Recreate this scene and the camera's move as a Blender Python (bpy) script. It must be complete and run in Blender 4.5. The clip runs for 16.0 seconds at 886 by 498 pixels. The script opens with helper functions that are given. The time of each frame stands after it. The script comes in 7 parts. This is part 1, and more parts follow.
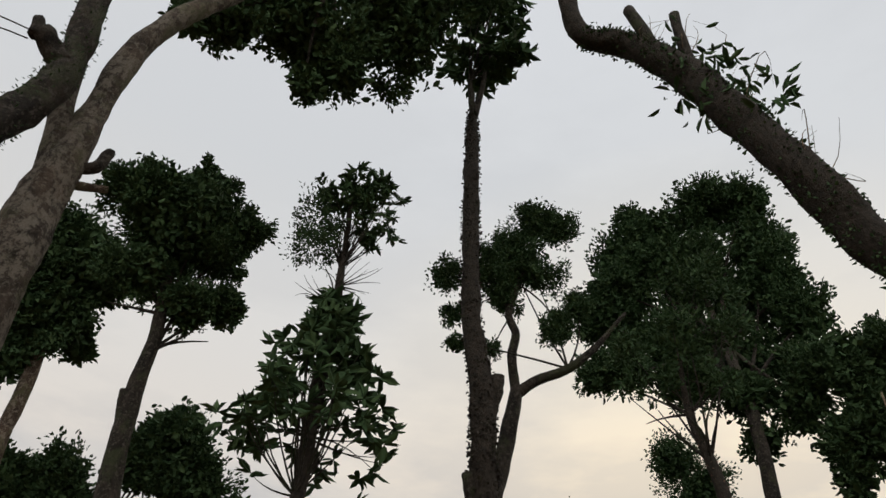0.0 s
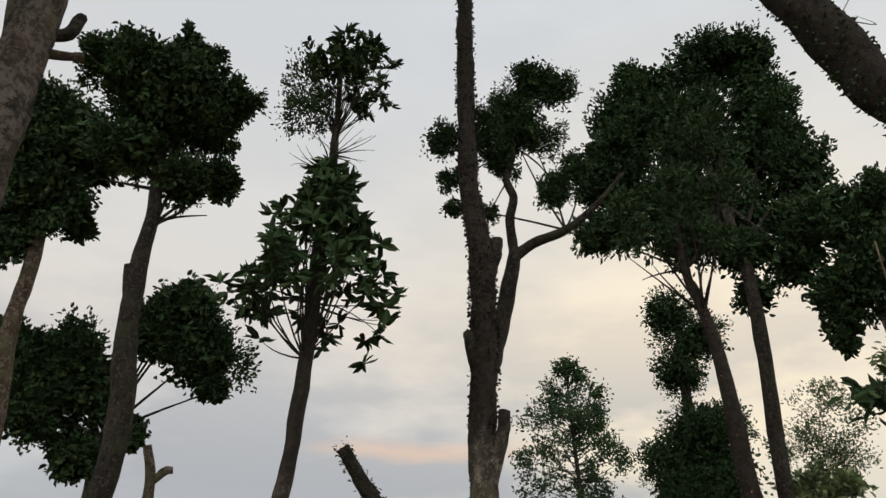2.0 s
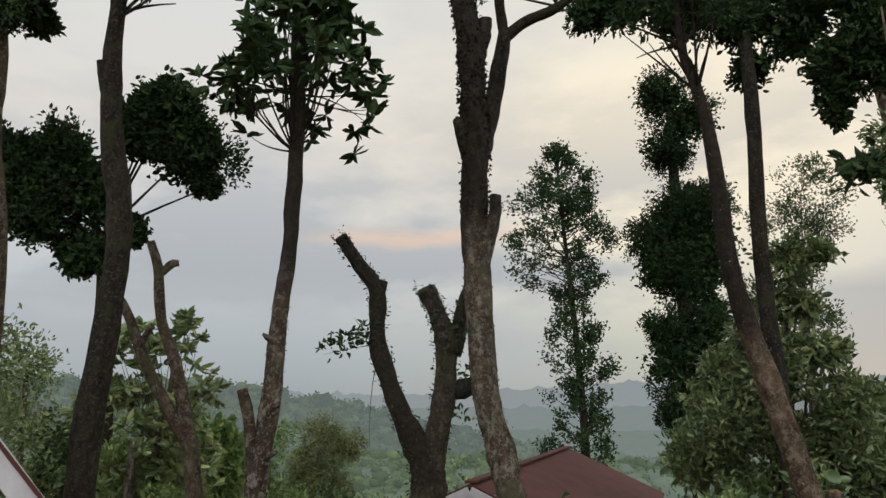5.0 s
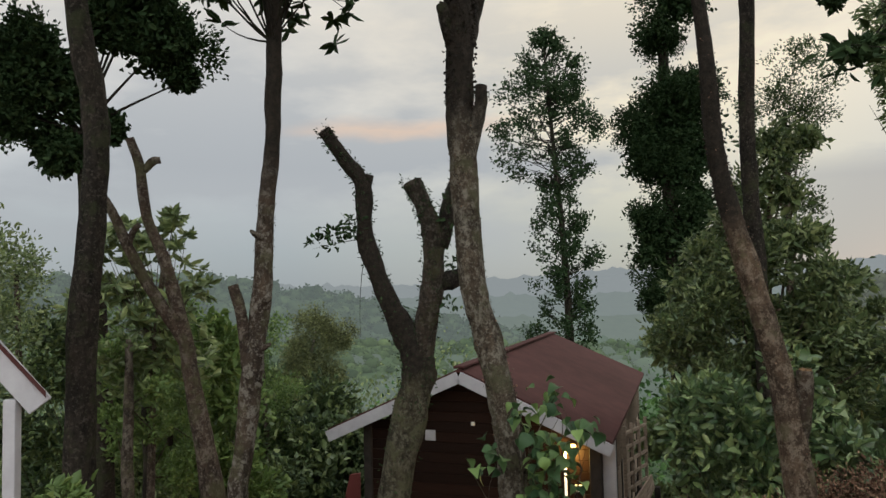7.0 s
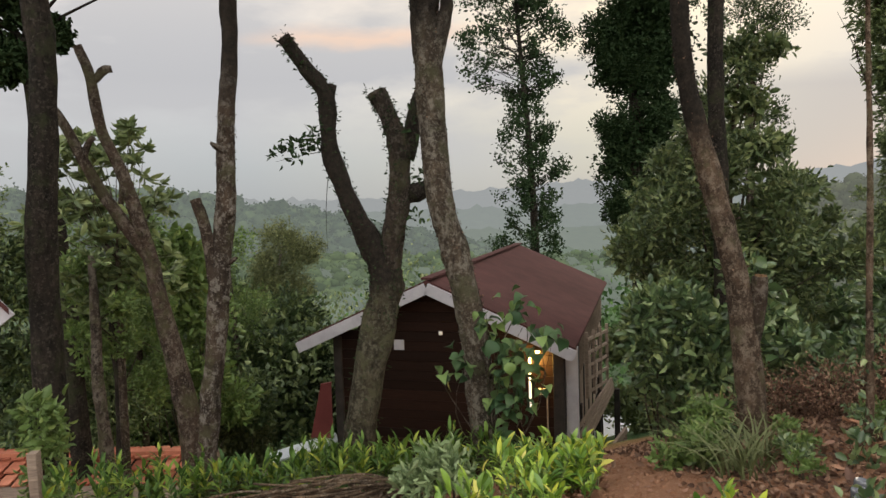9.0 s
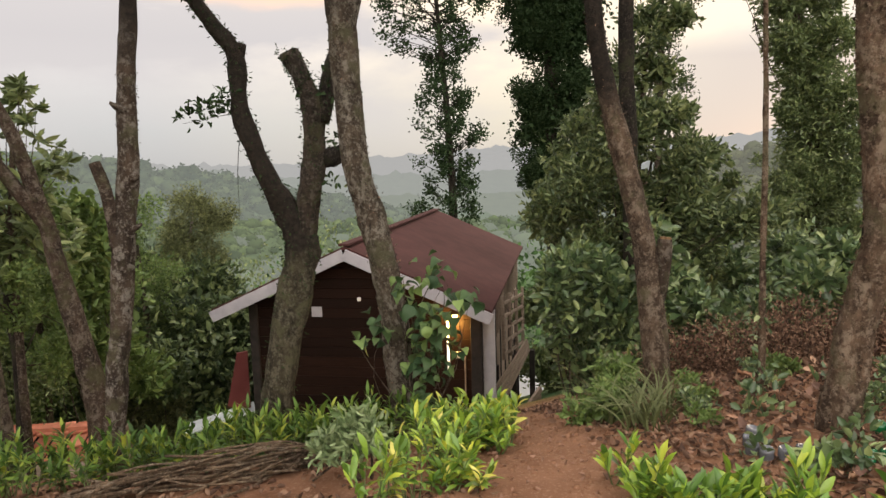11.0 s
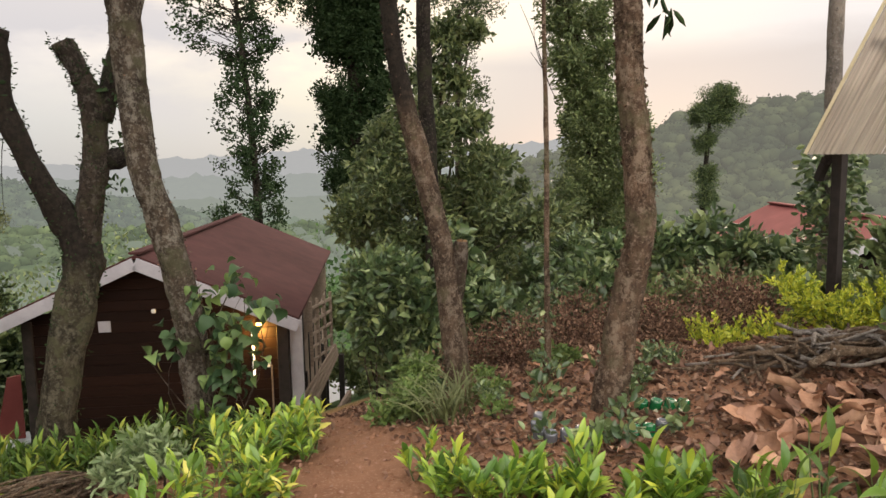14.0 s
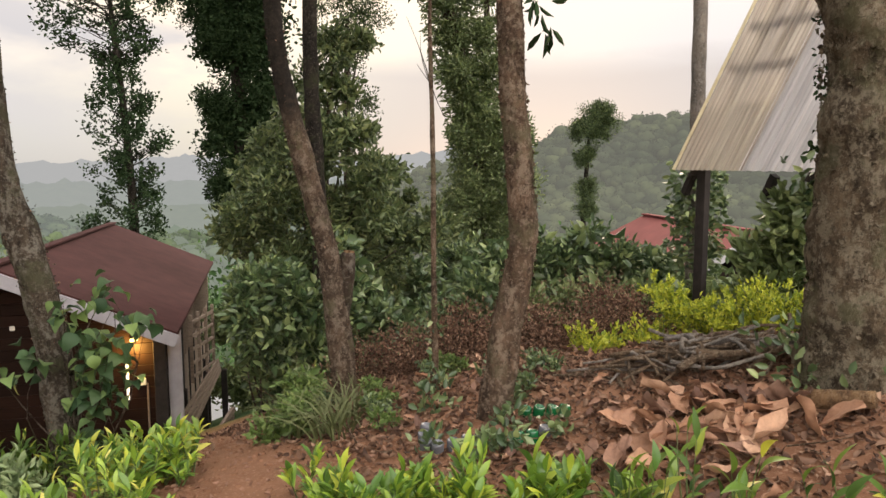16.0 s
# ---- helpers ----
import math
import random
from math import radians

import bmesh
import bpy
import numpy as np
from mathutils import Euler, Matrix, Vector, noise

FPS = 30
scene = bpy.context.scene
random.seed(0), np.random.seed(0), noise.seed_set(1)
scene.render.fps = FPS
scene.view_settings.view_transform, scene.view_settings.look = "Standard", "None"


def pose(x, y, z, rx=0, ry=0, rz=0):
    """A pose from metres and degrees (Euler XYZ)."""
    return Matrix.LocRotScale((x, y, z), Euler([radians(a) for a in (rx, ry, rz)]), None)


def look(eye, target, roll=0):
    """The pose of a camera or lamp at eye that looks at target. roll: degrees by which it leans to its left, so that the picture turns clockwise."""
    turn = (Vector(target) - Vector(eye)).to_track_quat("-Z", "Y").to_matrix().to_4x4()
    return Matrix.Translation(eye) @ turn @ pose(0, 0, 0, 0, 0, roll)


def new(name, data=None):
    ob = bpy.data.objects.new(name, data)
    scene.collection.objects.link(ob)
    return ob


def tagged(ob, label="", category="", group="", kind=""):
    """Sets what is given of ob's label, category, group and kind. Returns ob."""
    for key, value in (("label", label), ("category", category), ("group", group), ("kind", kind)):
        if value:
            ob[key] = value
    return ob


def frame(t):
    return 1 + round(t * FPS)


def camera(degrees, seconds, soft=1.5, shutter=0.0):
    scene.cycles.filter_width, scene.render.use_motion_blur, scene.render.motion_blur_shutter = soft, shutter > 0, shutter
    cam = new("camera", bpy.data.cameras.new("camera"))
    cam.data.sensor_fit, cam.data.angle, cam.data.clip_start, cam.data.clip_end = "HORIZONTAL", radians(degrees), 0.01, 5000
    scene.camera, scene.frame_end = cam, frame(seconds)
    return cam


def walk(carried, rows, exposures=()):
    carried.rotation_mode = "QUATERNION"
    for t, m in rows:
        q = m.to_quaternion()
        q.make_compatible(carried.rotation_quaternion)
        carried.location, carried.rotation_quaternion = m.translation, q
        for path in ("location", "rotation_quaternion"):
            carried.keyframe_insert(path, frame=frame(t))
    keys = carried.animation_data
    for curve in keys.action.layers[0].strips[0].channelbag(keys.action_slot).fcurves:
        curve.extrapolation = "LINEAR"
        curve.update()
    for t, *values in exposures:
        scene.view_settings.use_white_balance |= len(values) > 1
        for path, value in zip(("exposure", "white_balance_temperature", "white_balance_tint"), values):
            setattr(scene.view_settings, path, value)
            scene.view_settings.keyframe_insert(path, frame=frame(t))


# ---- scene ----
# ---------------------------------------------------------------- camera
cam = camera(64.94, 16.0)
EYE = 1.6
PATH = [
    (0, -0.000, -0.000, 0.000, 0.14, 39.97, 4.69),
    (0.5, 0.009, 0.003, 0.005, -0.07, 37.54, 4.02),
    (1, 0.014, 0.013, 0.002, -0.31, 34.87, 3.47),
    (1.5, 0.014, 0.033, -0.008, -0.55, 32.07, 2.84),
    (2, 0.014, 0.048, -0.011, -0.81, 29.31, 2.20),
    (2.5, 0.017, 0.049, -0.015, -1.06, 26.52, 1.72),
    (3, 0.018, 0.051, -0.018, -1.32, 23.72, 1.29),
    (3.5, 0.015, 0.054, -0.017, -1.53, 20.80, 0.86),
    (4, 0.015, 0.061, -0.023, -1.65, 17.85, 0.56),
    (4.5, 0.011, 0.065, -0.017, -1.78, 14.88, 0.19),
    (4.7, 0.014, 0.064, -0.020, -1.82, 13.75, -0.04),
    (6.8, 0.020, 0.064, -0.003, -2.73, 4.03, -1.26),
    (7, 0.018, 0.063, -0.006, -2.91, 3.23, -1.38),
    (7.5, 0.018, 0.060, -0.006, -3.43, 1.18, -1.64),
    (8, 0.022, 0.060, -0.013, -3.97, -0.82, -1.84),
    (8.5, 0.018, 0.065, -0.014, -4.67, -2.69, -2.01),
    (8.7, 0.018, 0.067, -0.014, -4.93, -3.25, -1.97),
    (10.8, 0.037, 0.076, -0.024, -11.20, -6.84, -1.79),
    (11, 0.038, 0.075, -0.025, -12.02, -6.98, -1.73),
    (11.5, 0.042, 0.066, -0.027, -14.31, -7.18, -1.66),
    (12, 0.046, 0.054, -0.027, -16.77, -7.28, -1.55),
    (12.5, 0.062, 0.046, -0.022, -19.37, -7.33, -1.46),
    (13, 0.072, 0.046, -0.021, -22.10, -7.29, -1.36),
    (13.5, 0.078, 0.036, -0.019, -24.92, -7.20, -1.17),
    (14, 0.084, 0.030, -0.018, -27.65, -7.04, -1.01),
    (14.5, 0.088, 0.028, -0.014, -30.22, -6.85, -0.82),
    (15, 0.089, 0.023, -0.012, -32.65, -6.62, -0.58),
    (15.5, 0.101, 0.026, -0.011, -34.80, -6.44, -0.30),
    (16, 0.113, 0.035, -0.010, -36.73, -6.34, -0.11),
]

walk(cam, [(t, pose(x, y, EYE + z, 90 + pitch, 0, yaw) @ pose(0, 0, 0, 0, 0, roll)) for t, x, y, z, yaw, pitch, roll in PATH],
     exposures=[(0.0, -0.2, 6500, 9), (4.5, -0.16, 6350, 7), (7.0, -0.2, 6300, 6), (8.5, -0.02, 6550, 9), (11.0, 0.41, 7080, 15), (16.0, 0.46, 6950, 15)])

# ---------------------------------------------------------------- sky and sun
world = bpy.data.worlds.new("dusk_sky")
scene.world = world
world.use_nodes = True
wn, wl = world.node_tree.nodes, world.node_tree.links
wn.clear()


def wnode(kind, **values):
    n = wn.new(kind)
    for k, v in values.items():
        n.inputs[k].default_value = v
    return n


def ramp_set(node, stops):
    el = node.color_ramp.elements
    while len(el) > 1:
        el.remove(el[-1])
    el[0].position, el[0].color = stops[0][0], (*stops[0][1], 1)
    for p, c in stops[1:]:
        el.new(p).color = (*c, 1)


w_out = wn.new("ShaderNodeOutputWorld")
w_bg = wn.new("ShaderNodeBackground")
w_tc = wn.new("ShaderNodeTexCoord")
w_sep = wn.new("ShaderNodeSeparateXYZ")
wl.new(w_tc.outputs["Generated"], w_sep.inputs[0])
w_ramp = wn.new("ShaderNodeValToRGB")
ramp_set(w_ramp, [(0.0, (0.39, 0.42, 0.44)), (0.06, (0.46, 0.495, 0.52)), (0.16, (0.62, 0.63, 0.65)), (0.26, (0.77, 0.74, 0.72)), (0.36, (0.85, 0.79, 0.73)),
                  (0.52, (0.82, 0.80, 0.78)), (0.70, (0.77, 0.785, 0.81)), (0.88, (0.78, 0.80, 0.84)), (0.94, (1.6, 1.6, 1.65)), (1.0, (2.4, 2.4, 2.45))])
wl.new(w_sep.outputs["Z"], w_ramp.inputs[0])
# the warm glow where the sun has gone down
w_dot = wn.new("ShaderNodeVectorMath")
w_dot.operation = "DOT_PRODUCT"
w_dot.inputs[1].default_value = (0.35, 0.90, 0.26)
wl.new(w_tc.outputs["Generated"], w_dot.inputs[0])
w_glow = wn.new("ShaderNodeValToRGB")
ramp_set(w_glow, [(0.84, (1, 1, 1)), (0.95, (1.14, 1.09, 1.0)), (1.0, (1.40, 1.26, 1.0))])
wl.new(w_dot.outputs["Value"], w_glow.inputs[0])
w_add = wn.new("ShaderNodeMixRGB")
w_add.blend_type = "MULTIPLY"
w_add.inputs[0].default_value = 1.0
wl.new(w_ramp.outputs[0], w_add.inputs[1])
wl.new(w_glow.outputs[0], w_add.inputs[2])
# long grey cloud banks low over the valley
w_map = wn.new("ShaderNodeMapping")
w_map.inputs["Scale"].default_value = (1.5, 1.5, 4.2)
w_map.inputs["Location"].default_value = (0.3, 0.1, 0.35)
wl.new(w_tc.outputs["Generated"], w_map.inputs[0])
w_noise = wnode("ShaderNodeTexNoise", Scale=1.5, Detail=6.0, Roughness=0.55)
wl.new(w_map.outputs[0], w_noise.inputs["Vector"])
w_cl = wn.new("ShaderNodeValToRGB")
ramp_set(w_cl, [(0.45, (0, 0, 0)), (0.57, (1, 1, 1))])
wl.new(w_noise.outputs["Fac"], w_cl.inputs[0])
w_band = wn.new("ShaderNodeValToRGB")
ramp_set(w_band, [(0.0, (0.1, 0.1, 0.1)), (0.08, (0.6, 0.6, 0.6)), (0.17, (0.95, 0.95, 0.95)), (0.3, (0.6, 0.6, 0.6)), (0.4, (0.3, 0.3, 0.3)), (0.55, (0.15, 0.15, 0.15)), (0.8, (0.12, 0.12, 0.12))])
wl.new(w_sep.outputs["Z"], w_band.inputs[0])
w_mul = wn.new("ShaderNodeMath")
w_mul.operation = "MULTIPLY"
wl.new(w_cl.outputs[0], w_mul.inputs[0])
wl.new(w_band.outputs[0], w_mul.inputs[1])
w_mix = wn.new("ShaderNodeMixRGB")
w_mix.inputs[2].default_value = (0.49, 0.50, 0.53, 1)
wl.new(w_mul.outputs[0], w_mix.inputs[0])
wl.new(w_add.outputs[0], w_mix.inputs[1])
# a mauve bank of cloud over the hill to the right
w_bdot = wn.new("ShaderNodeVectorMath")
w_bdot.operation = "DOT_PRODUCT"
w_bdot.inputs[1].default_value = (0.735, 0.668, 0.08)
wl.new(w_tc.outputs["Generated"], w_bdot.inputs[0])
w_wide = wn.new("ShaderNodeValToRGB")
ramp_set(w_wide, [(0.90, (0, 0, 0)), (0.975, (1, 1, 1))])
wl.new(w_bdot.outputs["Value"], w_wide.inputs[0])
w_bh = wn.new("ShaderNodeMath")
w_bh.operation = "MULTIPLY_ADD"
w_bh.inputs[1].default_value = 0.10
wl.new(w_noise.outputs["Fac"], w_bh.inputs[0])
wl.new(w_sep.outputs["Z"], w_bh.inputs[2])
w_low = wn.new("ShaderNodeValToRGB")
ramp_set(w_low, [(0.178, (0.85, 0.85, 0.85)), (0.205, (0, 0, 0))])
wl.new(w_bh.outputs[0], w_low.inputs[0])
w_bm = wn.new("ShaderNodeMath")
w_bm.operation = "MULTIPLY"
wl.new(w_wide.outputs[0], w_bm.inputs[0])
wl.new(w_low.outputs[0], w_bm.inputs[1])
w_bank = wn.new("ShaderNodeMixRGB")
w_bank.inputs[2].default_value = (0.46, 0.46, 0.475, 1)
wl.new(w_bm.outputs[0], w_bank.inputs[0])
wl.new(w_mix.outputs[0], w_bank.inputs[1])
# a thin orange rent in the cloud ahead
w_sdot = wn.new("ShaderNodeVectorMath")
w_sdot.operation = "DOT_PRODUCT"
w_sdot.inputs[1].default_value = (-0.004, 0.974, 0.227)
wl.new(w_tc.outputs["Generated"], w_sdot.inputs[0])
w_swide = wn.new("ShaderNodeValToRGB")
ramp_set(w_swide, [(0.984, (0, 0, 0)), (0.998, (1, 1, 1))])
wl.new(w_sdot.outputs["Value"], w_swide.inputs[0])
w_sband = wn.new("ShaderNodeValToRGB")
ramp_set(w_sband, [(0.268, (0, 0, 0)), (0.28, (0.8, 0.8, 0.8)), (0.295, (0, 0, 0))])
wl.new(w_bh.outputs[0], w_sband.inputs[0])
w_sm = wn.new("ShaderNodeMath")
w_sm.operation = "MULTIPLY"
wl.new(w_swide.outputs[0], w_sm.inputs[0])
wl.new(w_sband.outputs[0], w_sm.inputs[1])
w_rent = wn.new("ShaderNodeMixRGB")
w_rent.inputs[2].default_value = (0.92, 0.66, 0.50, 1)
wl.new(w_sm.outputs[0], w_rent.inputs[0])
wl.new(w_bank.outputs[0], w_rent.inputs[1])
# a little clear-sky light behind the cloud
w_sky = wn.new("ShaderNodeTexSky")
w_sky.sky_type = "NISHITA"
w_sky.sun_disc = False
w_sky.sun_elevation = radians(6)
w_sky.sun_rotation = radians(45)
w_sum = wn.new("ShaderNodeMixRGB")
w_sum.blend_type = "ADD"
w_sum.inputs[0].default_value = 0.004
wl.new(w_rent.outputs[0], w_sum.inputs[1])
wl.new(w_sky.outputs[0], w_sum.inputs[2])
# the unseen sky behind the viewer is raised as added frontal fill light
w_back = wn.new("ShaderNodeValToRGB")
ramp_set(w_back, [(0.0, (4.7, 4.62, 4.5)), (0.28, (2.9, 2.87, 2.82)), (0.46, (1.15, 1.15, 1.15)), (0.6, (1, 1, 1))])
w_half = wn.new("ShaderNodeMath")
w_half.operation = "MULTIPLY_ADD"
w_half.inputs[1].default_value, w_half.inputs[2].default_value = 0.5, 0.5
wl.new(w_sep.outputs["Y"], w_half.inputs[0])
wl.new(w_half.outputs[0], w_back.inputs[0])
w_lift = wn.new("ShaderNodeMixRGB")
w_lift.blend_type = "MULTIPLY"
w_lift.inputs[0].default_value = 1.0
wl.new(w_sum.outputs[0], w_lift.inputs[1])
wl.new(w_back.outputs[0], w_lift.inputs[2])
wl.new(w_lift.outputs[0], w_bg.inputs["Color"])
w_bg.inputs["Strength"].default_value = 1.0
wl.new(w_bg.outputs[0], w_out.inputs["Surface"])

sun_data = bpy.data.lights.new("sun", "SUN")
sun_data.energy, sun_data.angle, sun_data.color = 0.95, radians(25), (1.0, 0.84, 0.66)
sun = new("sun", sun_data)
sun.matrix_world = look((20, 20, 12), (0, 0, 0))

# ---------------------------------------------------------------- materials


class Mat:
    def __init__(self, name, rough=0.8, spec=0.3, metal=0.0):
        self.m = bpy.data.materials.new(name)
        self.m.use_nodes = True
        self.n, self.l = self.m.node_tree.nodes, self.m.node_tree.links
        self.b = self.n["Principled BSDF"]
        self.b.inputs["Roughness"].default_value = rough
        self.b.inputs["Specular IOR Level"].default_value = spec
        self.b.inputs["Metallic"].default_value = metal
        self.tc = self.n.new("ShaderNodeTexCoord").outputs["Object"]

    def noise(self, scale, detail=4.0, rough=0.6, stretch=(1, 1, 1), vector=None):
        v = vector or self.tc
        if stretch != (1, 1, 1):
            mp = self.n.new("ShaderNodeMapping")
            mp.inputs["Scale"].default_value = stretch
            self.l.new(v, mp.inputs[0])
            v = mp.outputs[0]
        t = self.n.new("ShaderNodeTexNoise")
        t.inputs["Scale"].default_value, t.inputs["Detail"].default_value, t.inputs["Roughness"].default_value = scale, detail, rough
        self.l.new(v, t.inputs["Vector"])
        return t.outputs["Fac"]

    def ramp(self, fac, stops):
        r = self.n.new("ShaderNodeValToRGB")
        ramp_set(r, stops)
        self.l.new(fac, r.inputs[0])
        return r.outputs[0]

    def mix(self, fac, a, b, mode="MIX"):
        x = self.n.new("ShaderNodeMixRGB")
        x.blend_type = mode
        for sock, v in zip(x.inputs, (fac, a, b)):
            if isinstance(v, (int, float)):
                sock.default_value = v
            elif isinstance(v, tuple):
                sock.default_value = (*v, 1)
            else:
                self.l.new(v, sock)
        return x.outputs[0]

    def color(self, c):
        if isinstance(c, tuple):
            self.b.inputs["Base Color"].default_value = (*c, 1)
        else:
            self.l.new(c, self.b.inputs["Base Color"])
        return self

    def bump(self, h, strength=0.5, dist=0.01):
        u = self.n.new("ShaderNodeBump")
        u.inputs["Strength"].default_value, u.inputs["Distance"].default_value = strength, dist
        self.l.new(h, u.inputs["Height"])
        self.l.new(u.outputs[0], self.b.inputs["Normal"])
        return self

    def island(self):
        return self.n.new("ShaderNodeNewGeometry").outputs["Random Per Island"]

    def each(self):
        return self.n.new("ShaderNodeObjectInfo").outputs["Random"]

    def through_light(self, amount, tint):
        tr = self.n.new("ShaderNodeBsdfTranslucent")
        if isinstance(tint, tuple):
            tr.inputs[0].default_value = (*tint, 1)
        else:
            self.l.new(tint, tr.inputs[0])
        mx = self.n.new("ShaderNodeMixShader")
        mx.inputs[0].default_value = amount
        self.l.new(self.b.outputs[0], mx.inputs[1])
        self.l.new(tr.outputs[0], mx.inputs[2])
        self.l.new(mx.outputs[0], self.n["Material Output"].inputs["Surface"])
        return self


def leaf_mat(name, stops, rough=0.45, trans=0.2, spec=0.4, per_object=False):
    k = Mat(name, rough, spec)
    c = k.ramp(k.each() if per_object else k.island(), stops)
    c = k.mix(0.5, c, k.ramp(k.noise(7.0), [(0.3, (0.6, 0.6, 0.6)), (0.7, (1.25, 1.25, 1.2))]), "MULTIPLY")
    k.color(c)
    if trans:
        k.through_light(trans, c)
    return k.m


def bark_mat(name, dark, mid, pale, patch=0.56, moss=None, above=None):
    """Mottled bark; above: the heights between which dark moss and painted backlit shade close over it."""
    k = Mat(name, 0.92, 0.12)
    base = k.ramp(k.noise(16, 8, 0.72, (1, 1, 0.45)), [(0.36, dark), (0.6, mid)])
    blotch = k.ramp(k.noise(3.2, 6, 0.7), [(0.40, (0.58, 0.58, 0.58)), (0.58, (1.3, 1.25, 1.18))])
    base = k.mix(0.8, base, blotch, "MULTIPLY")
    spot = k.ramp(k.noise(13.0, 9, 0.78, (1, 1, 0.8)), [(patch - 0.05, (0, 0, 0)), (patch + 0.03, (0.7, 0.7, 0.7))])
    c = k.mix(spot, base, pale)
    fine = k.ramp(k.noise(34, 5, 0.7), [(0.55, (0, 0, 0)), (0.6, (0.75, 0.75, 0.75))])
    c = k.mix(fine, c, tuple(0.35 * m + 0.65 * q for m, q in zip(mid, pale)))
    pits = k.ramp(k.noise(24, 6, 0.75, (1, 1, 0.6)), [(0.37, (0.75, 0.75, 0.75)), (0.44, (0, 0, 0))])
    c = k.mix(pits, c, tuple(0.6 * d for d in dark))
    crack = k.ramp(k.noise(30, 4, 0.6, (1, 1, 2.6)), [(0.34, (0.45, 0.45, 0.45)), (0.40, (0, 0, 0))])
    c = k.mix(crack, c, tuple(0.5 * d for d in dark))
    if moss:
        c = k.mix(k.ramp(k.noise(4.2, 6, 0.7), [(0.52, (0, 0, 0)), (0.62, (0.75, 0.75, 0.75))]), c, moss)
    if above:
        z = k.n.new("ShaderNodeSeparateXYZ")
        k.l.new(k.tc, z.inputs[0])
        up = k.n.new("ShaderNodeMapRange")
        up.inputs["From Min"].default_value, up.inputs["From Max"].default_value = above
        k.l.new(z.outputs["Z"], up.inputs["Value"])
        # near-black with height: moss, plus the shade of trunks against bright sky
        moss_shade = k.mix(0.5, up.outputs[0], k.noise(7, 6, 0.7), "ADD")
        moss_shade = k.ramp(moss_shade, [(0.55, (0, 0, 0)), (0.75, (1, 1, 1))])
        c = k.mix(moss_shade, c, k.ramp(k.noise(22, 6, 0.7), [(0.35, (0.014, 0.012, 0.010)), (0.65, (0.038, 0.03, 0.023))]))
    k.color(c)
    k.bump(k.noise(28, 8, 0.78, (1, 1, 0.5)), 1.0, 0.04)
    return k.m


M = {}
M["bark_pale"] = bark_mat("bark_lichen_pale", (0.022, 0.017, 0.013), (0.062, 0.048, 0.037), (0.16, 0.14, 0.112), 0.52, (0.065, 0.062, 0.033))
M["bark_brown"] = bark_mat("bark_brown", (0.026, 0.018, 0.014), (0.068, 0.049, 0.036), (0.19, 0.162, 0.13), 0.56, (0.07, 0.066, 0.034))
M["bark_dark"] = bark_mat("bark_dark", (0.010, 0.0085, 0.007), (0.031, 0.025, 0.02), (0.085, 0.074, 0.06), 0.62, (0.032, 0.036, 0.017))
# brown and tan bark: the dark above is backlit shade put into the colour
M["bark_moss_shaded"] = bark_mat("bark_pale_moss_shade_above", (0.03, 0.023, 0.017), (0.078, 0.062, 0.046), (0.24, 0.22, 0.18), 0.54, (0.075, 0.073, 0.04), (1.9, 4.3))
M["bark_brown_shaded"] = bark_mat("bark_brown_shade_above", (0.028, 0.02, 0.015), (0.07, 0.052, 0.038), (0.23, 0.21, 0.18), 0.55, (0.07, 0.066, 0.034), (1.2, 4.0))
M["bark_scaly_moss_shaded"] = bark_mat("bark_scaly_moss_shade_above", (0.05, 0.037, 0.025), (0.15, 0.116, 0.078), (0.29, 0.25, 0.18), 0.54, (0.11, 0.105, 0.058), (2.6, 4.2))
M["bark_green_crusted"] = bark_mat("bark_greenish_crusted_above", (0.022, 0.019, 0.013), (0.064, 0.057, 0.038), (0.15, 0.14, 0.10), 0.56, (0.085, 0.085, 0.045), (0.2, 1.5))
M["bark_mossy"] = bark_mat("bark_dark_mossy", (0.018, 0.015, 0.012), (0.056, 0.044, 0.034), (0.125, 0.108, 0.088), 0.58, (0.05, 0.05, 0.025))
M["bark_tan_shaded"] = bark_mat("bark_tan_shade_above", (0.04, 0.027, 0.019), (0.11, 0.077, 0.054), (0.25, 0.20, 0.15), 0.55, (0.10, 0.09, 0.05), (1.3, 3.0))
M["bark_scaly"] = bark_mat("bark_old_scaly", (0.05, 0.033, 0.023), (0.145, 0.098, 0.067), (0.29, 0.225, 0.165), 0.55, (0.12, 0.105, 0.06))
M["bark_grey"] = bark_mat("bark_smooth_grey", (0.17, 0.15, 0.13), (0.26, 0.23, 0.20), (0.33, 0.31, 0.28), 0.6)
M["cut_wood"] = bark_mat("cut_wood", (0.10, 0.06, 0.035), (0.24, 0.15, 0.08), (0.32, 0.22, 0.13), 0.6)
M["twig"] = bark_mat("dry_twig", (0.06, 0.042, 0.028), (0.17, 0.12, 0.08), (0.31, 0.255, 0.19), 0.6)
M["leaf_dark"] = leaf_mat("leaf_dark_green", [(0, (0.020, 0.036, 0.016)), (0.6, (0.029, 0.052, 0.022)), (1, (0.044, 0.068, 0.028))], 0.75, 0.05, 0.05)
M["leaf_mid"] = leaf_mat("leaf_mid_green", [(0, (0.08, 0.115, 0.046)), (0.6, (0.145, 0.19, 0.074)), (1, (0.24, 0.285, 0.115))], 0.38, 0.28)
M["leaf_tree"] = leaf_mat("leaf_tree_green", [(0, (0.04, 0.065, 0.026)), (0.5, (0.105, 0.145, 0.056)), (1, (0.23, 0.265, 0.11))], 0.36, 0.32)
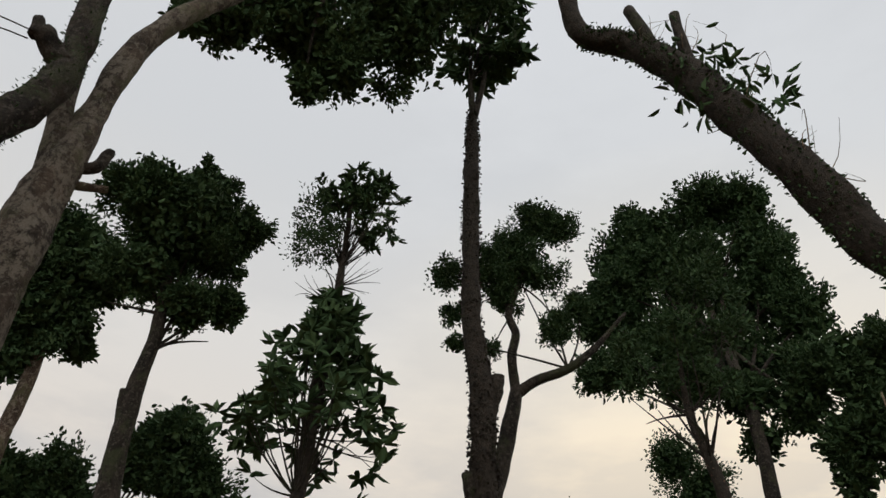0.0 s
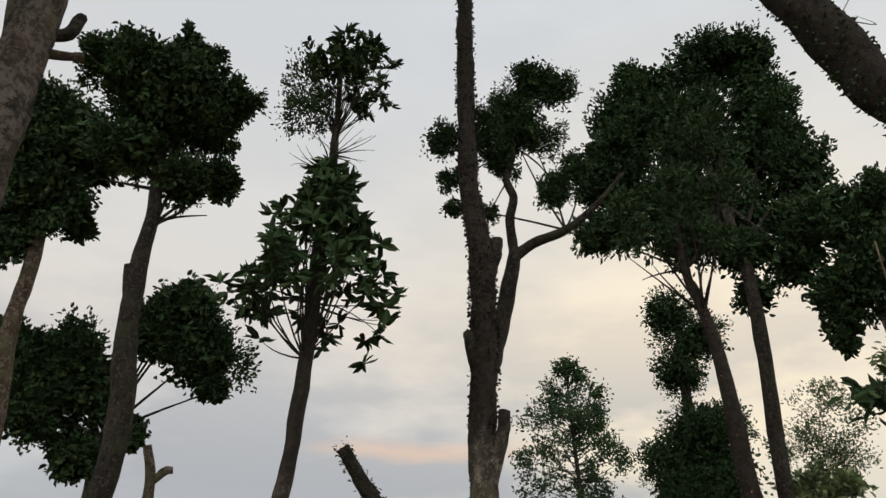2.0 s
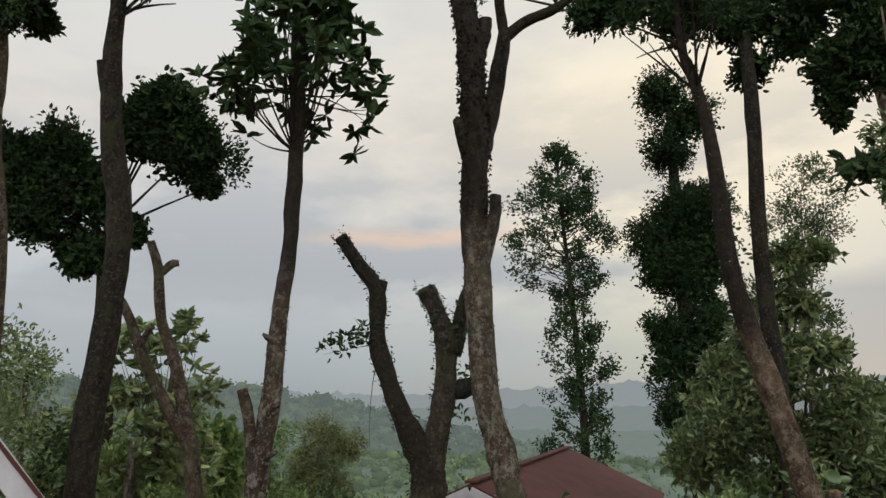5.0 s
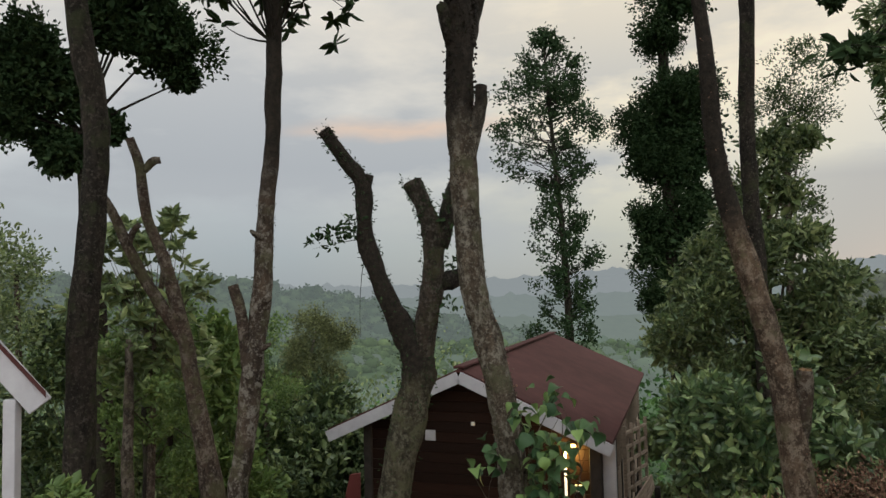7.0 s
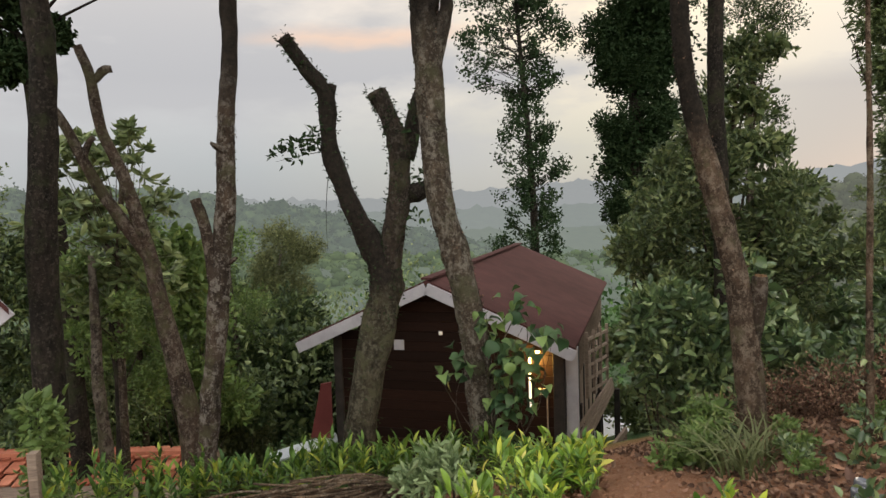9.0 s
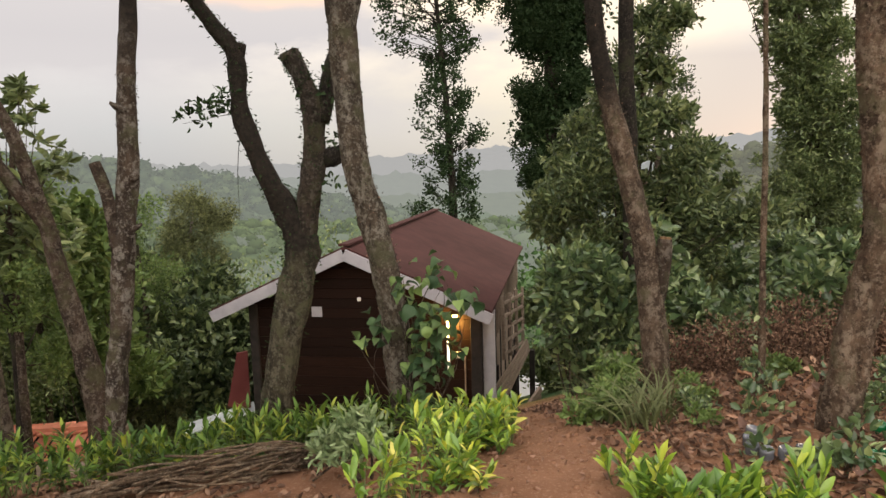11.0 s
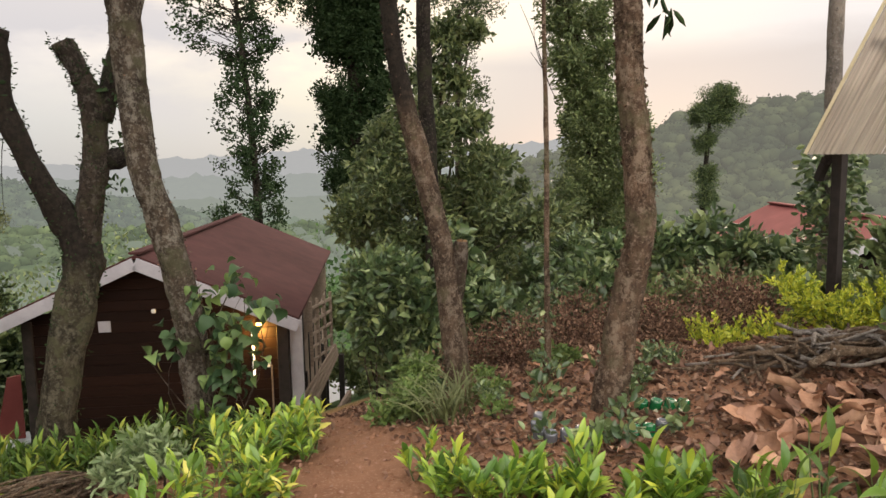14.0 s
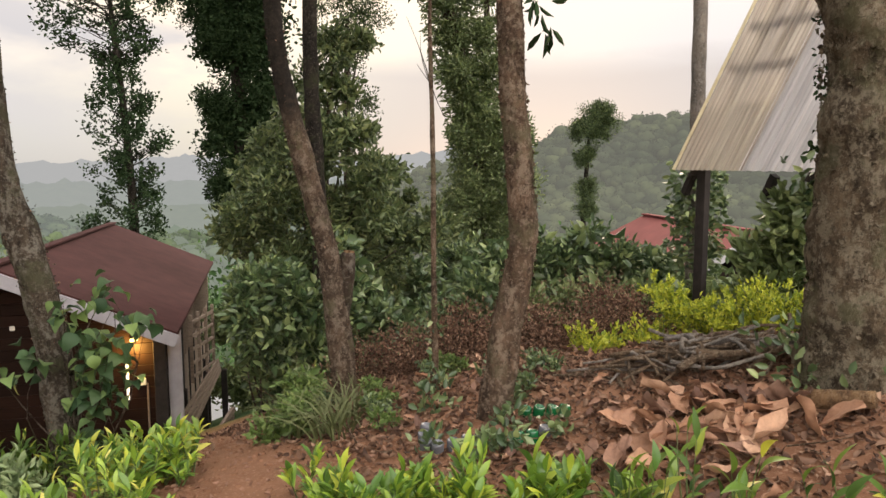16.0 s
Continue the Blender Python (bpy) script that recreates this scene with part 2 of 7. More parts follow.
M["leaf_crest"] = leaf_mat("leaf_crest_green", [(0, (0.03, 0.07, 0.014)), (0.5, (0.08, 0.15, 0.024)), (0.85, (0.16, 0.235, 0.035)), (1, (0.33, 0.35, 0.05))], 0.55, 0.25, 0.25, True)
M["leaf_vine"] = leaf_mat("leaf_vine_green", [(0, (0.026, 0.058, 0.024)), (0.6, (0.062, 0.11, 0.042)), (1, (0.17, 0.25, 0.075))], 0.5, 0.25, 0.22, True)
M["leaf_light"] = leaf_mat("leaf_light_green", [(0, (0.08, 0.13, 0.035)), (0.6, (0.12, 0.19, 0.05)), (1, (0.19, 0.25, 0.07))], 0.5, 0.3)
M["leaf_coffee"] = leaf_mat("leaf_glossy_coffee", [(0, (0.04, 0.075, 0.032)), (0.5, (0.10, 0.155, 0.062)), (0.85, (0.20, 0.26, 0.11)), (1, (0.31, 0.37, 0.15))], 0.3, 0.24, 0.55)
M["leaf_bed"] = leaf_mat("leaf_bed_green", [(0, (0.06, 0.14, 0.022)), (0.5, (0.15, 0.27, 0.035)), (0.85, (0.29, 0.41, 0.045)), (1, (0.52, 0.55, 0.07))], 0.35, 0.22, 0.5, True)
M["leaf_croton"] = leaf_mat("leaf_croton_yellow", [(0, (0.05, 0.13, 0.02)), (0.55, (0.20, 0.30, 0.04)), (0.85, (0.46, 0.45, 0.05)), (1, (0.66, 0.60, 0.16))], 0.38, 0.25, 0.5, True)
M["leaf_yellow"] = leaf_mat("leaf_golden_hedge", [(0, (0.14, 0.21, 0.03)), (0.4, (0.36, 0.43, 0.045)), (1, (0.64, 0.64, 0.08))], 0.45, 0.3)
M["leaf_deep"] = leaf_mat("leaf_deep_green", [(0, (0.025, 0.045, 0.019)), (0.6, (0.07, 0.105, 0.038)), (1, (0.14, 0.175, 0.06))], 0.55, 0.15, 0.3)
M["leaf_olive"] = leaf_mat("leaf_dull_olive", [(0, (0.07, 0.085, 0.04)), (0.6, (0.13, 0.145, 0.062)), (1, (0.21, 0.22, 0.09))], 0.6, 0.25, 0.2)
M["leaf_silver"] = leaf_mat("leaf_silver_green", [(0, (0.10, 0.155, 0.06)), (1, (0.27, 0.34, 0.17))], 0.5, 0.2)
M["leaf_dead"] = leaf_mat("dead_brown_leaves", [(0, (0.058, 0.032, 0.022)), (0.6, (0.155, 0.088, 0.057)), (1, (0.31, 0.195, 0.13))], 0.8, 0.1, 0.2)
M["leaf_tan"] = leaf_mat("big_dry_tan_leaves", [(0, (0.10, 0.055, 0.04)), (0.4, (0.25, 0.14, 0.095)), (0.75, (0.38, 0.205, 0.122)), (1, (0.46, 0.285, 0.185))], 0.7, 0.12, 0.25, True)
M["leaf_straw"] = leaf_mat("straw_grass", [(0, (0.04, 0.06, 0.018)), (0.6, (0.10, 0.115, 0.042)), (1, (0.36, 0.33, 0.19))], 0.7, 0.2)


def soil_mat():
    k = Mat("red_soil", 0.95, 0.1)
    near = k.ramp(k.noise(1.6, 8, 0.65), [(0.3, (0.13, 0.062, 0.034)), (0.7, (0.27, 0.142, 0.083))])
    c = k.mix(k.ramp(k.noise(55, 3), [(0.55, (0, 0, 0)), (0.7, (0.7, 0.7, 0.7))]), near, (0.34, 0.21, 0.14))
    # grown over with green beyond the clearing
    far = k.n.new("ShaderNodeVectorMath")
    far.operation = "LENGTH"
    k.l.new(k.tc, far.inputs[0])
    away = k.n.new("ShaderNodeMapRange")
    away.inputs["From Min"].default_value, away.inputs["From Max"].default_value = 7.5, 11.0
    k.l.new(far.outputs["Value"], away.inputs["Value"])
    green = k.ramp(k.noise(0.4, 8, 0.7), [(0.3, (0.025, 0.05, 0.018)), (0.7, (0.06, 0.10, 0.035))])
    c = k.mix(away.outputs[0], c, green)
    k.color(c).bump(k.noise(24, 8, 0.7), 0.7, 0.03)
    return k.m


M["soil"] = soil_mat()


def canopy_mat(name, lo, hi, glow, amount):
    """Distant woods; the far ones glow softly, emission standing in for haze in the air."""
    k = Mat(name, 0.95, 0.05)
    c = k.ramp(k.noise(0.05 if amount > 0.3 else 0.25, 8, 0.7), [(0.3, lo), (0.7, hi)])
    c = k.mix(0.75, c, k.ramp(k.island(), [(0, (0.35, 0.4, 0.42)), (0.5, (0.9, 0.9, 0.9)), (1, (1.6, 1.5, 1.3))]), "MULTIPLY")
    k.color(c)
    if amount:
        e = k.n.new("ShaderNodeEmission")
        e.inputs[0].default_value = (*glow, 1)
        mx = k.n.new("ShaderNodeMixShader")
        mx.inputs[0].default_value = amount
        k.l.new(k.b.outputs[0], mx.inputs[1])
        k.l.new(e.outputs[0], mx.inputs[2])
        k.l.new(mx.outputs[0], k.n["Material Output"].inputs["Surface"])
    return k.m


def plank_mat():
    k = Mat("dark_brown_planks", 0.62, 0.1)
    g = k.noise(6, 6, 0.6, (1, 1, 14))
    c = k.mix(0.6, k.ramp(k.each(), [(0, (0.010, 0.0046, 0.0030)), (1, (0.021, 0.0092, 0.0058))]), k.ramp(g, [(0.3, (0.5, 0.5, 0.5)), (0.7, (1.5, 1.4, 1.3))]), "MULTIPLY")
    k.color(c).bump(g, 0.3, 0.004)
    return k.m


def plain_mat(name, lo, hi, scale=4, rough=0.7, spec=0.3, metal=0.0, bump=0.25, stretch=(1, 1, 1)):
    k = Mat(name, rough, spec, metal)
    f = k.noise(scale, 6, 0.65, stretch)
    k.color(k.ramp(f, [(0.3, lo), (0.7, hi)])).bump(k.noise(scale * 9, 4), bump, 0.004)
    return k.m


M["plank"] = plank_mat()
M["roof_red"] = plain_mat("red_brown_felt_roof", (0.042, 0.017, 0.016), (0.068, 0.028, 0.026), 2.2, 0.9, 0.1, bump=0.6)
M["roof_old"] = plain_mat("faded_red_roof", (0.13, 0.032, 0.029), (0.19, 0.052, 0.046), 1.5, 0.8, 0.2)
M["white"] = plain_mat("white_painted_board", (0.27, 0.262, 0.275), (0.38, 0.372, 0.388), 3, 0.6, 0.3)
M["grey_wood"] = plain_mat("weathered_wood", (0.12, 0.09, 0.07), (0.27, 0.21, 0.16), 8, 0.85, 0.15, stretch=(1, 8, 8))
M["black_wood"] = plain_mat("dark_post", (0.012, 0.010, 0.009), (0.035, 0.028, 0.024), 6, 0.8, 0.2)
M["metal"] = plain_mat("corrugated_metal", (0.36, 0.343, 0.335), (0.62, 0.595, 0.575), 1.6, 0.45, 0.5, 0.3, 0.15, (14, 14, 0.5))
CLEAR = Mat("translucent_roof_panel", 0.3, 0.45)
CLEAR.color(CLEAR.ramp(CLEAR.noise(1.5, 6, 0.65, (26, 26, 0.6)), [(0.36, (0.26, 0.235, 0.26)), (0.62, (0.78, 0.73, 0.66))])).through_light(0.45, (0.8, 0.74, 0.62))
c_clear = CLEAR.n.new("ShaderNodeBsdfTransparent")
c_clear.inputs[0].default_value = (0.85, 0.8, 0.72, 1)
c_mix = CLEAR.n.new("ShaderNodeMixShader")
c_mix.inputs[0].default_value = 0.5
CLEAR.l.new(CLEAR.n["Material Output"].inputs["Surface"].links[0].from_socket, c_mix.inputs[1])
CLEAR.l.new(c_clear.outputs[0], c_mix.inputs[2])
CLEAR.l.new(c_mix.outputs[0], CLEAR.n["Material Output"].inputs["Surface"])
M["flashing"] = plain_mat("yellowed_flashing", (0.42, 0.36, 0.22), (0.6, 0.53, 0.35), 5, 0.6, 0.3)
M["clear_sheet"] = CLEAR.m
TILE = Mat("clay_roof_tile", 0.85, 0.2)
TILE.color(TILE.mix(0.7, TILE.ramp(TILE.each(), [(0, (0.24, 0.075, 0.045)), (0.6, (0.36, 0.125, 0.075)), (1, (0.46, 0.19, 0.12))]), TILE.ramp(TILE.noise(9, 6, 0.7), [(0.3, (0.5, 0.5, 0.5)), (0.7, (1.3, 1.25, 1.2))]), "MULTIPLY")).bump(TILE.noise(60, 4), 0.3, 0.004)
M["tile"] = TILE.m
M["plastic"] = plain_mat("white_plastic", (0.6, 0.6, 0.56), (0.7, 0.7, 0.66), 3, 0.4, 0.4, bump=0.05)
M["sheet"] = plain_mat("grey_awning_sheet", (0.40, 0.44, 0.46), (0.58, 0.61, 0.62), 2, 0.5, 0.4)
M["grey_glass"] = plain_mat("smoky_bottle_glass", (0.06, 0.065, 0.075), (0.16, 0.165, 0.18), 4, 0.1, 0.7, bump=0.05)
M["green_glass"] = plain_mat("green_bottle_glass", (0.0, 0.05, 0.015), (0.006, 0.13, 0.04), 4, 0.12, 0.6, bump=0.05)


def glow_mat(name, color, strength):
    k = Mat(name, 0.4)
    k.b.inputs["Base Color"].default_value = (*color, 1)
    k.b.inputs["Emission Color"].default_value = (*color, 1)
    k.b.inputs["Emission Strength"].default_value = strength
    return k.m


M["tube_glow"] = glow_mat("white_tube_glass", (1.0, 0.93, 0.80), 0.8)
M["lamp"] = glow_mat("warm_lamp_glass", (1.0, 0.72, 0.25), 6.0)

# ---------------------------------------------------------------- building helpers


def mesh_from(name, verts, faces, material, smooth=False):
    me = bpy.data.meshes.new(name)
    me.from_pydata([tuple(v) for v in verts], [], [tuple(f) for f in faces])
    me.materials.append(material)
    if smooth:
        me.polygons.foreach_set("use_smooth", [True] * len(me.polygons))
    me.update()
    return me


def mesh_fast(name, verts, quads, material, smooth=False):
    """Many quads at once from arrays."""
    me = bpy.data.meshes.new(name)
    n, m = len(verts), len(quads)
    me.vertices.add(n)
    me.vertices.foreach_set("co", np.asarray(verts, np.float32).ravel())
    me.loops.add(m * 4)
    me.loops.foreach_set("vertex_index", np.asarray(quads, np.int32).ravel())
    me.polygons.add(m)
    me.polygons.foreach_set("loop_start", np.arange(0, m * 4, 4, dtype=np.int32))
    me.polygons.foreach_set("loop_total", np.full(m, 4, np.int32))
    me.materials.append(material)
    if smooth:
        me.polygons.foreach_set("use_smooth", np.ones(m, bool))
    me.update(calc_edges=True)
    me.validate()
    return me


def thing(name, label, category, group="", kind="", at=(0, 0, 0)):
    ob = new(name)
    ob.location = at
    ob.empty_display_size = 0.1
    ob.matrix_basis = Matrix.Translation(at)
    return tagged(ob, label, category, group, kind)


def part_mesh(name, me, parent, label="", m=None):
    ob = new(name, me)
    ob.parent = parent
    if parent.parent is None and "own_axes" not in parent:
        ob.matrix_parent_inverse = parent.matrix_basis.inverted()
    if m is not None:
        ob.matrix_basis = m
    if label:
        ob["label"] = label
    return ob


def part(name, bm, material, parent, label="", m=None):
    me = bpy.data.meshes.new(name)
    bm.to_mesh(me)
    bm.free()
    me.materials.append(material)
    return part_mesh(name, me, parent, label, m)


def box_bm(x0, y0, z0, x1, y1, z1, bevel=0.006):
    bm = bmesh.new()
    bmesh.ops.create_cube(bm, size=1.0)
    for v in bm.verts:
        v.co = Vector(((x0 + x1) / 2 + v.co.x * (x1 - x0), (y0 + y1) / 2 + v.co.y * (y1 - y0), (z0 + z1) / 2 + v.co.z * (z1 - z0)))
    if bevel:
        bmesh.ops.bevel(bm, geom=bm.edges[:], offset=min(bevel, 0.3 * min(abs(x1 - x0), abs(y1 - y0), abs(z1 - z0))), segments=1, affect="EDGES")
    return bm


def beam_bm(a, b, w, h, bevel=0.004):
    """A squared beam from a to b."""
    a, b = Vector(a), Vector(b)
    bm = box_bm(-w / 2, -h / 2, 0, w / 2, h / 2, (b - a).length, bevel)
    turn = (b - a).to_track_quat("Z", "Y").to_matrix().to_4x4()
    bmesh.ops.transform(bm, matrix=Matrix.Translation(a) @ turn, verts=bm.verts[:])
    return bm


def smooth_spine(spine, per=5):
    """Catmull-Rom through rows of x, y, z, radius."""
    p = np.array(spine, float)
    q = np.vstack([2 * p[0] - p[1], p, 2 * p[-1] - p[-2]])
    out = []
    for i in range(1, len(q) - 2):
        for s in np.arange(per) / per:
            a, b, c, d = q[i - 1], q[i], q[i + 1], q[i + 2]
            out.append(0.5 * (2 * b + (c - a) * s + (2 * a - 5 * b + 4 * c - d) * s ** 2 + (3 * b - a - 3 * c + d) * s ** 3))
    out.append(p[-1])
    return np.array(out)


def tube(name, spine, material, parent, label="", sides=10, per=5, rough=0.10, origin=(0, 0, 0)):
    """A bark-covered trunk or limb: uneven rings along a bent spine, closed at both ends."""
    s = smooth_spine(spine, per)
    s[:, :3] -= np.array(origin)
    n = len(s)
    tan = np.gradient(s[:, :3], axis=0)
    tan /= np.linalg.norm(tan, axis=1)[:, None] + 1e-9
    ref = np.array([0.0, 1.0, 0.0]) if abs(tan[:, 1]).mean() < 0.8 else np.array([1.0, 0, 0])
    verts = []
    for i in range(n):
        u = np.cross(tan[i], ref)
        u /= np.linalg.norm(u)
        v = np.cross(tan[i], u)
        for k in range(sides):
            a = 2 * math.pi * k / sides
            d = math.cos(a) * u + math.sin(a) * v
            at = s[i, :3]
            r = max(s[i, 3], 0.003)
            bump = noise.noise(Vector(at * 4.0) + Vector(d) * 0.9) + 0.6 * noise.noise(Vector(at * 13.0) + Vector(d) * 2.5)
            verts.append(at + d * r * (1 + rough * 1.6 * bump))
    faces = [(i * sides + k, i * sides + (k + 1) % sides, (i + 1) * sides + (k + 1) % sides, (i + 1) * sides + k) for i in range(n - 1) for k in range(sides)]
    faces.append(tuple(range(sides))[::-1])
    faces.append(tuple((n - 1) * sides + k for k in range(sides)))
    return part_mesh(name, mesh_from(name, verts, faces, material, True), parent, label)


def unit(v):
    return v / (np.linalg.norm(v, axis=-1, keepdims=True) + 1e-9)


def blades(centers, aim, length, width, rng, fold=0.18, droop=0.15):
    """Leaf blades folded along the midrib, as arrays of vertices and quads."""
    n = len(centers)
    side = unit(np.cross(aim, unit(rng.normal(size=(n, 3)))))
    up = np.cross(side, aim)
    L = (length * rng.uniform(0.65, 1.2, n))[:, None]
    W = L * width
    tip = centers + aim * L - up * L * droop
    q1, q2 = centers + aim * L * 0.28 + up * L * droop * 0.3, centers + aim * L * 0.66
    v = np.stack([centers, q1 + side * W * 0.42 + up * W * fold, q2 + side * W * 0.46 + up * W * fold, tip, q2 - side * W * 0.46 + up * W * fold, q1 - side * W * 0.42 + up * W * fold], 1)
    base = np.arange(n)[:, None] * 6
    quads = np.concatenate([base + np.array([[0, 3, 2, 1]]), base + np.array([[0, 5, 4, 3]])], 0)
    return v.reshape(-1, 3), quads


def crown_points(lobes, count, rng, clumps=26, spread=0.2, fill=0.35):
    """Leaf positions gathered in clumps of many sizes over uneven lobes, and the way out from each lobe."""
    lobes = np.array(lobes, float)
    weight = lobes[:, 3] ** 2
    weight /= weight.sum()
    pts, out = [], []
    for (x, y, z, r), w in zip(lobes, weight):
        n = int(count * w) + 1
        k = clumps
        d = unit(rng.normal(size=(k, 3)))
        c = d * (r * (fill + (1.08 - fill) * rng.uniform(0, 1, k) ** 0.7))[:, None] * np.array([1, 1, 0.9])
        sig = r * spread * rng.uniform(0.45, 1.5, k)
        pick = rng.choice(k, n, p=sig / sig.sum())
        p = c[pick] + np.clip(rng.normal(size=(n, 3)), -1.7, 1.7) * sig[pick][:, None]
        pts.append(p + (x, y, z))
        out.append(unit(p + rng.normal(size=(n, 3)) * r * 0.3))
    return np.concatenate(pts), np.concatenate(out)


def foliage(name, lobes, count, size, material, parent, seed, width=0.45, clumps=26, spread=0.2, fill=0.35, up=0.2, kind="", label="", core=0.0):
    rng = np.random.default_rng(seed)
    if name == "crown":
        count, size = int(count * 2.0), size * 0.72
    if name in ("crown", "foliage"):
        # break every lobe into smaller uneven bunches
        whole = np.array(lobes, float)
        d = unit(rng.normal(size=(len(whole), 7, 3)) + np.array([0, 0, 0.2]))
        r = whole[:, 3][:, None] * rng.uniform(0.4, 0.68, (len(whole), 7))
        c = whole[:, None, :3] + d * (whole[:, 3][:, None] * rng.uniform(0.3, 0.8, (len(whole), 7)))[..., None]
        small = np.concatenate([c, r[..., None]], -1).reshape(-1, 4)
        p, o = crown_points(small, count, rng, max(clumps // 3, 8), spread * 1.25, 0.1)
    else:
        p, o = crown_points(lobes, count, rng, clumps, spread, fill)
    aim = unit(o + rng.normal(size=o.shape) * 0.6 + np.array([0, 0, up]))
    v, q = blades(p, aim, size, width, rng)
    if core:
        # larger shaded leaves close the inside of each lobe
        inner = np.array(lobes, float) * np.array([1, 1, 1, 0.55])
        p2, o2 = crown_points(inner, int(count * core), rng, 30, 0.4, 0.0)
        v2, q2 = blades(p2, unit(rng.normal(size=o2.shape)), size * 1.5, 0.6, rng)
        q = np.concatenate([q, q2 + len(v)])
        v = np.concatenate([v, v2])
    ob = part_mesh(name, mesh_fast(name, v, q, material), parent, label)
    ob["kind"] = kind or "stuff"
    return ob


def rosettes(name, spots, size, material, parent, seed, per=9, width=0.36, up=0.25):
    """Whorls of large leaves at the ends of twigs."""
    rng = np.random.default_rng(seed)
    spots = np.asarray(spots, float)
    n = len(spots)
    axis = unit(rng.normal(size=(n, 3)) * 0.6 + np.array([0, 0, 0.8]))
    c = np.repeat(spots, per, 0)
    ax = np.repeat(axis, per, 0)
    ring = unit(np.cross(ax, rng.normal(size=c.shape)))
    aim = unit(ring + ax * rng.uniform(up - 0.4, up + 0.5, len(c))[:, None])
    v, q = blades(c, aim, size, width, rng, 0.12, 0.12)
    ob = part_mesh(name, mesh_fast(name, v, q, material), parent)
    ob["kind"] = "stuff"
    return ob


def twigs(name, start, ends, material, parent, r=0.008, bend=0.1, seed=1):
    """Thin branches from a place (or places) to each end, joined."""
    rng = np.random.default_rng(seed)
    verts, faces = [], []
    for i, e in enumerate(ends):
        s = np.array(start[i % len(start)], float)
        e = np.array(e, float)
        m = (s + e) / 2 + rng.normal(size=3) * np.linalg.norm(e - s) * bend
        pts = [(1 - t) ** 2 * s + 2 * t * (1 - t) * m + t * t * e for t in np.linspace(0, 1, 6)]
        d = unit((e - s)[None])[0]
        u = unit(np.cross(d, [0.3, 0.5, 0.81])[None])[0]
        w = np.cross(d, u)
        b = len(verts)
        for k, p in enumerate(pts):
            rr = r * (1 - 0.75 * k / 5)
            for a in (0, 2.094, 4.189):
                verts.append(p + rr * (math.cos(a) * u + math.sin(a) * w))
        for k in range(5):
            for j in range(3):
                faces.append((b + 3 * k + j, b + 3 * k + (j + 1) % 3, b + 3 * k + 3 + (j + 1) % 3, b + 3 * k + 3 + j))
    ob = part_mesh(name, mesh_from(name, verts, faces, material, True), parent)
    ob["kind"] = "stuff"
    return ob


def fuzz(name, spine, count, size, material, parent, seed, reach=0.03, width=0.4):
    """Ferns, moss tufts and climbing leaves that cling to a trunk."""
    rng = np.random.default_rng(seed)
    s = smooth_spine(spine, 8)
    i = rng.integers(0, len(s), count)
    d = unit(rng.normal(size=(count, 3)) * np.array([1, 1, 0.25]))
    p = s[i, :3] + d * (s[i, 3] + rng.uniform(-0.01, reach, count))[:, None] + rng.normal(size=(count, 3)) * 0.02 * np.array([0.3, 0.3, 1.5])
    aim = unit(d + rng.normal(size=d.shape) * 0.6 + np.array([0, 0, -0.15]))
    v, q = blades(p, aim, size, width, rng)
    ob = part_mesh(name, mesh_fast(name, v, q, material), parent)
    ob["kind"] = "stuff"
    return ob


def flakes(spine, count, size, material, parent, seed):
    """Loose plates of bark lying on a trunk."""
    rng = np.random.default_rng(seed)
    s = smooth_spine(spine, 8)
    i = rng.integers(0, len(s), count)
    d = unit(rng.normal(size=(count, 3)) * np.array([1, 1, 0.1]))
    p = s[i, :3] + d * (s[i, 3] * 0.99)[:, None] + rng.normal(size=(count, 3)) * np.array([0.003, 0.003, 0.05])
    aim = unit(np.cross(d, rng.normal(size=d.shape)) + d * 0.08 + np.array([0, 0, 0.4]) * rng.choice([-1, 1], count)[:, None])
    v, q = blades(p, aim, size, 0.7, rng)
    ob = part_mesh("bark_crust", mesh_fast("bark_crust", v, q, material), parent)
    ob["kind"] = "stuff"
    return ob


def sprays(name, stems, per, size, material, parent, seed, width=0.42, from_=0.3, lift=0.0, out=0.9, reach=0.0):
    """Leaves set along thin shoots that run from a start to a tip."""
    rng = np.random.default_rng(seed)
    a = np.repeat(np.array([q[0] for q in stems], float), per, 0)
    b = np.repeat(np.array([q[1] for q in stems], float), per, 0)
    f = (from_ + (1.02 - from_) * rng.uniform(0, 1, len(a)) ** 0.8)[:, None]
    run = unit(b - a)
    p = a + (b - a) * f + rng.normal(size=a.shape) * reach
    aim = unit(run * 0.7 + unit(np.cross(run, rng.normal(size=a.shape))) * out + np.array([0, 0, lift]))
    v, q = blades(p, aim, size, width, rng)
    ob = part_mesh(name, mesh_fast(name, v, q, material), parent)
    ob["kind"] = "stuff"
    return ob


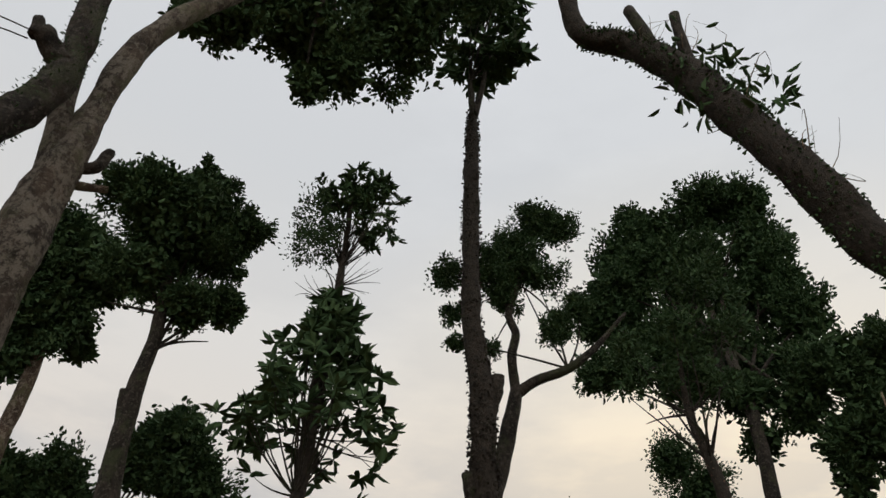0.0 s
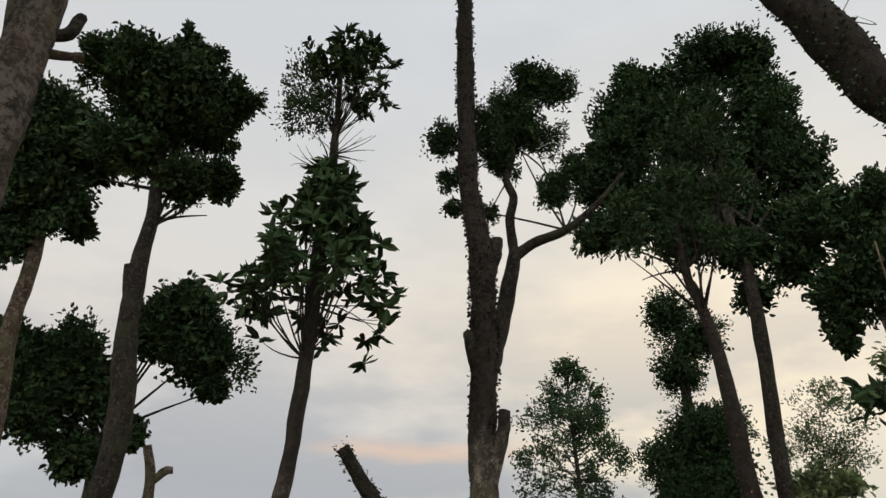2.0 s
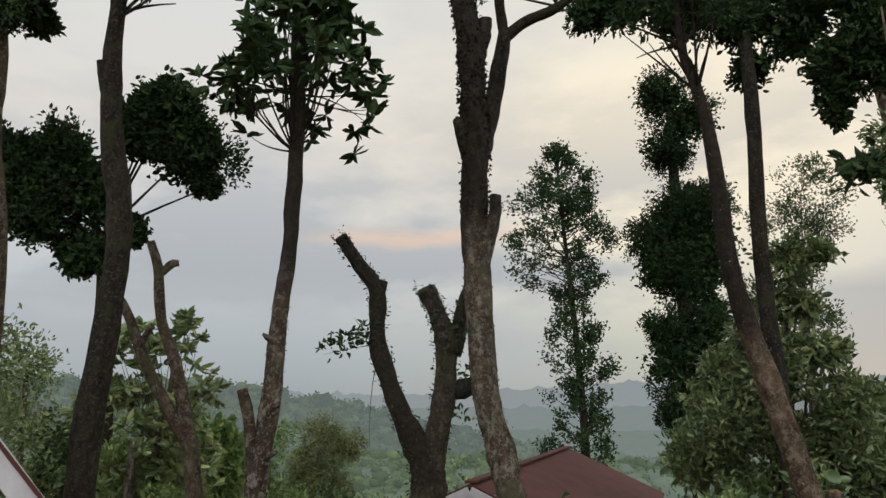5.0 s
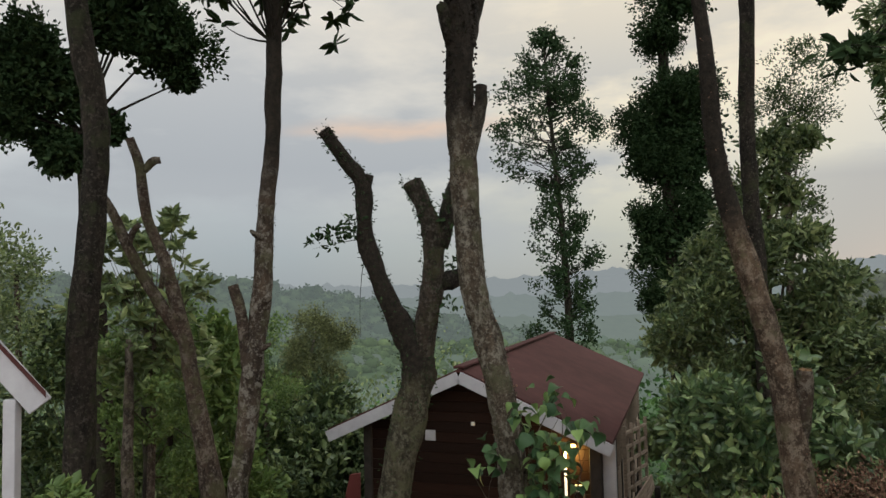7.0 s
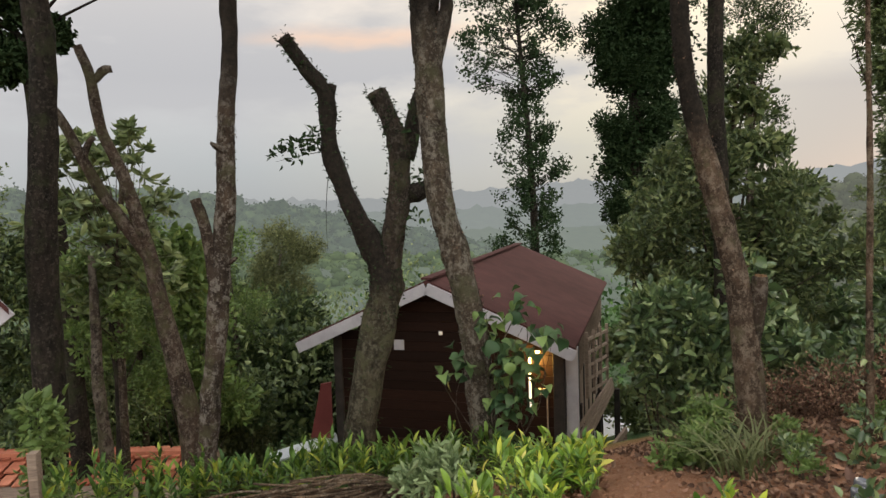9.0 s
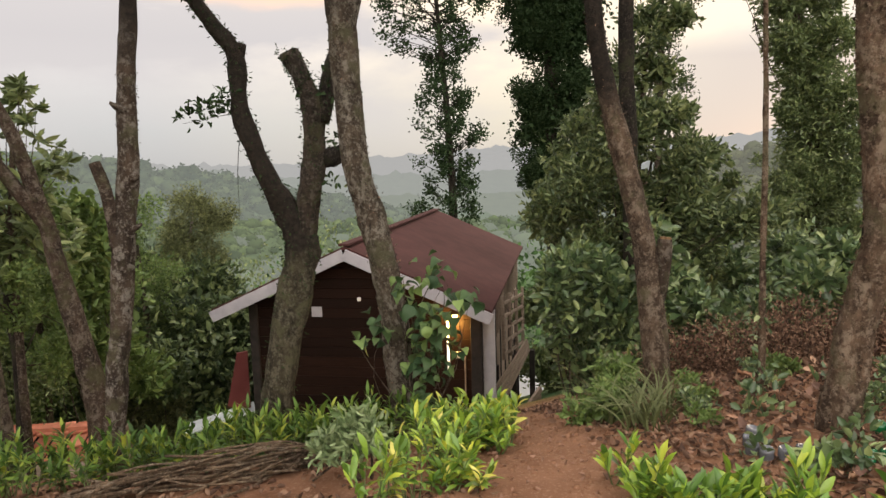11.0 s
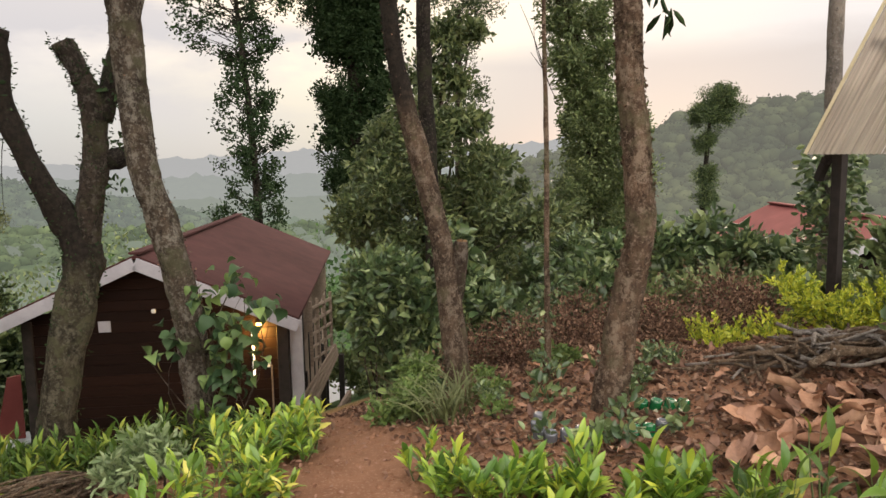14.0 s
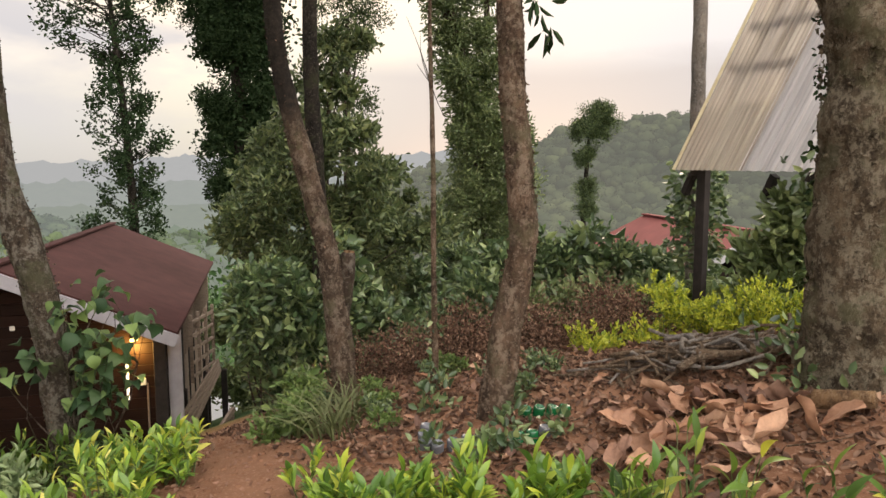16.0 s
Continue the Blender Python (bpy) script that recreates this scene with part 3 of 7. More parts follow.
def lumps(name, lobes, material, parent, seed):
    """Rounded, uneven masses that close the inside of far treetops."""
    rng = np.random.default_rng(seed)
    bm = bmesh.new()
    bmesh.ops.create_icosphere(bm, subdivisions=2, radius=1.0)
    co = np.array([v.co[:] for v in bm.verts])
    tri = np.array([[v.index for v in f.verts] for f in bm.faces])
    bm.free()
    verts, faces = [], []
    for k, (x, y, z, r) in enumerate(lobes):
        wob = 1 + rng.normal(size=(len(co), 1)) * 0.07 + 0.12 * np.sin(co @ rng.normal(size=(3, 1)) * 3.0)
        verts.append(co * wob * r * np.array([1, 1, 0.85]) + (x, y, z))
        faces.append(tri + len(co) * k)
    me = mesh_from(name, np.concatenate(verts).tolist(), np.concatenate(faces).tolist(), material, True)
    ob = part_mesh(name, me, parent)
    ob["kind"] = "stuff"
    return ob

# ---------------------------------------------------------------- ground and distance


def ground_z(x, y):
    """Level near the path, a bank to the right, falling away to the valley ahead."""
    side = min(max(x - 1.2, 0.0), 12.0)
    s = y - 3.9 - 0.42 * side
    s2 = math.hypot(x, y) - 8.2
    drop = max(0.42 * (s + math.sqrt(s * s + 0.5)) / 2, 0.36 * (s2 + math.sqrt(s2 * s2 + 0.5)) / 2 if x > 1 else 0)
    drop = 55 * (1 - math.exp(-drop / 55))
    bank = 0.25 * min(max(x - 2.0, 0.0), 2.2) * min(max(1 - (y - 1.2) / 3.4, 0.0), 1.0)
    far = math.hypot(x, y)
    rough = 0.05 * noise.noise(Vector((x * 0.9, y * 0.9, 0.3))) + 0.02 * noise.noise(Vector((x * 3.1, y * 3.1, 1.3)))
    return bank - drop + rough + 0.5 * noise.noise(Vector((x * 0.07, y * 0.07, 5))) * min(far / 20, 1)


def build_ground():
    radii = [0.0] + [0.35 * 1.062 ** k for k in range(157)]
    na = 180
    verts, faces = [], []
    for r in radii:
        for k in range(na):
            a = 2 * math.pi * k / na
            x, y = r * math.sin(a), r * math.cos(a)
            verts.append((x, y, ground_z(x, y)))
    for i in range(len(radii) - 1):
        for k in range(na):
            faces.append((i * na + k, (i + 1) * na + k, (i + 1) * na + (k + 1) % na, i * na + (k + 1) % na))
    ob = new("ground", mesh_from("ground", verts, faces, M["soil"], True))
    tagged(ob, "red-brown bare soil falling away into a wooded valley", "ground", kind="structure")


build_ground()


def ridge(name, label, az0, az1, dist, elev, base, material, seed, lump, steps=220, back=0.35):
    """A wooded ridge far off: lumpy slope rising to a skyline whose height is given by degrees of elevation along its bearings."""
    rows = 26
    az = np.linspace(az0, az1, steps)
    crest = np.interp(az, [e[0] for e in elev], [math.tan(radians(e[1])) * dist * (1 + back) + EYE for e in elev])
    verts, faces = [], []
    for j in range(rows):
        f = j / (rows - 1)
        d = dist * (1 + back * f)
        for i, a in enumerate(az):
            x, y = d * math.sin(radians(a)), d * math.cos(radians(a))
            z = base + (crest[i] - base) * f ** 0.8
            v = Vector((x, y, z)) / lump
            n1 = abs(noise.noise(v + Vector((seed, 0, 0)))) + 0.5 * abs(noise.noise(v * 2.3)) + 0.3 * noise.noise(v * 0.2)
            verts.append((x, y, z + n1 * lump * 0.75))
    for j in range(rows - 1):
        for i in range(steps - 1):
            faces.append((j * steps + i, j * steps + i + 1, (j + 1) * steps + i + 1, (j + 1) * steps + i))
    ob = new(name, mesh_from(name, verts, faces, material, True))
    tagged(ob, label, "hill", kind="structure")


# haze between viewer and hills is painted as glow, stronger with distance
HAZE = (0.15, 0.172, 0.135)
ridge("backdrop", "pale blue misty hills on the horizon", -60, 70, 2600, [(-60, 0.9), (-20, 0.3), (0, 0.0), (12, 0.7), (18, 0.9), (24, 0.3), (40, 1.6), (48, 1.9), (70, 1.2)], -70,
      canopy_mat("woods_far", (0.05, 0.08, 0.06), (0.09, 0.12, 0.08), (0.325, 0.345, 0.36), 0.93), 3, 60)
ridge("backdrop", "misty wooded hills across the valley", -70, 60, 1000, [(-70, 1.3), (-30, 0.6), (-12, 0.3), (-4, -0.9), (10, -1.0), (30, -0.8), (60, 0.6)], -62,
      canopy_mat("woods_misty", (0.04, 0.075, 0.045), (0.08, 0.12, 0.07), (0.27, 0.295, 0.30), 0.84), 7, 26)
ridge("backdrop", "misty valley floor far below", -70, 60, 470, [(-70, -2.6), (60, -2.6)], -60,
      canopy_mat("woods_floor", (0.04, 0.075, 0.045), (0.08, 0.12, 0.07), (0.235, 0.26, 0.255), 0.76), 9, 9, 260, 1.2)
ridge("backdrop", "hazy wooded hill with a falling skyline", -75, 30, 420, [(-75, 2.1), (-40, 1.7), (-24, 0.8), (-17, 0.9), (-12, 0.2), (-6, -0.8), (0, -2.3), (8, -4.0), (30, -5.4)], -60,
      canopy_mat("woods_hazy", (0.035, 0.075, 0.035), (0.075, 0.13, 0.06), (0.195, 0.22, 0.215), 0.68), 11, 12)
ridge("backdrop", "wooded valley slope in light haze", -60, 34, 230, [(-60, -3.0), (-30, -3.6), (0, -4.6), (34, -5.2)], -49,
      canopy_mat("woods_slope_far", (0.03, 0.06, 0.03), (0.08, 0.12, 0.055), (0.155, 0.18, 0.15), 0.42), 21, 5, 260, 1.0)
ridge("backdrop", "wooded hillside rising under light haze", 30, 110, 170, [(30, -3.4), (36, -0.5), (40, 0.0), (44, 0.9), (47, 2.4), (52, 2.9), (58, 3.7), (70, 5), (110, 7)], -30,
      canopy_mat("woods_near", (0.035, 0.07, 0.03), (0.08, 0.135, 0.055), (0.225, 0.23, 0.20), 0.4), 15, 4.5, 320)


def hill_woods(label, az0, az1, r0, r1, count, big, size, material, seed, elev_rows, dist, back, base, per=20):
    """Treetops standing on one of the ridges."""
    rng = np.random.default_rng(seed)
    stuff = thing("hill_woods", label, "woods", kind="stuff", at=(r0 * math.sin(radians((az0 + az1) / 2)), r0 * math.cos(radians((az0 + az1) / 2)), base))
    lobes = []
    for _ in range(count):
        az = rng.uniform(az0, az1)
        f = rng.uniform(0, 1) ** 0.7
        d = dist * (1 + back * f)
        crest = math.tan(radians(float(np.interp(az, [e[0] for e in elev_rows], [e[1] for e in elev_rows])))) * dist * (1 + back) + EYE
        z = base + (crest - base) * f ** 0.8
        r = big * rng.uniform(0.6, 1.3)
        lobes.append((d * math.sin(radians(az)), d * math.cos(radians(az)), z + big * rng.uniform(0.0, 0.55), r))
    lumps("canopy_mass", [(x, y, z, r * 0.86) for x, y, z, r in lobes], material, stuff, seed + 7)
    p, o = [], []
    for x, y, z, r in lobes:
        d = unit(rng.normal(size=(per, 3)) + np.array([0, 0, 0.6]))
        p.append(d * r * rng.uniform(0.8, 1.06, (per, 1)) * np.array([1, 1, 0.88]) + (x, y, z))
        o.append(d)
    p, o = np.concatenate(p), np.concatenate(o)
    v, q = blades(p, unit(o + rng.normal(size=o.shape) * 0.8), size, 0.75, rng, 0.2, 0.4)
    part_mesh("canopy", mesh_fast("canopy", v, q, material), stuff)["kind"] = "stuff"


def valley_woods():
    """The crowns that fill the slope and valley below the cabin."""
    rng = np.random.default_rng(5)
    stuff = thing("valley_woods", "dense green treetops filling the valley below", "woods", kind="stuff", at=(0, 60, -20))
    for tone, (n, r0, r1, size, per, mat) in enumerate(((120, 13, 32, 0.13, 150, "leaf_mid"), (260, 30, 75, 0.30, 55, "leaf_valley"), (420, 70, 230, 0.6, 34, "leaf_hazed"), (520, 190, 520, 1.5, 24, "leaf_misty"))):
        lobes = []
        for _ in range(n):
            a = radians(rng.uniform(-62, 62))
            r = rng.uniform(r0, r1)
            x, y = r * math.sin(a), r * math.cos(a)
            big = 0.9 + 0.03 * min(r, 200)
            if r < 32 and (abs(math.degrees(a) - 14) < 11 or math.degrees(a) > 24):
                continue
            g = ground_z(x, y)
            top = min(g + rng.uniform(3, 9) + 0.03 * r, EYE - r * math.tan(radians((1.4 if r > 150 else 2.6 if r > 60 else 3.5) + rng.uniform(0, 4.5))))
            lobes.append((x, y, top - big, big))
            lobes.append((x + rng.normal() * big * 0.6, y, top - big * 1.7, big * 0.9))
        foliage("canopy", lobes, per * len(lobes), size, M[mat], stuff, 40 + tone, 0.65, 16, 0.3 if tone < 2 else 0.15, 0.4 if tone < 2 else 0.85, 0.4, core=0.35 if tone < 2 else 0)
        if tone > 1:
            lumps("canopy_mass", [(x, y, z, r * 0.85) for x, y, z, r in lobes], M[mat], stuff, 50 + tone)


# valley crowns carry their haze as emission; the near slope has none
M["leaf_hazed"] = canopy_mat("woods_valley", (0.045, 0.09, 0.04), (0.09, 0.15, 0.06), HAZE, 0.34)
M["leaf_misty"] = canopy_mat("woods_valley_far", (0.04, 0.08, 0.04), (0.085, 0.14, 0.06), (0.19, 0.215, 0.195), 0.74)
M["leaf_valley"] = canopy_mat("woods_slope", (0.035, 0.075, 0.028), (0.085, 0.15, 0.05), HAZE, 0.0)
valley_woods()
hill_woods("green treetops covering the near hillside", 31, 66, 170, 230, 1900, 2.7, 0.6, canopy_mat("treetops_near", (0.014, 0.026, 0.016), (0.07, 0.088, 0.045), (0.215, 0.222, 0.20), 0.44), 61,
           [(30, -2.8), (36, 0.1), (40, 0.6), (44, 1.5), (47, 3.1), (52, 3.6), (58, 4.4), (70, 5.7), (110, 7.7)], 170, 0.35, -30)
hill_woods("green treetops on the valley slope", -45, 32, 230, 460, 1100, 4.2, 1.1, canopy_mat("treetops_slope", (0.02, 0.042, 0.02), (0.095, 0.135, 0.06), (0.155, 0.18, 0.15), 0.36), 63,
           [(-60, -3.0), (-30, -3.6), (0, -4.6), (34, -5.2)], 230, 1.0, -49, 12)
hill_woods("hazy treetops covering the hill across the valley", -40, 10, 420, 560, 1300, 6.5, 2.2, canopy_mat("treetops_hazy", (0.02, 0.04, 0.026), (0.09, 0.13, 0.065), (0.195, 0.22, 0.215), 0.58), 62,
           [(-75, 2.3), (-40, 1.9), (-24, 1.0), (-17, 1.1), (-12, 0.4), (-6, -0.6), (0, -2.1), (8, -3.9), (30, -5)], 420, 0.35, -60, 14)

# ---------------------------------------------------------------- the cabin


def gable_roof(parent, half, y0, y1, eave, top, material, thick=0.05):
    for name, s in (("roof_slope", -1), ("roof_slope", 1)):
        bm = bmesh.new()
        pts = [(0, y0, top), (s * half, y0, eave), (s * half, y1, eave), (0, y1, top)]
        lo = [bm.verts.new((x, y, z - thick)) for x, y, z in pts]
        hi = [bm.verts.new(p) for p in pts]
        bm.faces.new(hi if s > 0 else hi[::-1])
        bm.faces.new(lo[::-1] if s > 0 else lo)
        for i in range(4):
            bm.faces.new((lo[i], lo[(i + 1) % 4], hi[(i + 1) % 4], hi[i]))
        bmesh.ops.recalc_face_normals(bm, faces=bm.faces[:])
        part(name, bm, material, parent)


def cabin():
    c = thing("cabin", "dark brown plank cabin on posts with a red-brown gable roof", "cabin")
    c["own_axes"] = 1
    c.matrix_basis = pose(0.72, 10.25, 0, 0, 0, -22)
    eave, top, half, length, floor = -0.53, 0.42, 2.15, 7.6, -2.75
    xl, xr = -1.66, 2.0
    slope = (top - eave) / half
    gable_roof(c, half, 0.0, length, eave, top, M["roof_red"])
    ridge_cap = beam_bm((0, 0, top + 0.02), (0, length, top + 0.02), 0.16, 0.035)
    part("ridge_cap", ridge_cap, M["roof_red"], c)
    for s in (-1, 1):
        part("barge_board", beam_bm((0, -0.02, top - 0.12), (s * half, -0.02, eave - 0.12), 0.035, 0.17), M["white"], c, "white painted barge board")
    # front wall of lapped planks, each cut under the roof
    backing = part("wall_backing", box_bm(xl, 0.45, floor, xr, 0.5, eave - 0.05, 0), M["black_wood"], c)
    h = 0.155
    z = floor
    while z < top - 0.25:
        room = (top - (z + h) - 0.12) / slope
        x0, x1 = max(xl, -room), min(xr, room)
        if x1 - x0 > 0.2:
            part("plank", box_bm(x0, 0.397, z, x1, 0.442, z + h - 0.004, 0.004), M["plank"], backing)
        z += h
    gb = bmesh.new()
    tri = [gb.verts.new(p) for p in ((xl, 0.47, eave - 0.05), (xr, 0.47, eave - 0.05), (0, 0.47, top - 0.08))]
    gb.faces.new(tri)
    gb.faces.ensure_lookup_table()
    ex = bmesh.ops.extrude_face_region(gb, geom=gb.faces[:])
    bmesh.ops.translate(gb, vec=(0, 0.04, 0), verts=[v for v in ex["geom"] if isinstance(v, bmesh.types.BMVert)])
    part("gable_backing", gb, M["black_wood"], c)
    # corner boards
    part("corner_board", box_bm(xr - 0.03, 0.36, floor - 0.1, xr + 0.15, 0.44, eave - 0.06), M["white"], c, "white corner board")
    part("corner_post", box_bm(xr - 0.2, 0.25, floor, xr - 0.04, 0.41, eave - 0.04), M["black_wood"], c)
    part("corner_post", box_bm(xl - 0.06, 0.36, floor - 0.6, xl + 0.08, 0.5, eave), M["black_wood"], c)
    # left, right and back walls
    z = floor
    while z < eave - 0.1:
        part("plank", box_bm(xl - 0.02, 0.5, z, xl + 0.03, length - 0.4, z + h - 0.008), M["plank"], c)
        part("plank", box_bm(xl, length - 0.45, z, xr, length - 0.4, z + h - 0.008), M["plank"], c)
        if z + h < -1.35:
            part("plank", box_bm(xr - 0.03, 0.5, z, xr + 0.02, length - 0.4, z + h - 0.008), M["grey_wood"], c, "weathered side plank")
        z += h
    part("side_wall", box_bm(xr - 0.4, 0.5, floor, xr - 0.36, length - 0.4, eave + 0.1, 0), M["plank"], c)
    part("floor", box_bm(xl, 0.45, floor - 0.1, xr, length - 0.4, floor), M["black_wood"], c)
    # open lattice of the side veranda
    for k in range(8):
        y = 0.7 + k * 0.9
        part("veranda_post", box_bm(xr - 0.05, y, -3.9, xr + 0.04, y + 0.09, eave - 0.02), M["black_wood"], c)
    for k in range(5):
        zz = -1.32 + 0.17 * k
        part("lattice_rail", box_bm(xr - 0.02, 1.6, zz, xr + 0.03, length - 0.5, zz + 0.045), M["grey_wood"], c, "weathered lattice rail")
    for k in range(22):
        y = 1.7 + k * 0.25
        part("lattice_bar", box_bm(xr + 0.032, y, -1.33, xr + 0.055, y + 0.045, -0.6), M["grey_wood"], c)
    for k in range(3):
        part("stilt", box_bm(xl + 0.1 + k * 1.5, 0.6, -4.6, xl + 0.24 + k * 1.5, 0.74, floor - 0.1), M["black_wood"], c)
    # a door-height strip, switch card and round bulkhead on the front
    part("notice_card", box_bm(-0.69, 0.383, -0.72, -0.52, 0.395, -0.56, 0.003), M["white"], c, "small pale square card")
    part("vent", box_bm(0.05, 0.378, -0.47, 0.11, 0.395, -0.41, 0.01), M["plastic"], c)
    lamp = part("wall_lamp", box_bm(1.50, 0.34, -0.70, 1.60, 0.39, -0.665, 0.012), M["lamp"], c, "glowing warm lamp under the eave")
    part("lamp_tube", box_bm(1.425, 0.36, -1.52, 1.46, 0.394, -0.76, 0.008), M["tube_glow"], c, "white glowing tube hanging on the wall")
    part("conduit", box_bm(1.68, 0.375, -2.6, 1.705, 0.396, -1.30, 0.004), M["grey_wood"], c)
    part("switch_box", box_bm(1.56, 0.36, -1.33, 1.68, 0.396, -1.23, 0.01), M["plastic"], c)
    glow = bpy.data.lights.new("lamp_light", "POINT")
    glow.energy, glow.color, glow.shadow_soft_size = 46.0, (1.0, 0.62, 0.15), 0.05
    lo = new("lamp_light", glow)
    lo.location = c.matrix_basis @ Vector((1.55, 0.27, -0.80))
    # lattice balcony and stilts on the side
    lat0, lat1 = Vector((2.2, 1.24, -0.55)), Vector((2.46, 2.07, -0.55))
    for k in range(4):
        p = lat0.lerp(lat1, k / 3)
        part("lattice_bar", beam_bm(p + Vector((0, 0, -1.05)), p, 0.05, 0.035), M["grey_wood"], c, "weathered lattice bar")
    for k in range(5):
        d = Vector((0, 0, -0.12 - 0.21 * k))
        part("lattice_rail", beam_bm(lat0 + d, lat1 + d, 0.03, 0.05), M["grey_wood"], c, "weathered lattice rail")
    for x, y in ((2.36, 1.24), (2.62, 1.9), (2.3, 2.6), (2.1, 0.95)):
        part("stilt", box_bm(x - 0.045, y - 0.045, -4.6, x + 0.045, y + 0.045, -1.6), M["black_wood"], c)
    for k in range(4):
        d = Vector((-0.02 * k, 0, 0.12 * k))
        part("side_board", beam_bm(Vector((2.12, 0.52, -2.30)) + d, Vector((2.59, 1.46, -1.47)) + d * 0.4, 0.03, 0.07), M["grey_wood"], c, "sloping weathered side board")
    # the handrail of the steps beside the path
    r = thing("handrail", "weathered wooden handrail leaning beside the steps", "handrail")
    part("rail", beam_bm((2.72, 9.1, -2.36), (3.62, 9.97, -1.92), 0.05, 0.09), M["grey_wood"], r)
    for k in range(3):
        x, y, z = 2.78 + 0.4 * k, 9.16 + 0.385 * k, -2.36 + 0.19 * k
        part("post", beam_bm((x, y, ground_z(x, y) - 0.4), (x, y, z), 0.06, 0.06), M["grey_wood"], r)


cabin()


def far_cabin():
    c = thing("cabin", "far cabin with a faded red roof behind bushes", "cabin")
    c["own_axes"] = 1
    c.matrix_basis = pose(13.8, 7.5, 0, 0, 0, -30.3)
    gable_roof(c, 1.95, 0, 6.0, -0.62, 0.34, M["roof_old"])
    part("wall", box_bm(-1.5, 0.4, -4.0, 1.5, 5.6, -0.5), M["plank"], c)
    for s in (-1, 1):
        part("barge_board", beam_bm((0, -0.02, 0.24), (s * 1.95, -0.02, -0.72), 0.04, 0.2), M["white"], c, "white painted barge board")
    part("ridge_cap", beam_bm((0, 0, 0.36), (0, 6.0, 0.36), 0.2, 0.04), M["roof_old"], c)


far_cabin()


def shed():
    """Open shed with a steep corrugated sheet roof, on dark posts."""
    s = thing("shed", "open shed roofed with steep weathered corrugated metal sheets", "shed")
    a, b, up = Vector((5.85, 4.04, 1.60)), Vector((5.60, 0.9, 1.55)), Vector((0.62, -0.86, 2.45))
    face = (b - a).cross(up).normalized()
    if face.x > 0:
        face = -face

    def at(u, v, lift=0.0):
        return a.lerp(b, u) + up * v + face * lift

    ez = up.normalized()
    ex = face.cross(ez)
    axes = Matrix((ex, face, ez)).transposed().to_4x4()
    axes.translation = a
    home = axes.inverted()
    for sheet, (u0, u1, pitch, rise) in enumerate(((0.0, 0.226, 0.0165, 0.02), (0.22, 0.52, 0.033, 0.022), (0.514, 0.82, 0.033, 0.022), (0.814, 1.1, 0.033, 0.022))):
        verts = []
        n = int((u1 - u0) / pitch * 10)
        for j in range(2):
            for i in range(n + 1):
                u = u0 + (u1 - u0) * i / n
                w = (u / pitch) % 1.0
                rib = max(0.0, min(1.0, 3.2 - abs(w - 0.5) * 12)) if sheet else 0.5 - 0.5 * math.cos(2 * math.pi * w)
                small = 0.16 * max(0.0, 1 - abs(w - 0.05) * 12) if sheet else 0
                verts.append(home @ at(u, j, rise * (rib + small) + 0.005 * (sheet % 2)))
        faces = [(i, i + 1, n + 2 + i, n + 1 + i) for i in range(n)]
        ob = part_mesh("roof_sheet", mesh_from("roof_sheet", verts, faces, M["metal"] if sheet else M["clear_sheet"]), s, "" if sheet else "pale translucent ribbed sheet", axes)
        sol = ob.modifiers.new("thick", "SOLIDIFY")
        sol.thickness = 0.002
    part("edge_flashing", beam_bm(at(-0.004, 0.0, 0.012), at(-0.004, 1.0, 0.012), 0.035, 0.03), M["flashing"], s, "yellowed edge flashing")
    for v in (0.38, 0.53, 0.9):
        part("purlin", beam_bm(at(0.01, v, -0.055), at(1.08, v, -0.055), 0.06, 0.07), M["black_wood"], s)
    for u in (0.035, 0.115, 0.4, 0.62, 0.93):
        part("rafter", beam_bm(at(u, -0.02 if u != 0.115 else 0.42, -0.135), at(u, 1.0, -0.135), 0.06, 0.08), M["black_wood"], s)
    for u in (0.035, 0.3, 0.62):
        part("brace", beam_bm(at(u, 0.0, -0.12), at(u - 0.015, -0.07, -0.20), 0.06, 0.07), M["black_wood"], s)
    for x, y in ((5.98, 3.82), (5.8, 1.1)):
        part("post", beam_bm((x, y, ground_z(x, y) - 0.2), (x, y, 1.62), 0.09, 0.09), M["black_wood"], s)


shed()


def near_hut():
    """Corner of a roof with a white post."""
    h = thing("hut", "corner of a hut with a white post and barge board", "hut")
    part("post", beam_bm((-2.42, 4.5, -1.5), (-2.42, 4.5, 0.98), 0.075, 0.075), M["white"], h, "white painted post")
    part("barge_board", beam_bm((-2.26, 4.52, 0.93), (-3.1, 4.3, 2.05), 0.03, 0.15), M["white"], h, "white barge board")
    bm = bmesh.new()
    pts = [(-2.22, 4.5, 1.02), (-3.1, 4.28, 2.14), (-4.0, 5.6, 2.14), (-3.1, 5.8, 1.02)]
    lo = [bm.verts.new((x, y, z - 0.04)) for x, y, z in pts]
    hi = [bm.verts.new(p) for p in pts]
    bm.faces.new(hi)
    bm.faces.new(lo[::-1])
    for i in range(4):
        bm.faces.new((lo[i], lo[(i + 1) % 4], hi[(i + 1) % 4], hi[i]))
    bmesh.ops.recalc_face_normals(bm, faces=bm.faces[:])
    part("roof", bm, M["roof_red"], h)


near_hut()


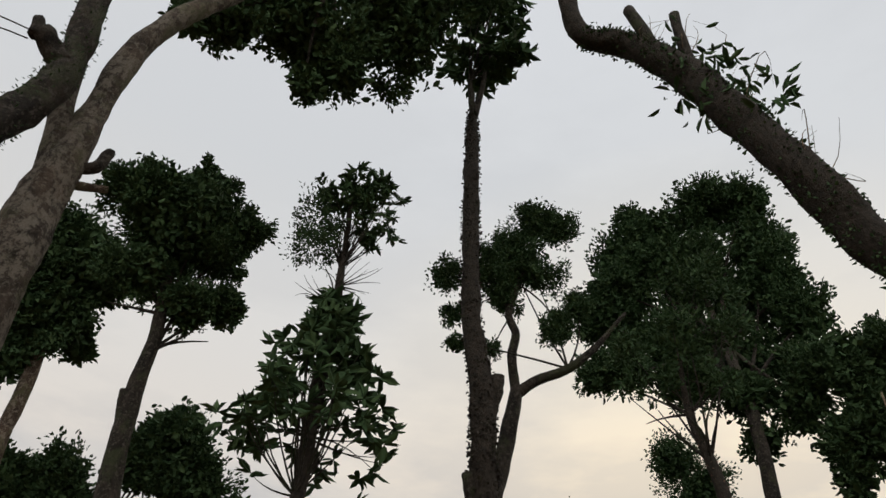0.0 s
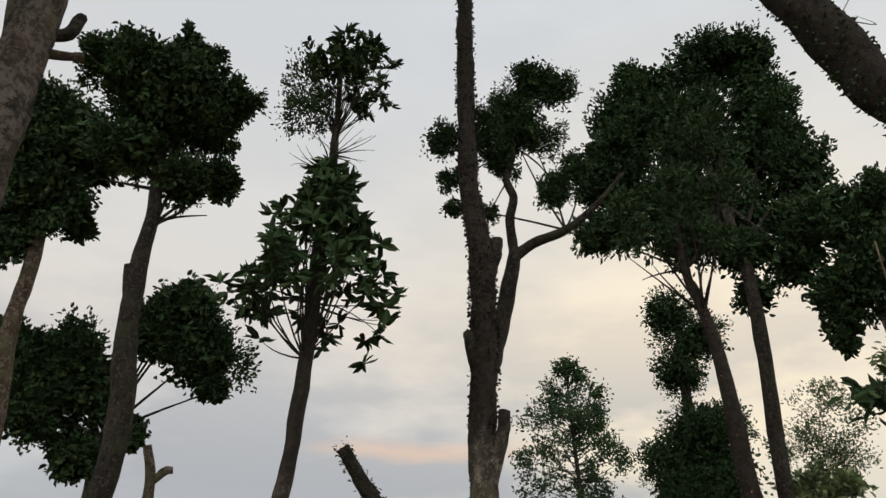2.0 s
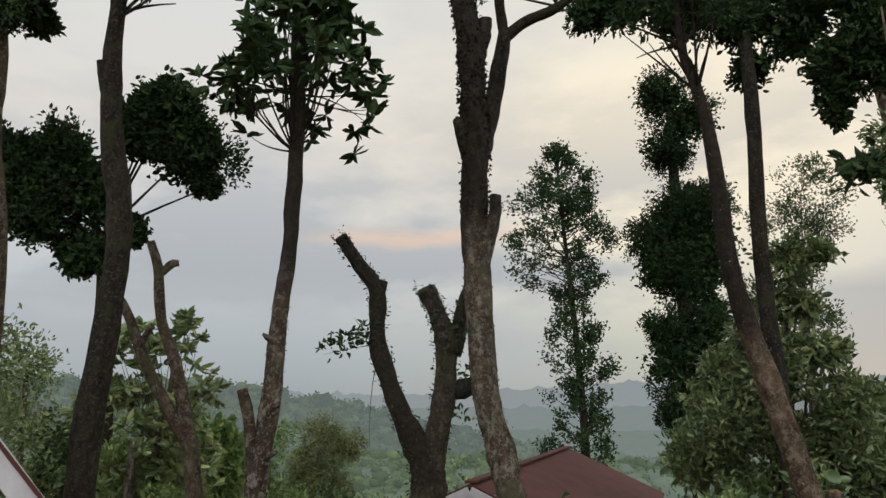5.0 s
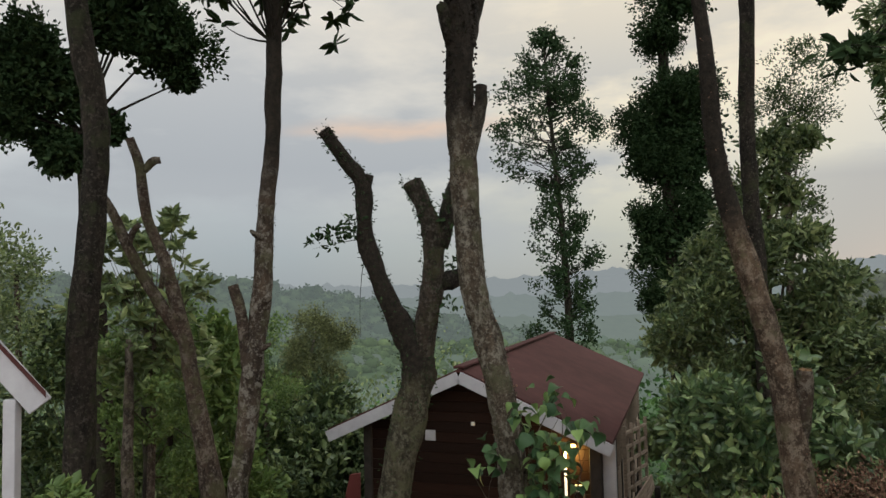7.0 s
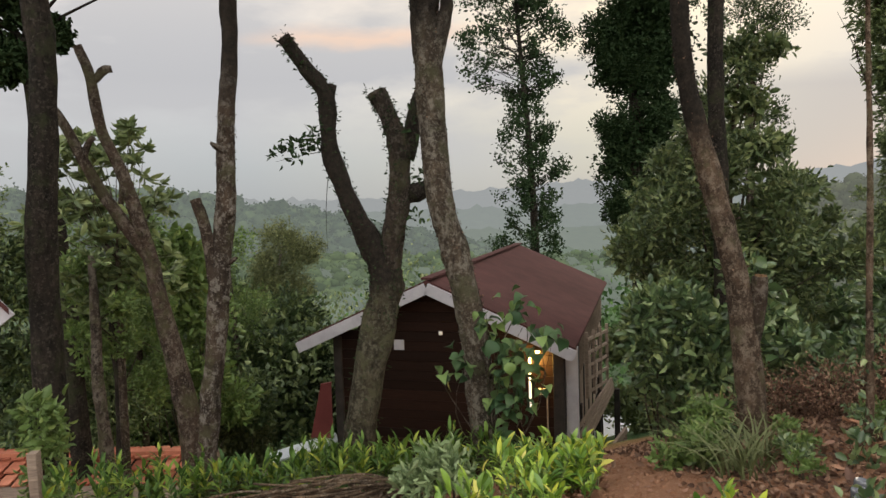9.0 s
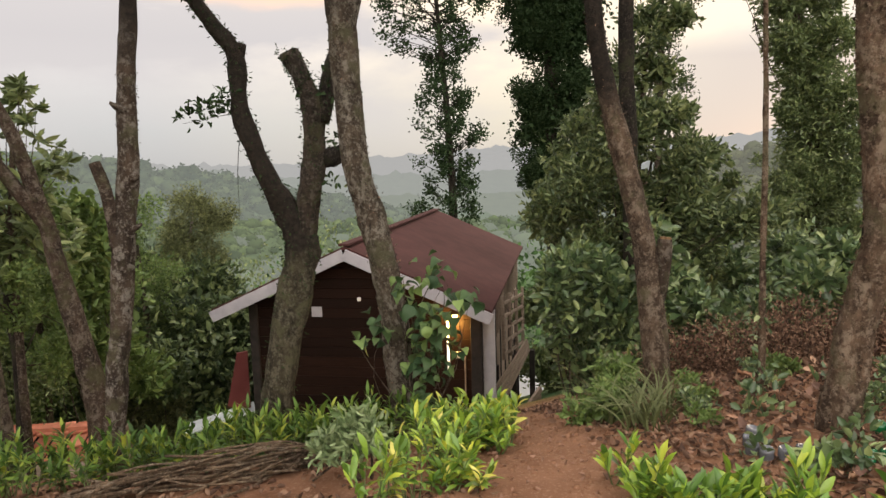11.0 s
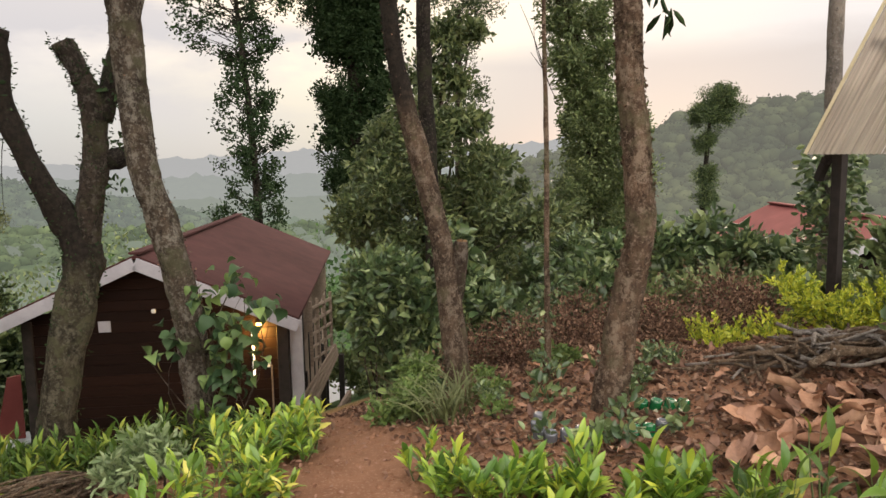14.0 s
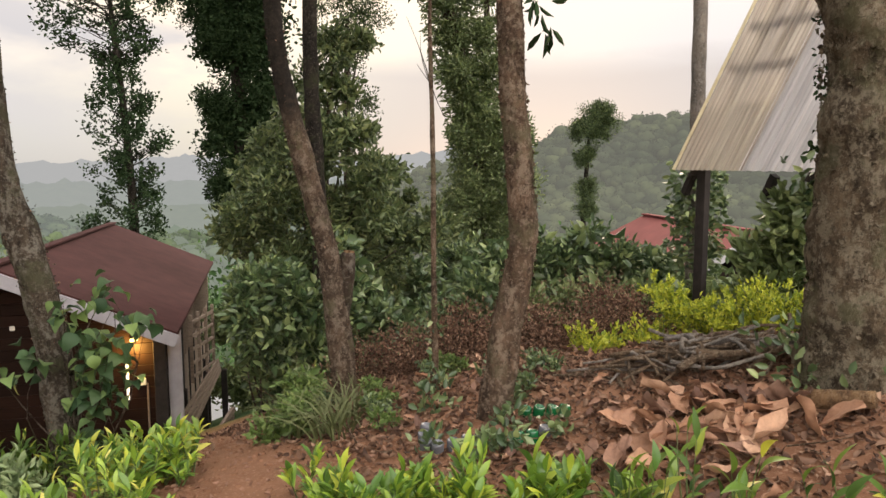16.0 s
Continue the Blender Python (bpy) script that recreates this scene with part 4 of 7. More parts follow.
def tiled_roof():
    t = thing("tiled_roof", "low outbuilding with an orange clay tile roof", "roof")
    t["own_axes"] = 1
    t.matrix_basis = pose(-4.2, 7.9, -1.55, 0, 0, -8)
    part("wall", box_bm(-0.9, 0.1, -2.0, 1.75, 1.9, -0.12), M["grey_wood"], t)
    tile = bmesh.new()
    bmesh.ops.create_cube(tile, size=1.0)
    for v in tile.verts:
        v.co = Vector((v.co.x * 0.175, v.co.y * 0.22, v.co.z * 0.03 + (0.018 if abs(v.co.x) > 0.4 and v.co.x > 0 else 0)))
    bmesh.ops.bevel(tile, geom=tile.edges[:], offset=0.005, segments=1, affect="EDGES")
    me = bpy.data.meshes.new("tile")
    tile.to_mesh(me)
    me.materials.append(M["tile"])
    rng = np.random.default_rng(3)
    batten = part("roof_batten", beam_bm((0.42, -0.05, -0.68), (0.42, 1.2, 0.06), 2.9, 0.03), M["black_wood"], t)
    for j in range(8):
        for i in range(15):
            m = pose(-0.85 + 0.195 * i, 0.02 + 0.16 * j, -0.58 + 0.1 * j, 16 + rng.normal() * 1.2, rng.normal() * 1.6, rng.normal() * 1.6)
            part_mesh("tile", me, batten, "", m)
    part("ridge_tile", beam_bm((-0.95, 1.12, 0.12), (1.8, 1.12, 0.12), 0.12, 0.1), M["tile"], t)


tiled_roof()


def awning():
    a = thing("awning", "grey sheet awning and red roof corner beside the cabin", "awning")
    part("sheet", beam_bm((-1.95, 11.95, -2.72), (-0.8, 12.1, -2.48), 0.5, 0.03), M["sheet"], a, "pale grey sheet")
    bm = bmesh.new()
    outline = [(-1.24, 12.0, -2.42), (-0.86, 12.0, -2.46), (-0.86, 12.1, -1.5), (-1.04, 12.1, -1.52)]
    near = [bm.verts.new(p) for p in outline]
    far = [bm.verts.new((x, y + 0.06, z)) for x, y, z in outline]
    bm.faces.new(near)
    bm.faces.new(far[::-1])
    for i in range(4):
        bm.faces.new((near[i], far[i], far[(i + 1) % 4], near[(i + 1) % 4]))
    bmesh.ops.recalc_face_normals(bm, faces=bm.faces[:])
    part("roof_corner", bm, M["roof_old"], a, "red-brown roof corner")
    part("post", beam_bm((-1.1, 12.15, -6.5), (-1.1, 12.15, -2.75), 0.08, 0.08), M["black_wood"], a)
    v = thing("parked_car", "white car half hidden behind the cabin posts", "car")
    part("body", box_bm(4.2, 13.0, -4.7, 5.7, 16.4, -4.0, 0.15), M["plastic"], v)
    part("cabin", box_bm(4.3, 13.6, -4.05, 5.6, 15.6, -3.45, 0.2), M["sheet"], v)


awning()

# ---------------------------------------------------------------- trees


def tree(label, at):
    return thing("tree", label, "tree", at=at)


def stub_end(parent, place, r, aim=(0, 0, 1)):
    bm = bmesh.new()
    bmesh.ops.create_cone(bm, cap_ends=True, segments=9, radius1=r, radius2=r * 0.9, depth=0.03)
    turn = Vector(aim).to_track_quat("Z", "Y").to_matrix().to_4x4()
    bmesh.ops.transform(bm, matrix=Matrix.Translation(place) @ turn, verts=bm.verts[:])
    part("cut_face", bm, M["cut_wood"], parent, "sawn brown wood")


# pale forked tree whose crown hangs overhead
t = tree("tall forked tree with pale patchy bark and dense dark crown", (-1.7, 2.48, -0.1))
tube("trunk", [(-1.66, 2.5, -0.3, 0.15), (-1.70, 2.48, 1.2, 0.125), (-1.75, 2.45, 2.33, 0.112), (-1.80, 2.41, 2.88, 0.112), (-1.83, 2.39, 3.25, 0.112), (-1.85, 2.37, 3.58, 0.108), (-1.85, 2.37, 3.88, 0.095),
               (-1.85, 2.38, 4.34, 0.068), (-1.83, 2.39, 4.87, 0.066), (-1.73, 2.46, 5.35, 0.064), (-1.53, 2.58, 5.89, 0.06), (-1.33, 2.8, 6.66, 0.052), (-1.2, 3.3, 7.6, 0.035)], M["bark_pale"], t, sides=18, per=8, rough=0.13)
tube("limb", [(-1.85, 2.36, 3.75, 0.07), (-1.92, 2.31, 4.11, 0.056), (-1.98, 2.26, 4.49, 0.052), (-2.02, 2.23, 4.79, 0.05), (-2.12, 2.12, 5.6, 0.045)], M["bark_pale"], t)
DARK_LIMB = [(-1.88, 2.2, 2.9, 0.06), (-1.98, 1.98, 3.40, 0.07), (-1.95, 2.02, 3.76, 0.074), (-1.89, 2.07, 4.06, 0.078), (-1.87, 2.09, 4.34, 0.078), (-1.90, 2.06, 4.65, 0.066), (-1.98, 1.98, 5.3, 0.06)]
tube("limb", DARK_LIMB, M["bark_dark"], t, "darker limb with a rough stub", sides=14, per=8, rough=0.2)
fuzz("moss", DARK_LIMB, 900, 0.02, M["leaf_dark"], t, 90, 0.008)
tube("limb_stub", [(-1.88, 2.08, 4.30, 0.07), (-1.95, 2.01, 4.36, 0.058), (-2.0, 1.97, 4.40, 0.052)], M["bark_dark"], t, rough=0.45)
tube("limb_stub", [(-2.0, 1.97, 4.36, 0.04), (-2.03, 1.95, 4.47, 0.025)], M["bark_dark"], t, rough=0.4)
tube("limb_stub", [(-1.83, 2.39, 3.93, 0.035), (-1.74, 2.45, 4.0, 0.028), (-1.72, 2.47, 4.12, 0.028)], M["bark_dark"], t, rough=0.4)
tube("limb_stub", [(-1.83, 2.39, 3.82, 0.028), (-1.74, 2.45, 3.86, 0.022), (-1.66, 2.5, 3.9, 0.016)], M["bark_brown"], t, rough=0.2)
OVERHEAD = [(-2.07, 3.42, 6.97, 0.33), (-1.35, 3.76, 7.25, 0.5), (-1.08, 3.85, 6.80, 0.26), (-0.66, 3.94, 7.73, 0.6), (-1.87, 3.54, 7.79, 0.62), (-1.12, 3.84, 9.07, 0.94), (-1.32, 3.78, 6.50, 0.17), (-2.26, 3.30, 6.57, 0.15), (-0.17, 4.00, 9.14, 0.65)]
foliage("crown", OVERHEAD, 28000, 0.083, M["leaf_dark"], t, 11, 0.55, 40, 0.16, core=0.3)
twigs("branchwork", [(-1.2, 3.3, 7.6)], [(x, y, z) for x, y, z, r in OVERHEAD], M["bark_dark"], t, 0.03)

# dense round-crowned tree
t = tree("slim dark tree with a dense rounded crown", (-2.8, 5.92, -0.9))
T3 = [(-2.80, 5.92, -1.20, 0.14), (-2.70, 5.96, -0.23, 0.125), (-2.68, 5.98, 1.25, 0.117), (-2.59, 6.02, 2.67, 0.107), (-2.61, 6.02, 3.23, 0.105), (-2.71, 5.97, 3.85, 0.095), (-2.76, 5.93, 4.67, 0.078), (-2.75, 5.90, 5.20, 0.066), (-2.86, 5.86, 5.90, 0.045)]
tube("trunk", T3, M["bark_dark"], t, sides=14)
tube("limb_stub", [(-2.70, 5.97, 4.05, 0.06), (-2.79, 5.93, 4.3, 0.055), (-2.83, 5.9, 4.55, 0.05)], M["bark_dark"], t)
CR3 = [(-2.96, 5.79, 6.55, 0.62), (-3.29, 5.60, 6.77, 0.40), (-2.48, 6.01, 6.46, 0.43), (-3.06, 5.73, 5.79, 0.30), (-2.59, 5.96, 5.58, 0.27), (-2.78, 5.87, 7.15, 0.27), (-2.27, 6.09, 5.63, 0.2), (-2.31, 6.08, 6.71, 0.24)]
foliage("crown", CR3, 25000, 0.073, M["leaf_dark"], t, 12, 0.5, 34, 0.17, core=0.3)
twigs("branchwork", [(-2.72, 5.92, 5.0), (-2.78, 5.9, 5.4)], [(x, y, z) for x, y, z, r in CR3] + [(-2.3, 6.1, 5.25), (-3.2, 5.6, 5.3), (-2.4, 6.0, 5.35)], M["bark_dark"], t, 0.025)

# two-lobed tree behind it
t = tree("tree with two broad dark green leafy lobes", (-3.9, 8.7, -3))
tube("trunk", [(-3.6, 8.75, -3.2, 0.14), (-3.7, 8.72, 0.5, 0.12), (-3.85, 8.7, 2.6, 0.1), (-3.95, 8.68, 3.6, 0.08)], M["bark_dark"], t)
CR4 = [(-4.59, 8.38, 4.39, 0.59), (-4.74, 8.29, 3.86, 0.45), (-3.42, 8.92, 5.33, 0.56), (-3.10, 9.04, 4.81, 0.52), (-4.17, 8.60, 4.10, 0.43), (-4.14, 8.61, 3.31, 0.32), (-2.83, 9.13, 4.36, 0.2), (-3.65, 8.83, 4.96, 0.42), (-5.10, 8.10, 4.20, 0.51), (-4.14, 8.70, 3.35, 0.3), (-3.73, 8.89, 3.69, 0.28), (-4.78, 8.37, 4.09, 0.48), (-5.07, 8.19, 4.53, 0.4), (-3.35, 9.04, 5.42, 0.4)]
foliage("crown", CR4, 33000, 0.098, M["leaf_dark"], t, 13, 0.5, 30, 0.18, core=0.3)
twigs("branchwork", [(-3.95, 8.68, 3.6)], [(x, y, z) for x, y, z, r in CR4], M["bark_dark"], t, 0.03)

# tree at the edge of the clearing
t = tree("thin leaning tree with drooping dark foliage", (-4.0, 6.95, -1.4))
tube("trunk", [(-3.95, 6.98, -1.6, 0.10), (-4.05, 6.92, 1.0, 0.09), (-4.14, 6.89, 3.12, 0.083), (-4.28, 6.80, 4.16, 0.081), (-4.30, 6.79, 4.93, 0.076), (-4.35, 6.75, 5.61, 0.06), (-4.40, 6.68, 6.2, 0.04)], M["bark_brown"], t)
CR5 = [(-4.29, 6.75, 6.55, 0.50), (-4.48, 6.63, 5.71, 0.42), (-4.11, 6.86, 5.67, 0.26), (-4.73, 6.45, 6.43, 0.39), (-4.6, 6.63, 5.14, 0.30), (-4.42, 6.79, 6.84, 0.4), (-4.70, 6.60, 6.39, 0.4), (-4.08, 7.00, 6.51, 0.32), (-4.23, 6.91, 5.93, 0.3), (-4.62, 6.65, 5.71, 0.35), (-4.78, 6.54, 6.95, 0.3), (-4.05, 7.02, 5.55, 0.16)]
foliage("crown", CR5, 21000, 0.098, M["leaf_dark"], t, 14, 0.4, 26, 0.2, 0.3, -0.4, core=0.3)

# slim tree with tiers of large leaves
t = tree("slim tree with tiered whorls of large leaves and bare twigs", (-1.27, 4.9, -0.6))
T6 = [(-1.28, 4.90, -0.85, 0.09), (-1.24, 4.90, -0.50, 0.08), (-1.18, 4.92, 0.11, 0.068), (-1.09, 4.95, 0.86, 0.074), (-1.00, 4.97, 1.60, 0.066), (-0.97, 4.98, 2.14, 0.058), (-0.92, 4.98, 2.67, 0.055), (-0.89, 4.93, 3.51, 0.058), (-0.90, 4.92, 4.19, 0.055), (-0.89, 4.92, 5.00, 0.042), (-0.91, 4.92, 5.70, 0.026), (-0.94, 4.91, 6.50, 0.011)]
tube("trunk", T6, M["bark_brown_shaded"], t, sides=14, per=7, rough=0.15)
flakes(T6[:6], 700, 0.016, M["bark_brown_shaded"], t, 88)
tube("limb_stub", [(-1.08, 4.95, 0.95, 0.05), (-1.13, 4.93, 1.42, 0.04), (-1.19, 4.92, 1.65, 0.035)], M["bark_brown"], t)
for kx, kz, kr in ((0.06, 1.55, 0.032), (0.09, 1.22, 0.02), (-0.07, 2.0, 0.022), (0.06, 0.95, 0.028), (-0.06, 1.1, 0.022)):
    bx = float(np.interp(kz, [q[2] for q in T6], [q[0] for q in T6]))
    tube("knob", [(bx, 4.93, kz - 0.03, kr), (bx + 0.7 * kx, 4.92, kz, kr), (bx + 1.25 * kx, 4.92, kz + 0.025, kr * 0.55)], M["bark_brown_shaded"], t, rough=0.5)
rng = np.random.default_rng(16)
low = []
for k in range(240):
    z = 3.92 + 1.16 * rng.uniform(0, 1) ** 1.25
    a6 = rng.uniform(0, 2 * math.pi)
    reach = (0.66 * ((5.12 - z) / 1.2) ** 0.9 + 0.06) * (1 + 0.28 * math.sin(3 * a6 + 9 * z)) * rng.uniform(0.15, 1.0) ** 0.5
    low.append((-0.90 + reach * math.cos(a6), 4.92 + reach * math.sin(a6), z - 0.30 * reach + rng.normal() * 0.05))
rosettes("whorled_foliage", low, 0.14, M["leaf_dark"], t, 21, 8, 0.34, 0.0)
top, _ = crown_points([(-0.91, 4.92, 6.36, 0.31), (-0.74, 4.94, 5.95, 0.28), (-1.02, 4.88, 6.30, 0.24), (-0.66, 4.94, 6.35, 0.24)], 150, rng, 16, 0.22, 0.4)
rosettes("whorled_foliage", top, 0.10, M["leaf_dark"], t, 22, 9, 0.32)
foliage("fine_foliage", [(-1.18, 4.86, 5.62, 0.2), (-1.16, 4.85, 5.9, 0.22)], 2400, 0.036, M["leaf_dark"], t, 23, 0.5, 20, 0.25, label="fine dull dark leaves")
twigs("twigwork", [(-0.91, 4.92, 5.0), (-0.91, 4.92, 5.2)], [(-0.91 + s * rng.uniform(0.15, 0.38), 4.92 + rng.normal() * 0.2, 5.0 + rng.uniform(0.05, 0.55)) for s in (-1, 1) * 11], M["bark_dark"], t, 0.007, 0.22)
twigs("branchwork", [(-0.91, 4.92, 3.35), (-0.91, 4.92, 3.8)], [tuple(p) for p in low[::4]], M["bark_dark"], t, 0.010, 0.12, 2)
twigs("branchwork", [(-0.91, 4.92, 5.4)], [tuple(p) for p in top[::4]], M["bark_dark"], t, 0.008, 0.12, 3)

# lopped tree with two bare limbs
t = tree("lopped tree with two bare sawn limbs", (-1.86, 6.81, -1.2))
tube("trunk", [(-1.85, 6.82, -1.60, 0.14), (-1.80, 6.83, -0.75, 0.122), (-1.89, 6.80, -0.03, 0.105), (-2.02, 6.76, 0.73, 0.08), (-2.08, 6.74, 1.17, 0.072), (-2.25, 6.68, 1.91, 0.055), (-2.40, 6.64, 2.32, 0.05), (-2.45, 6.61, 2.78, 0.045), (-2.53, 6.58, 3.05, 0.04)], M["bark_brown"], t)
tube("limb", [(-2.03, 6.76, 1.05, 0.06), (-2.34, 6.66, 1.60, 0.055), (-2.51, 6.59, 1.96, 0.05), (-2.67, 6.53, 2.37, 0.043), (-2.79, 6.47, 2.56, 0.036)], M["bark_brown"], t)
tube("limb_stub", [(-2.42, 6.62, 2.75, 0.035), (-2.35, 6.64, 2.84, 0.04), (-2.28, 6.66, 2.86, 0.03)], M["bark_brown"], t, rough=0.25)
tube("limb_stub", [(-2.55, 6.57, 2.05, 0.035), (-2.5, 6.6, 2.2, 0.03), (-2.45, 6.6, 2.25, 0.028)], M["bark_brown"], t, rough=0.25)

# lopped Y-shaped tree before the cabin
t = tree("lopped Y-shaped tree clothed in moss and small ferns", (-0.22, 6.86, -1.3))
T9A = [(-0.26, 6.86, -1.70, 0.19), (-0.24, 6.86, -0.87, 0.165), (-0.06, 6.86, 0.13, 0.158), (0.08, 6.87, 0.74, 0.162), (0.04, 6.87, 1.02, 0.135), (-0.19, 6.86, 1.52, 0.097), (-0.38, 6.86, 2.07, 0.09), (-0.41, 6.85, 2.62, 0.076), (-0.59, 6.84, 2.88, 0.07), (-0.77, 6.82, 3.16, 0.066)]
T9B = [(0.08, 6.86, 0.80, 0.11), (0.23, 6.86, 1.50, 0.115), (0.27, 6.86, 2.05, 0.108), (0.19, 6.86, 2.38, 0.09), (0.07, 6.87, 2.65, 0.085)]
T9C = [(0.33, 6.86, 2.00, 0.09), (0.46, 6.85, 2.48, 0.08), (0.61, 6.84, 2.86, 0.066)]
tube("trunk", T9A, M["bark_green_crusted"], t, sides=16, per=8, rough=0.16)
tube("limb", T9B, M["bark_mossy"], t, sides=14, per=8, rough=0.16)
tube("limb", T9C, M["bark_dark"], t)
tube("limb_stub", [(-0.4, 6.85, 2.5, 0.05), (-0.35, 6.85, 2.72, 0.052)], M["bark_dark"], t)
tube("limb_stub", [(0.3, 6.86, 1.65, 0.07), (0.45, 6.84, 1.68, 0.10), (0.58, 6.83, 1.72, 0.08)], M["bark_dark"], t, rough=0.3)
for i, (s, n) in enumerate(((T9A, 700), (T9B, 420), (T9C, 160))):
    fuzz("moss", s, int(n * 1.6), 0.035, M["leaf_dark"], t, 60 + i, 0.02)
foliage("hanging_foliage", [(-0.45, 6.8, 2.2, 0.14), (-0.68, 6.8, 2.15, 0.12), (-0.85, 6.8, 2.05, 0.08), (0.45, 6.8, 2.35, 0.1), (0.5, 6.8, 1.9, 0.1), (0.42, 6.8, 1.45, 0.06)], 260, 0.07, M["leaf_dark"], t, 65, 0.45, 12, 0.3)
twigs("hanging_twig", [(-0.36, 6.84, 2.1)], [(-0.9, 6.8, 2.0), (-0.62, 6.8, 2.35), (-0.45, 6.82, 1.15), (-0.7, 6.8, 2.2)], M["bark_dark"], t, 0.006, 0.15)

# tall spotted trunk on the path's edge, with a limb that carries small-leaved crowns
t = tree("tall spotted trunk with a tuft of big leaves on top", (0.94, 5.49, -0.7))
T10 = [(0.98, 5.49, -1.00, 0.15), (0.89, 5.50, -0.63, 0.132), (0.81, 5.51, -0.13, 0.117), (0.75, 5.51, 0.60, 0.112), (0.64, 5.53, 1.15, 0.112), (0.53, 5.54, 1.60, 0.103), (0.48, 5.55, 2.40, 0.106), (0.46, 5.55, 3.05, 0.107), (0.47, 5.53, 3.70, 0.108), (0.45, 5.48, 4.14, 0.106), (0.43, 5.48, 4.62, 0.112), (0.31, 5.49, 5.40, 0.088), (0.26, 5.49, 6.56, 0.088), (0.23, 5.50, 7.81, 0.08), (0.21, 5.50, 8.43, 0.05)]
tube("trunk", T10, M["bark_moss_shaded"], t, sides=18, per=8, rough=0.14)
tube("limb_stub", [(0.5, 5.54, 2.6, 0.07), (0.61, 5.53, 3.02, 0.056), (0.63, 5.53, 3.21, 0.046)], M["bark_moss_shaded"], t, rough=0.2)
tube("limb_stub", [(0.44, 5.5, 4.35, 0.07), (0.55, 5.46, 4.62, 0.07), (0.58, 5.45, 4.75, 0.05)], M["bark_dark"], t, rough=0.25)
tube("limb_stub", [(0.42, 5.52, 3.55, 0.06), (0.35, 5.5, 3.78, 0.06), (0.33, 5.5, 3.86, 0.045)], M["bark_dark"], t, rough=0.25)
fuzz("moss", T10[7:], 2400, 0.03, M["bark_dark"], t, 70, 0.012, 0.8)
flakes(T10[1:8], 1500, 0.02, M["bark_moss_shaded"], t, 85)
fuzz("moss", T10[1:8], 350, 0.014, M["leaf_dead"], t, 71, 0.004, 0.8)
tube("limb", [(0.46, 5.55, 3.3, 0.08), (0.56, 5.85, 3.75, 0.085), (0.64, 6.0, 4.05, 0.085), (0.73, 6.0, 4.5, 0.076), (0.81, 6.0, 4.93, 0.066)], M["bark_dark"], t)
tube("limb", [(0.80, 6.0, 4.88, 0.05), (0.76, 6.0, 5.30, 0.048), (0.80, 6.0, 5.58, 0.044), (0.73, 6.0, 5.86, 0.04), (0.91, 5.98, 6.47, 0.022)], M["bark_dark"], t)
tube("limb", [(0.80, 6.0, 4.88, 0.058), (1.00, 5.97, 5.03, 0.052), (1.27, 5.91, 5.14, 0.047), (1.55, 5.85, 5.36, 0.033), (1.9, 5.8, 5.8, 0.018)], M["bark_dark"], t)
CR11 = [(1.02, 5.96, 7.11, 0.31), (1.27, 5.92, 6.96, 0.24), (0.73, 6.01, 6.72, 0.27), (0.48, 6.03, 6.39, 0.32), (0.02, 6.05, 6.28, 0.22), (0.97, 5.97, 6.39, 0.32), (0.67, 6.01, 6.01, 0.19), (0.14, 6.05, 5.76, 0.14), (0.19, 6.04, 5.42, 0.12), (0.56, 6.02, 5.37, 0.10), (1.21, 5.93, 5.64, 0.24), (1.42, 5.88, 5.91, 0.17)]
foliage("crown", CR11, 14500, 0.049, M["leaf_dark"], t, 15, 0.5, 22, 0.2, core=0.15)
twigs("branchwork", [(0.75, 6.0, 5.8), (0.85, 6.0, 6.2), (1.3, 5.91, 5.16)], [(x, y, z) for x, y, z, r in CR11], M["bark_dark"], t, 0.014)
tuft, _ = crown_points([(0.41, 5.48, 10.31, 0.5), (0.20, 5.50, 9.49, 0.40), (0.65, 5.46, 9.50, 0.33), (0.48, 5.48, 11.38, 0.5)], 150, np.random.default_rng(8), 14, 0.24, 0.3)
rosettes("whorled_foliage", tuft, 0.2, M["leaf_dark"], t, 24, 10, 0.4)
tube("limb", [(0.23, 5.5, 8.35, 0.05), (0.17, 5.5, 8.9, 0.035), (0.15, 5.5, 9.5, 0.02)], M["bark_dark"], t)
tube("limb", [(0.23, 5.5, 8.35, 0.05), (0.32, 5.49, 8.95, 0.035), (0.45, 5.48, 10.3, 0.02)], M["bark_dark"], t)
twigs("branchwork", [(0.17, 5.5, 9.1), (0.4, 5.48, 9.7), (0.45, 5.48, 10.3)], [tuple(p) for p in tuft[::4]], M["bark_dark"], t, 0.012, 0.06, 5)

# leaning spotted trunk with a nearer brownish crown
t = tree("leaning spotted trunk with loose olive foliage", (2.68, 4.76, -0.2))
T13 = [(2.69, 4.75, -0.50, 0.11), (2.68, 4.76, -0.18, 0.097), (2.64, 4.79, 0.43, 0.093), (2.58, 4.82, 0.96, 0.085), (2.48, 4.87, 1.45, 0.081), (2.35, 4.94, 2.06, 0.073), (2.26, 4.97, 2.59, 0.064), (2.25, 4.99, 3.08, 0.061), (2.23, 5.03, 3.54, 0.052), (2.18, 5.05, 3.91, 0.044), (2.09, 5.09, 4.33, 0.032), (2.09, 5.09, 4.82, 0.016)]
tube("trunk", T13, M["bark_tan_shaded"], t, sides=14)
tube("limb_stub", [(2.65, 4.80, 0.40, 0.06), (2.70, 4.77, 0.65, 0.06), (2.72, 4.76, 0.85, 0.055), (2.73, 4.76, 0.97, 0.05)], M["bark_brown"], t, sides=12, per=5, rough=0.16)
stub_end(t, (2.73, 4.76, 0.97), 0.045, (0.1, 0, 1))
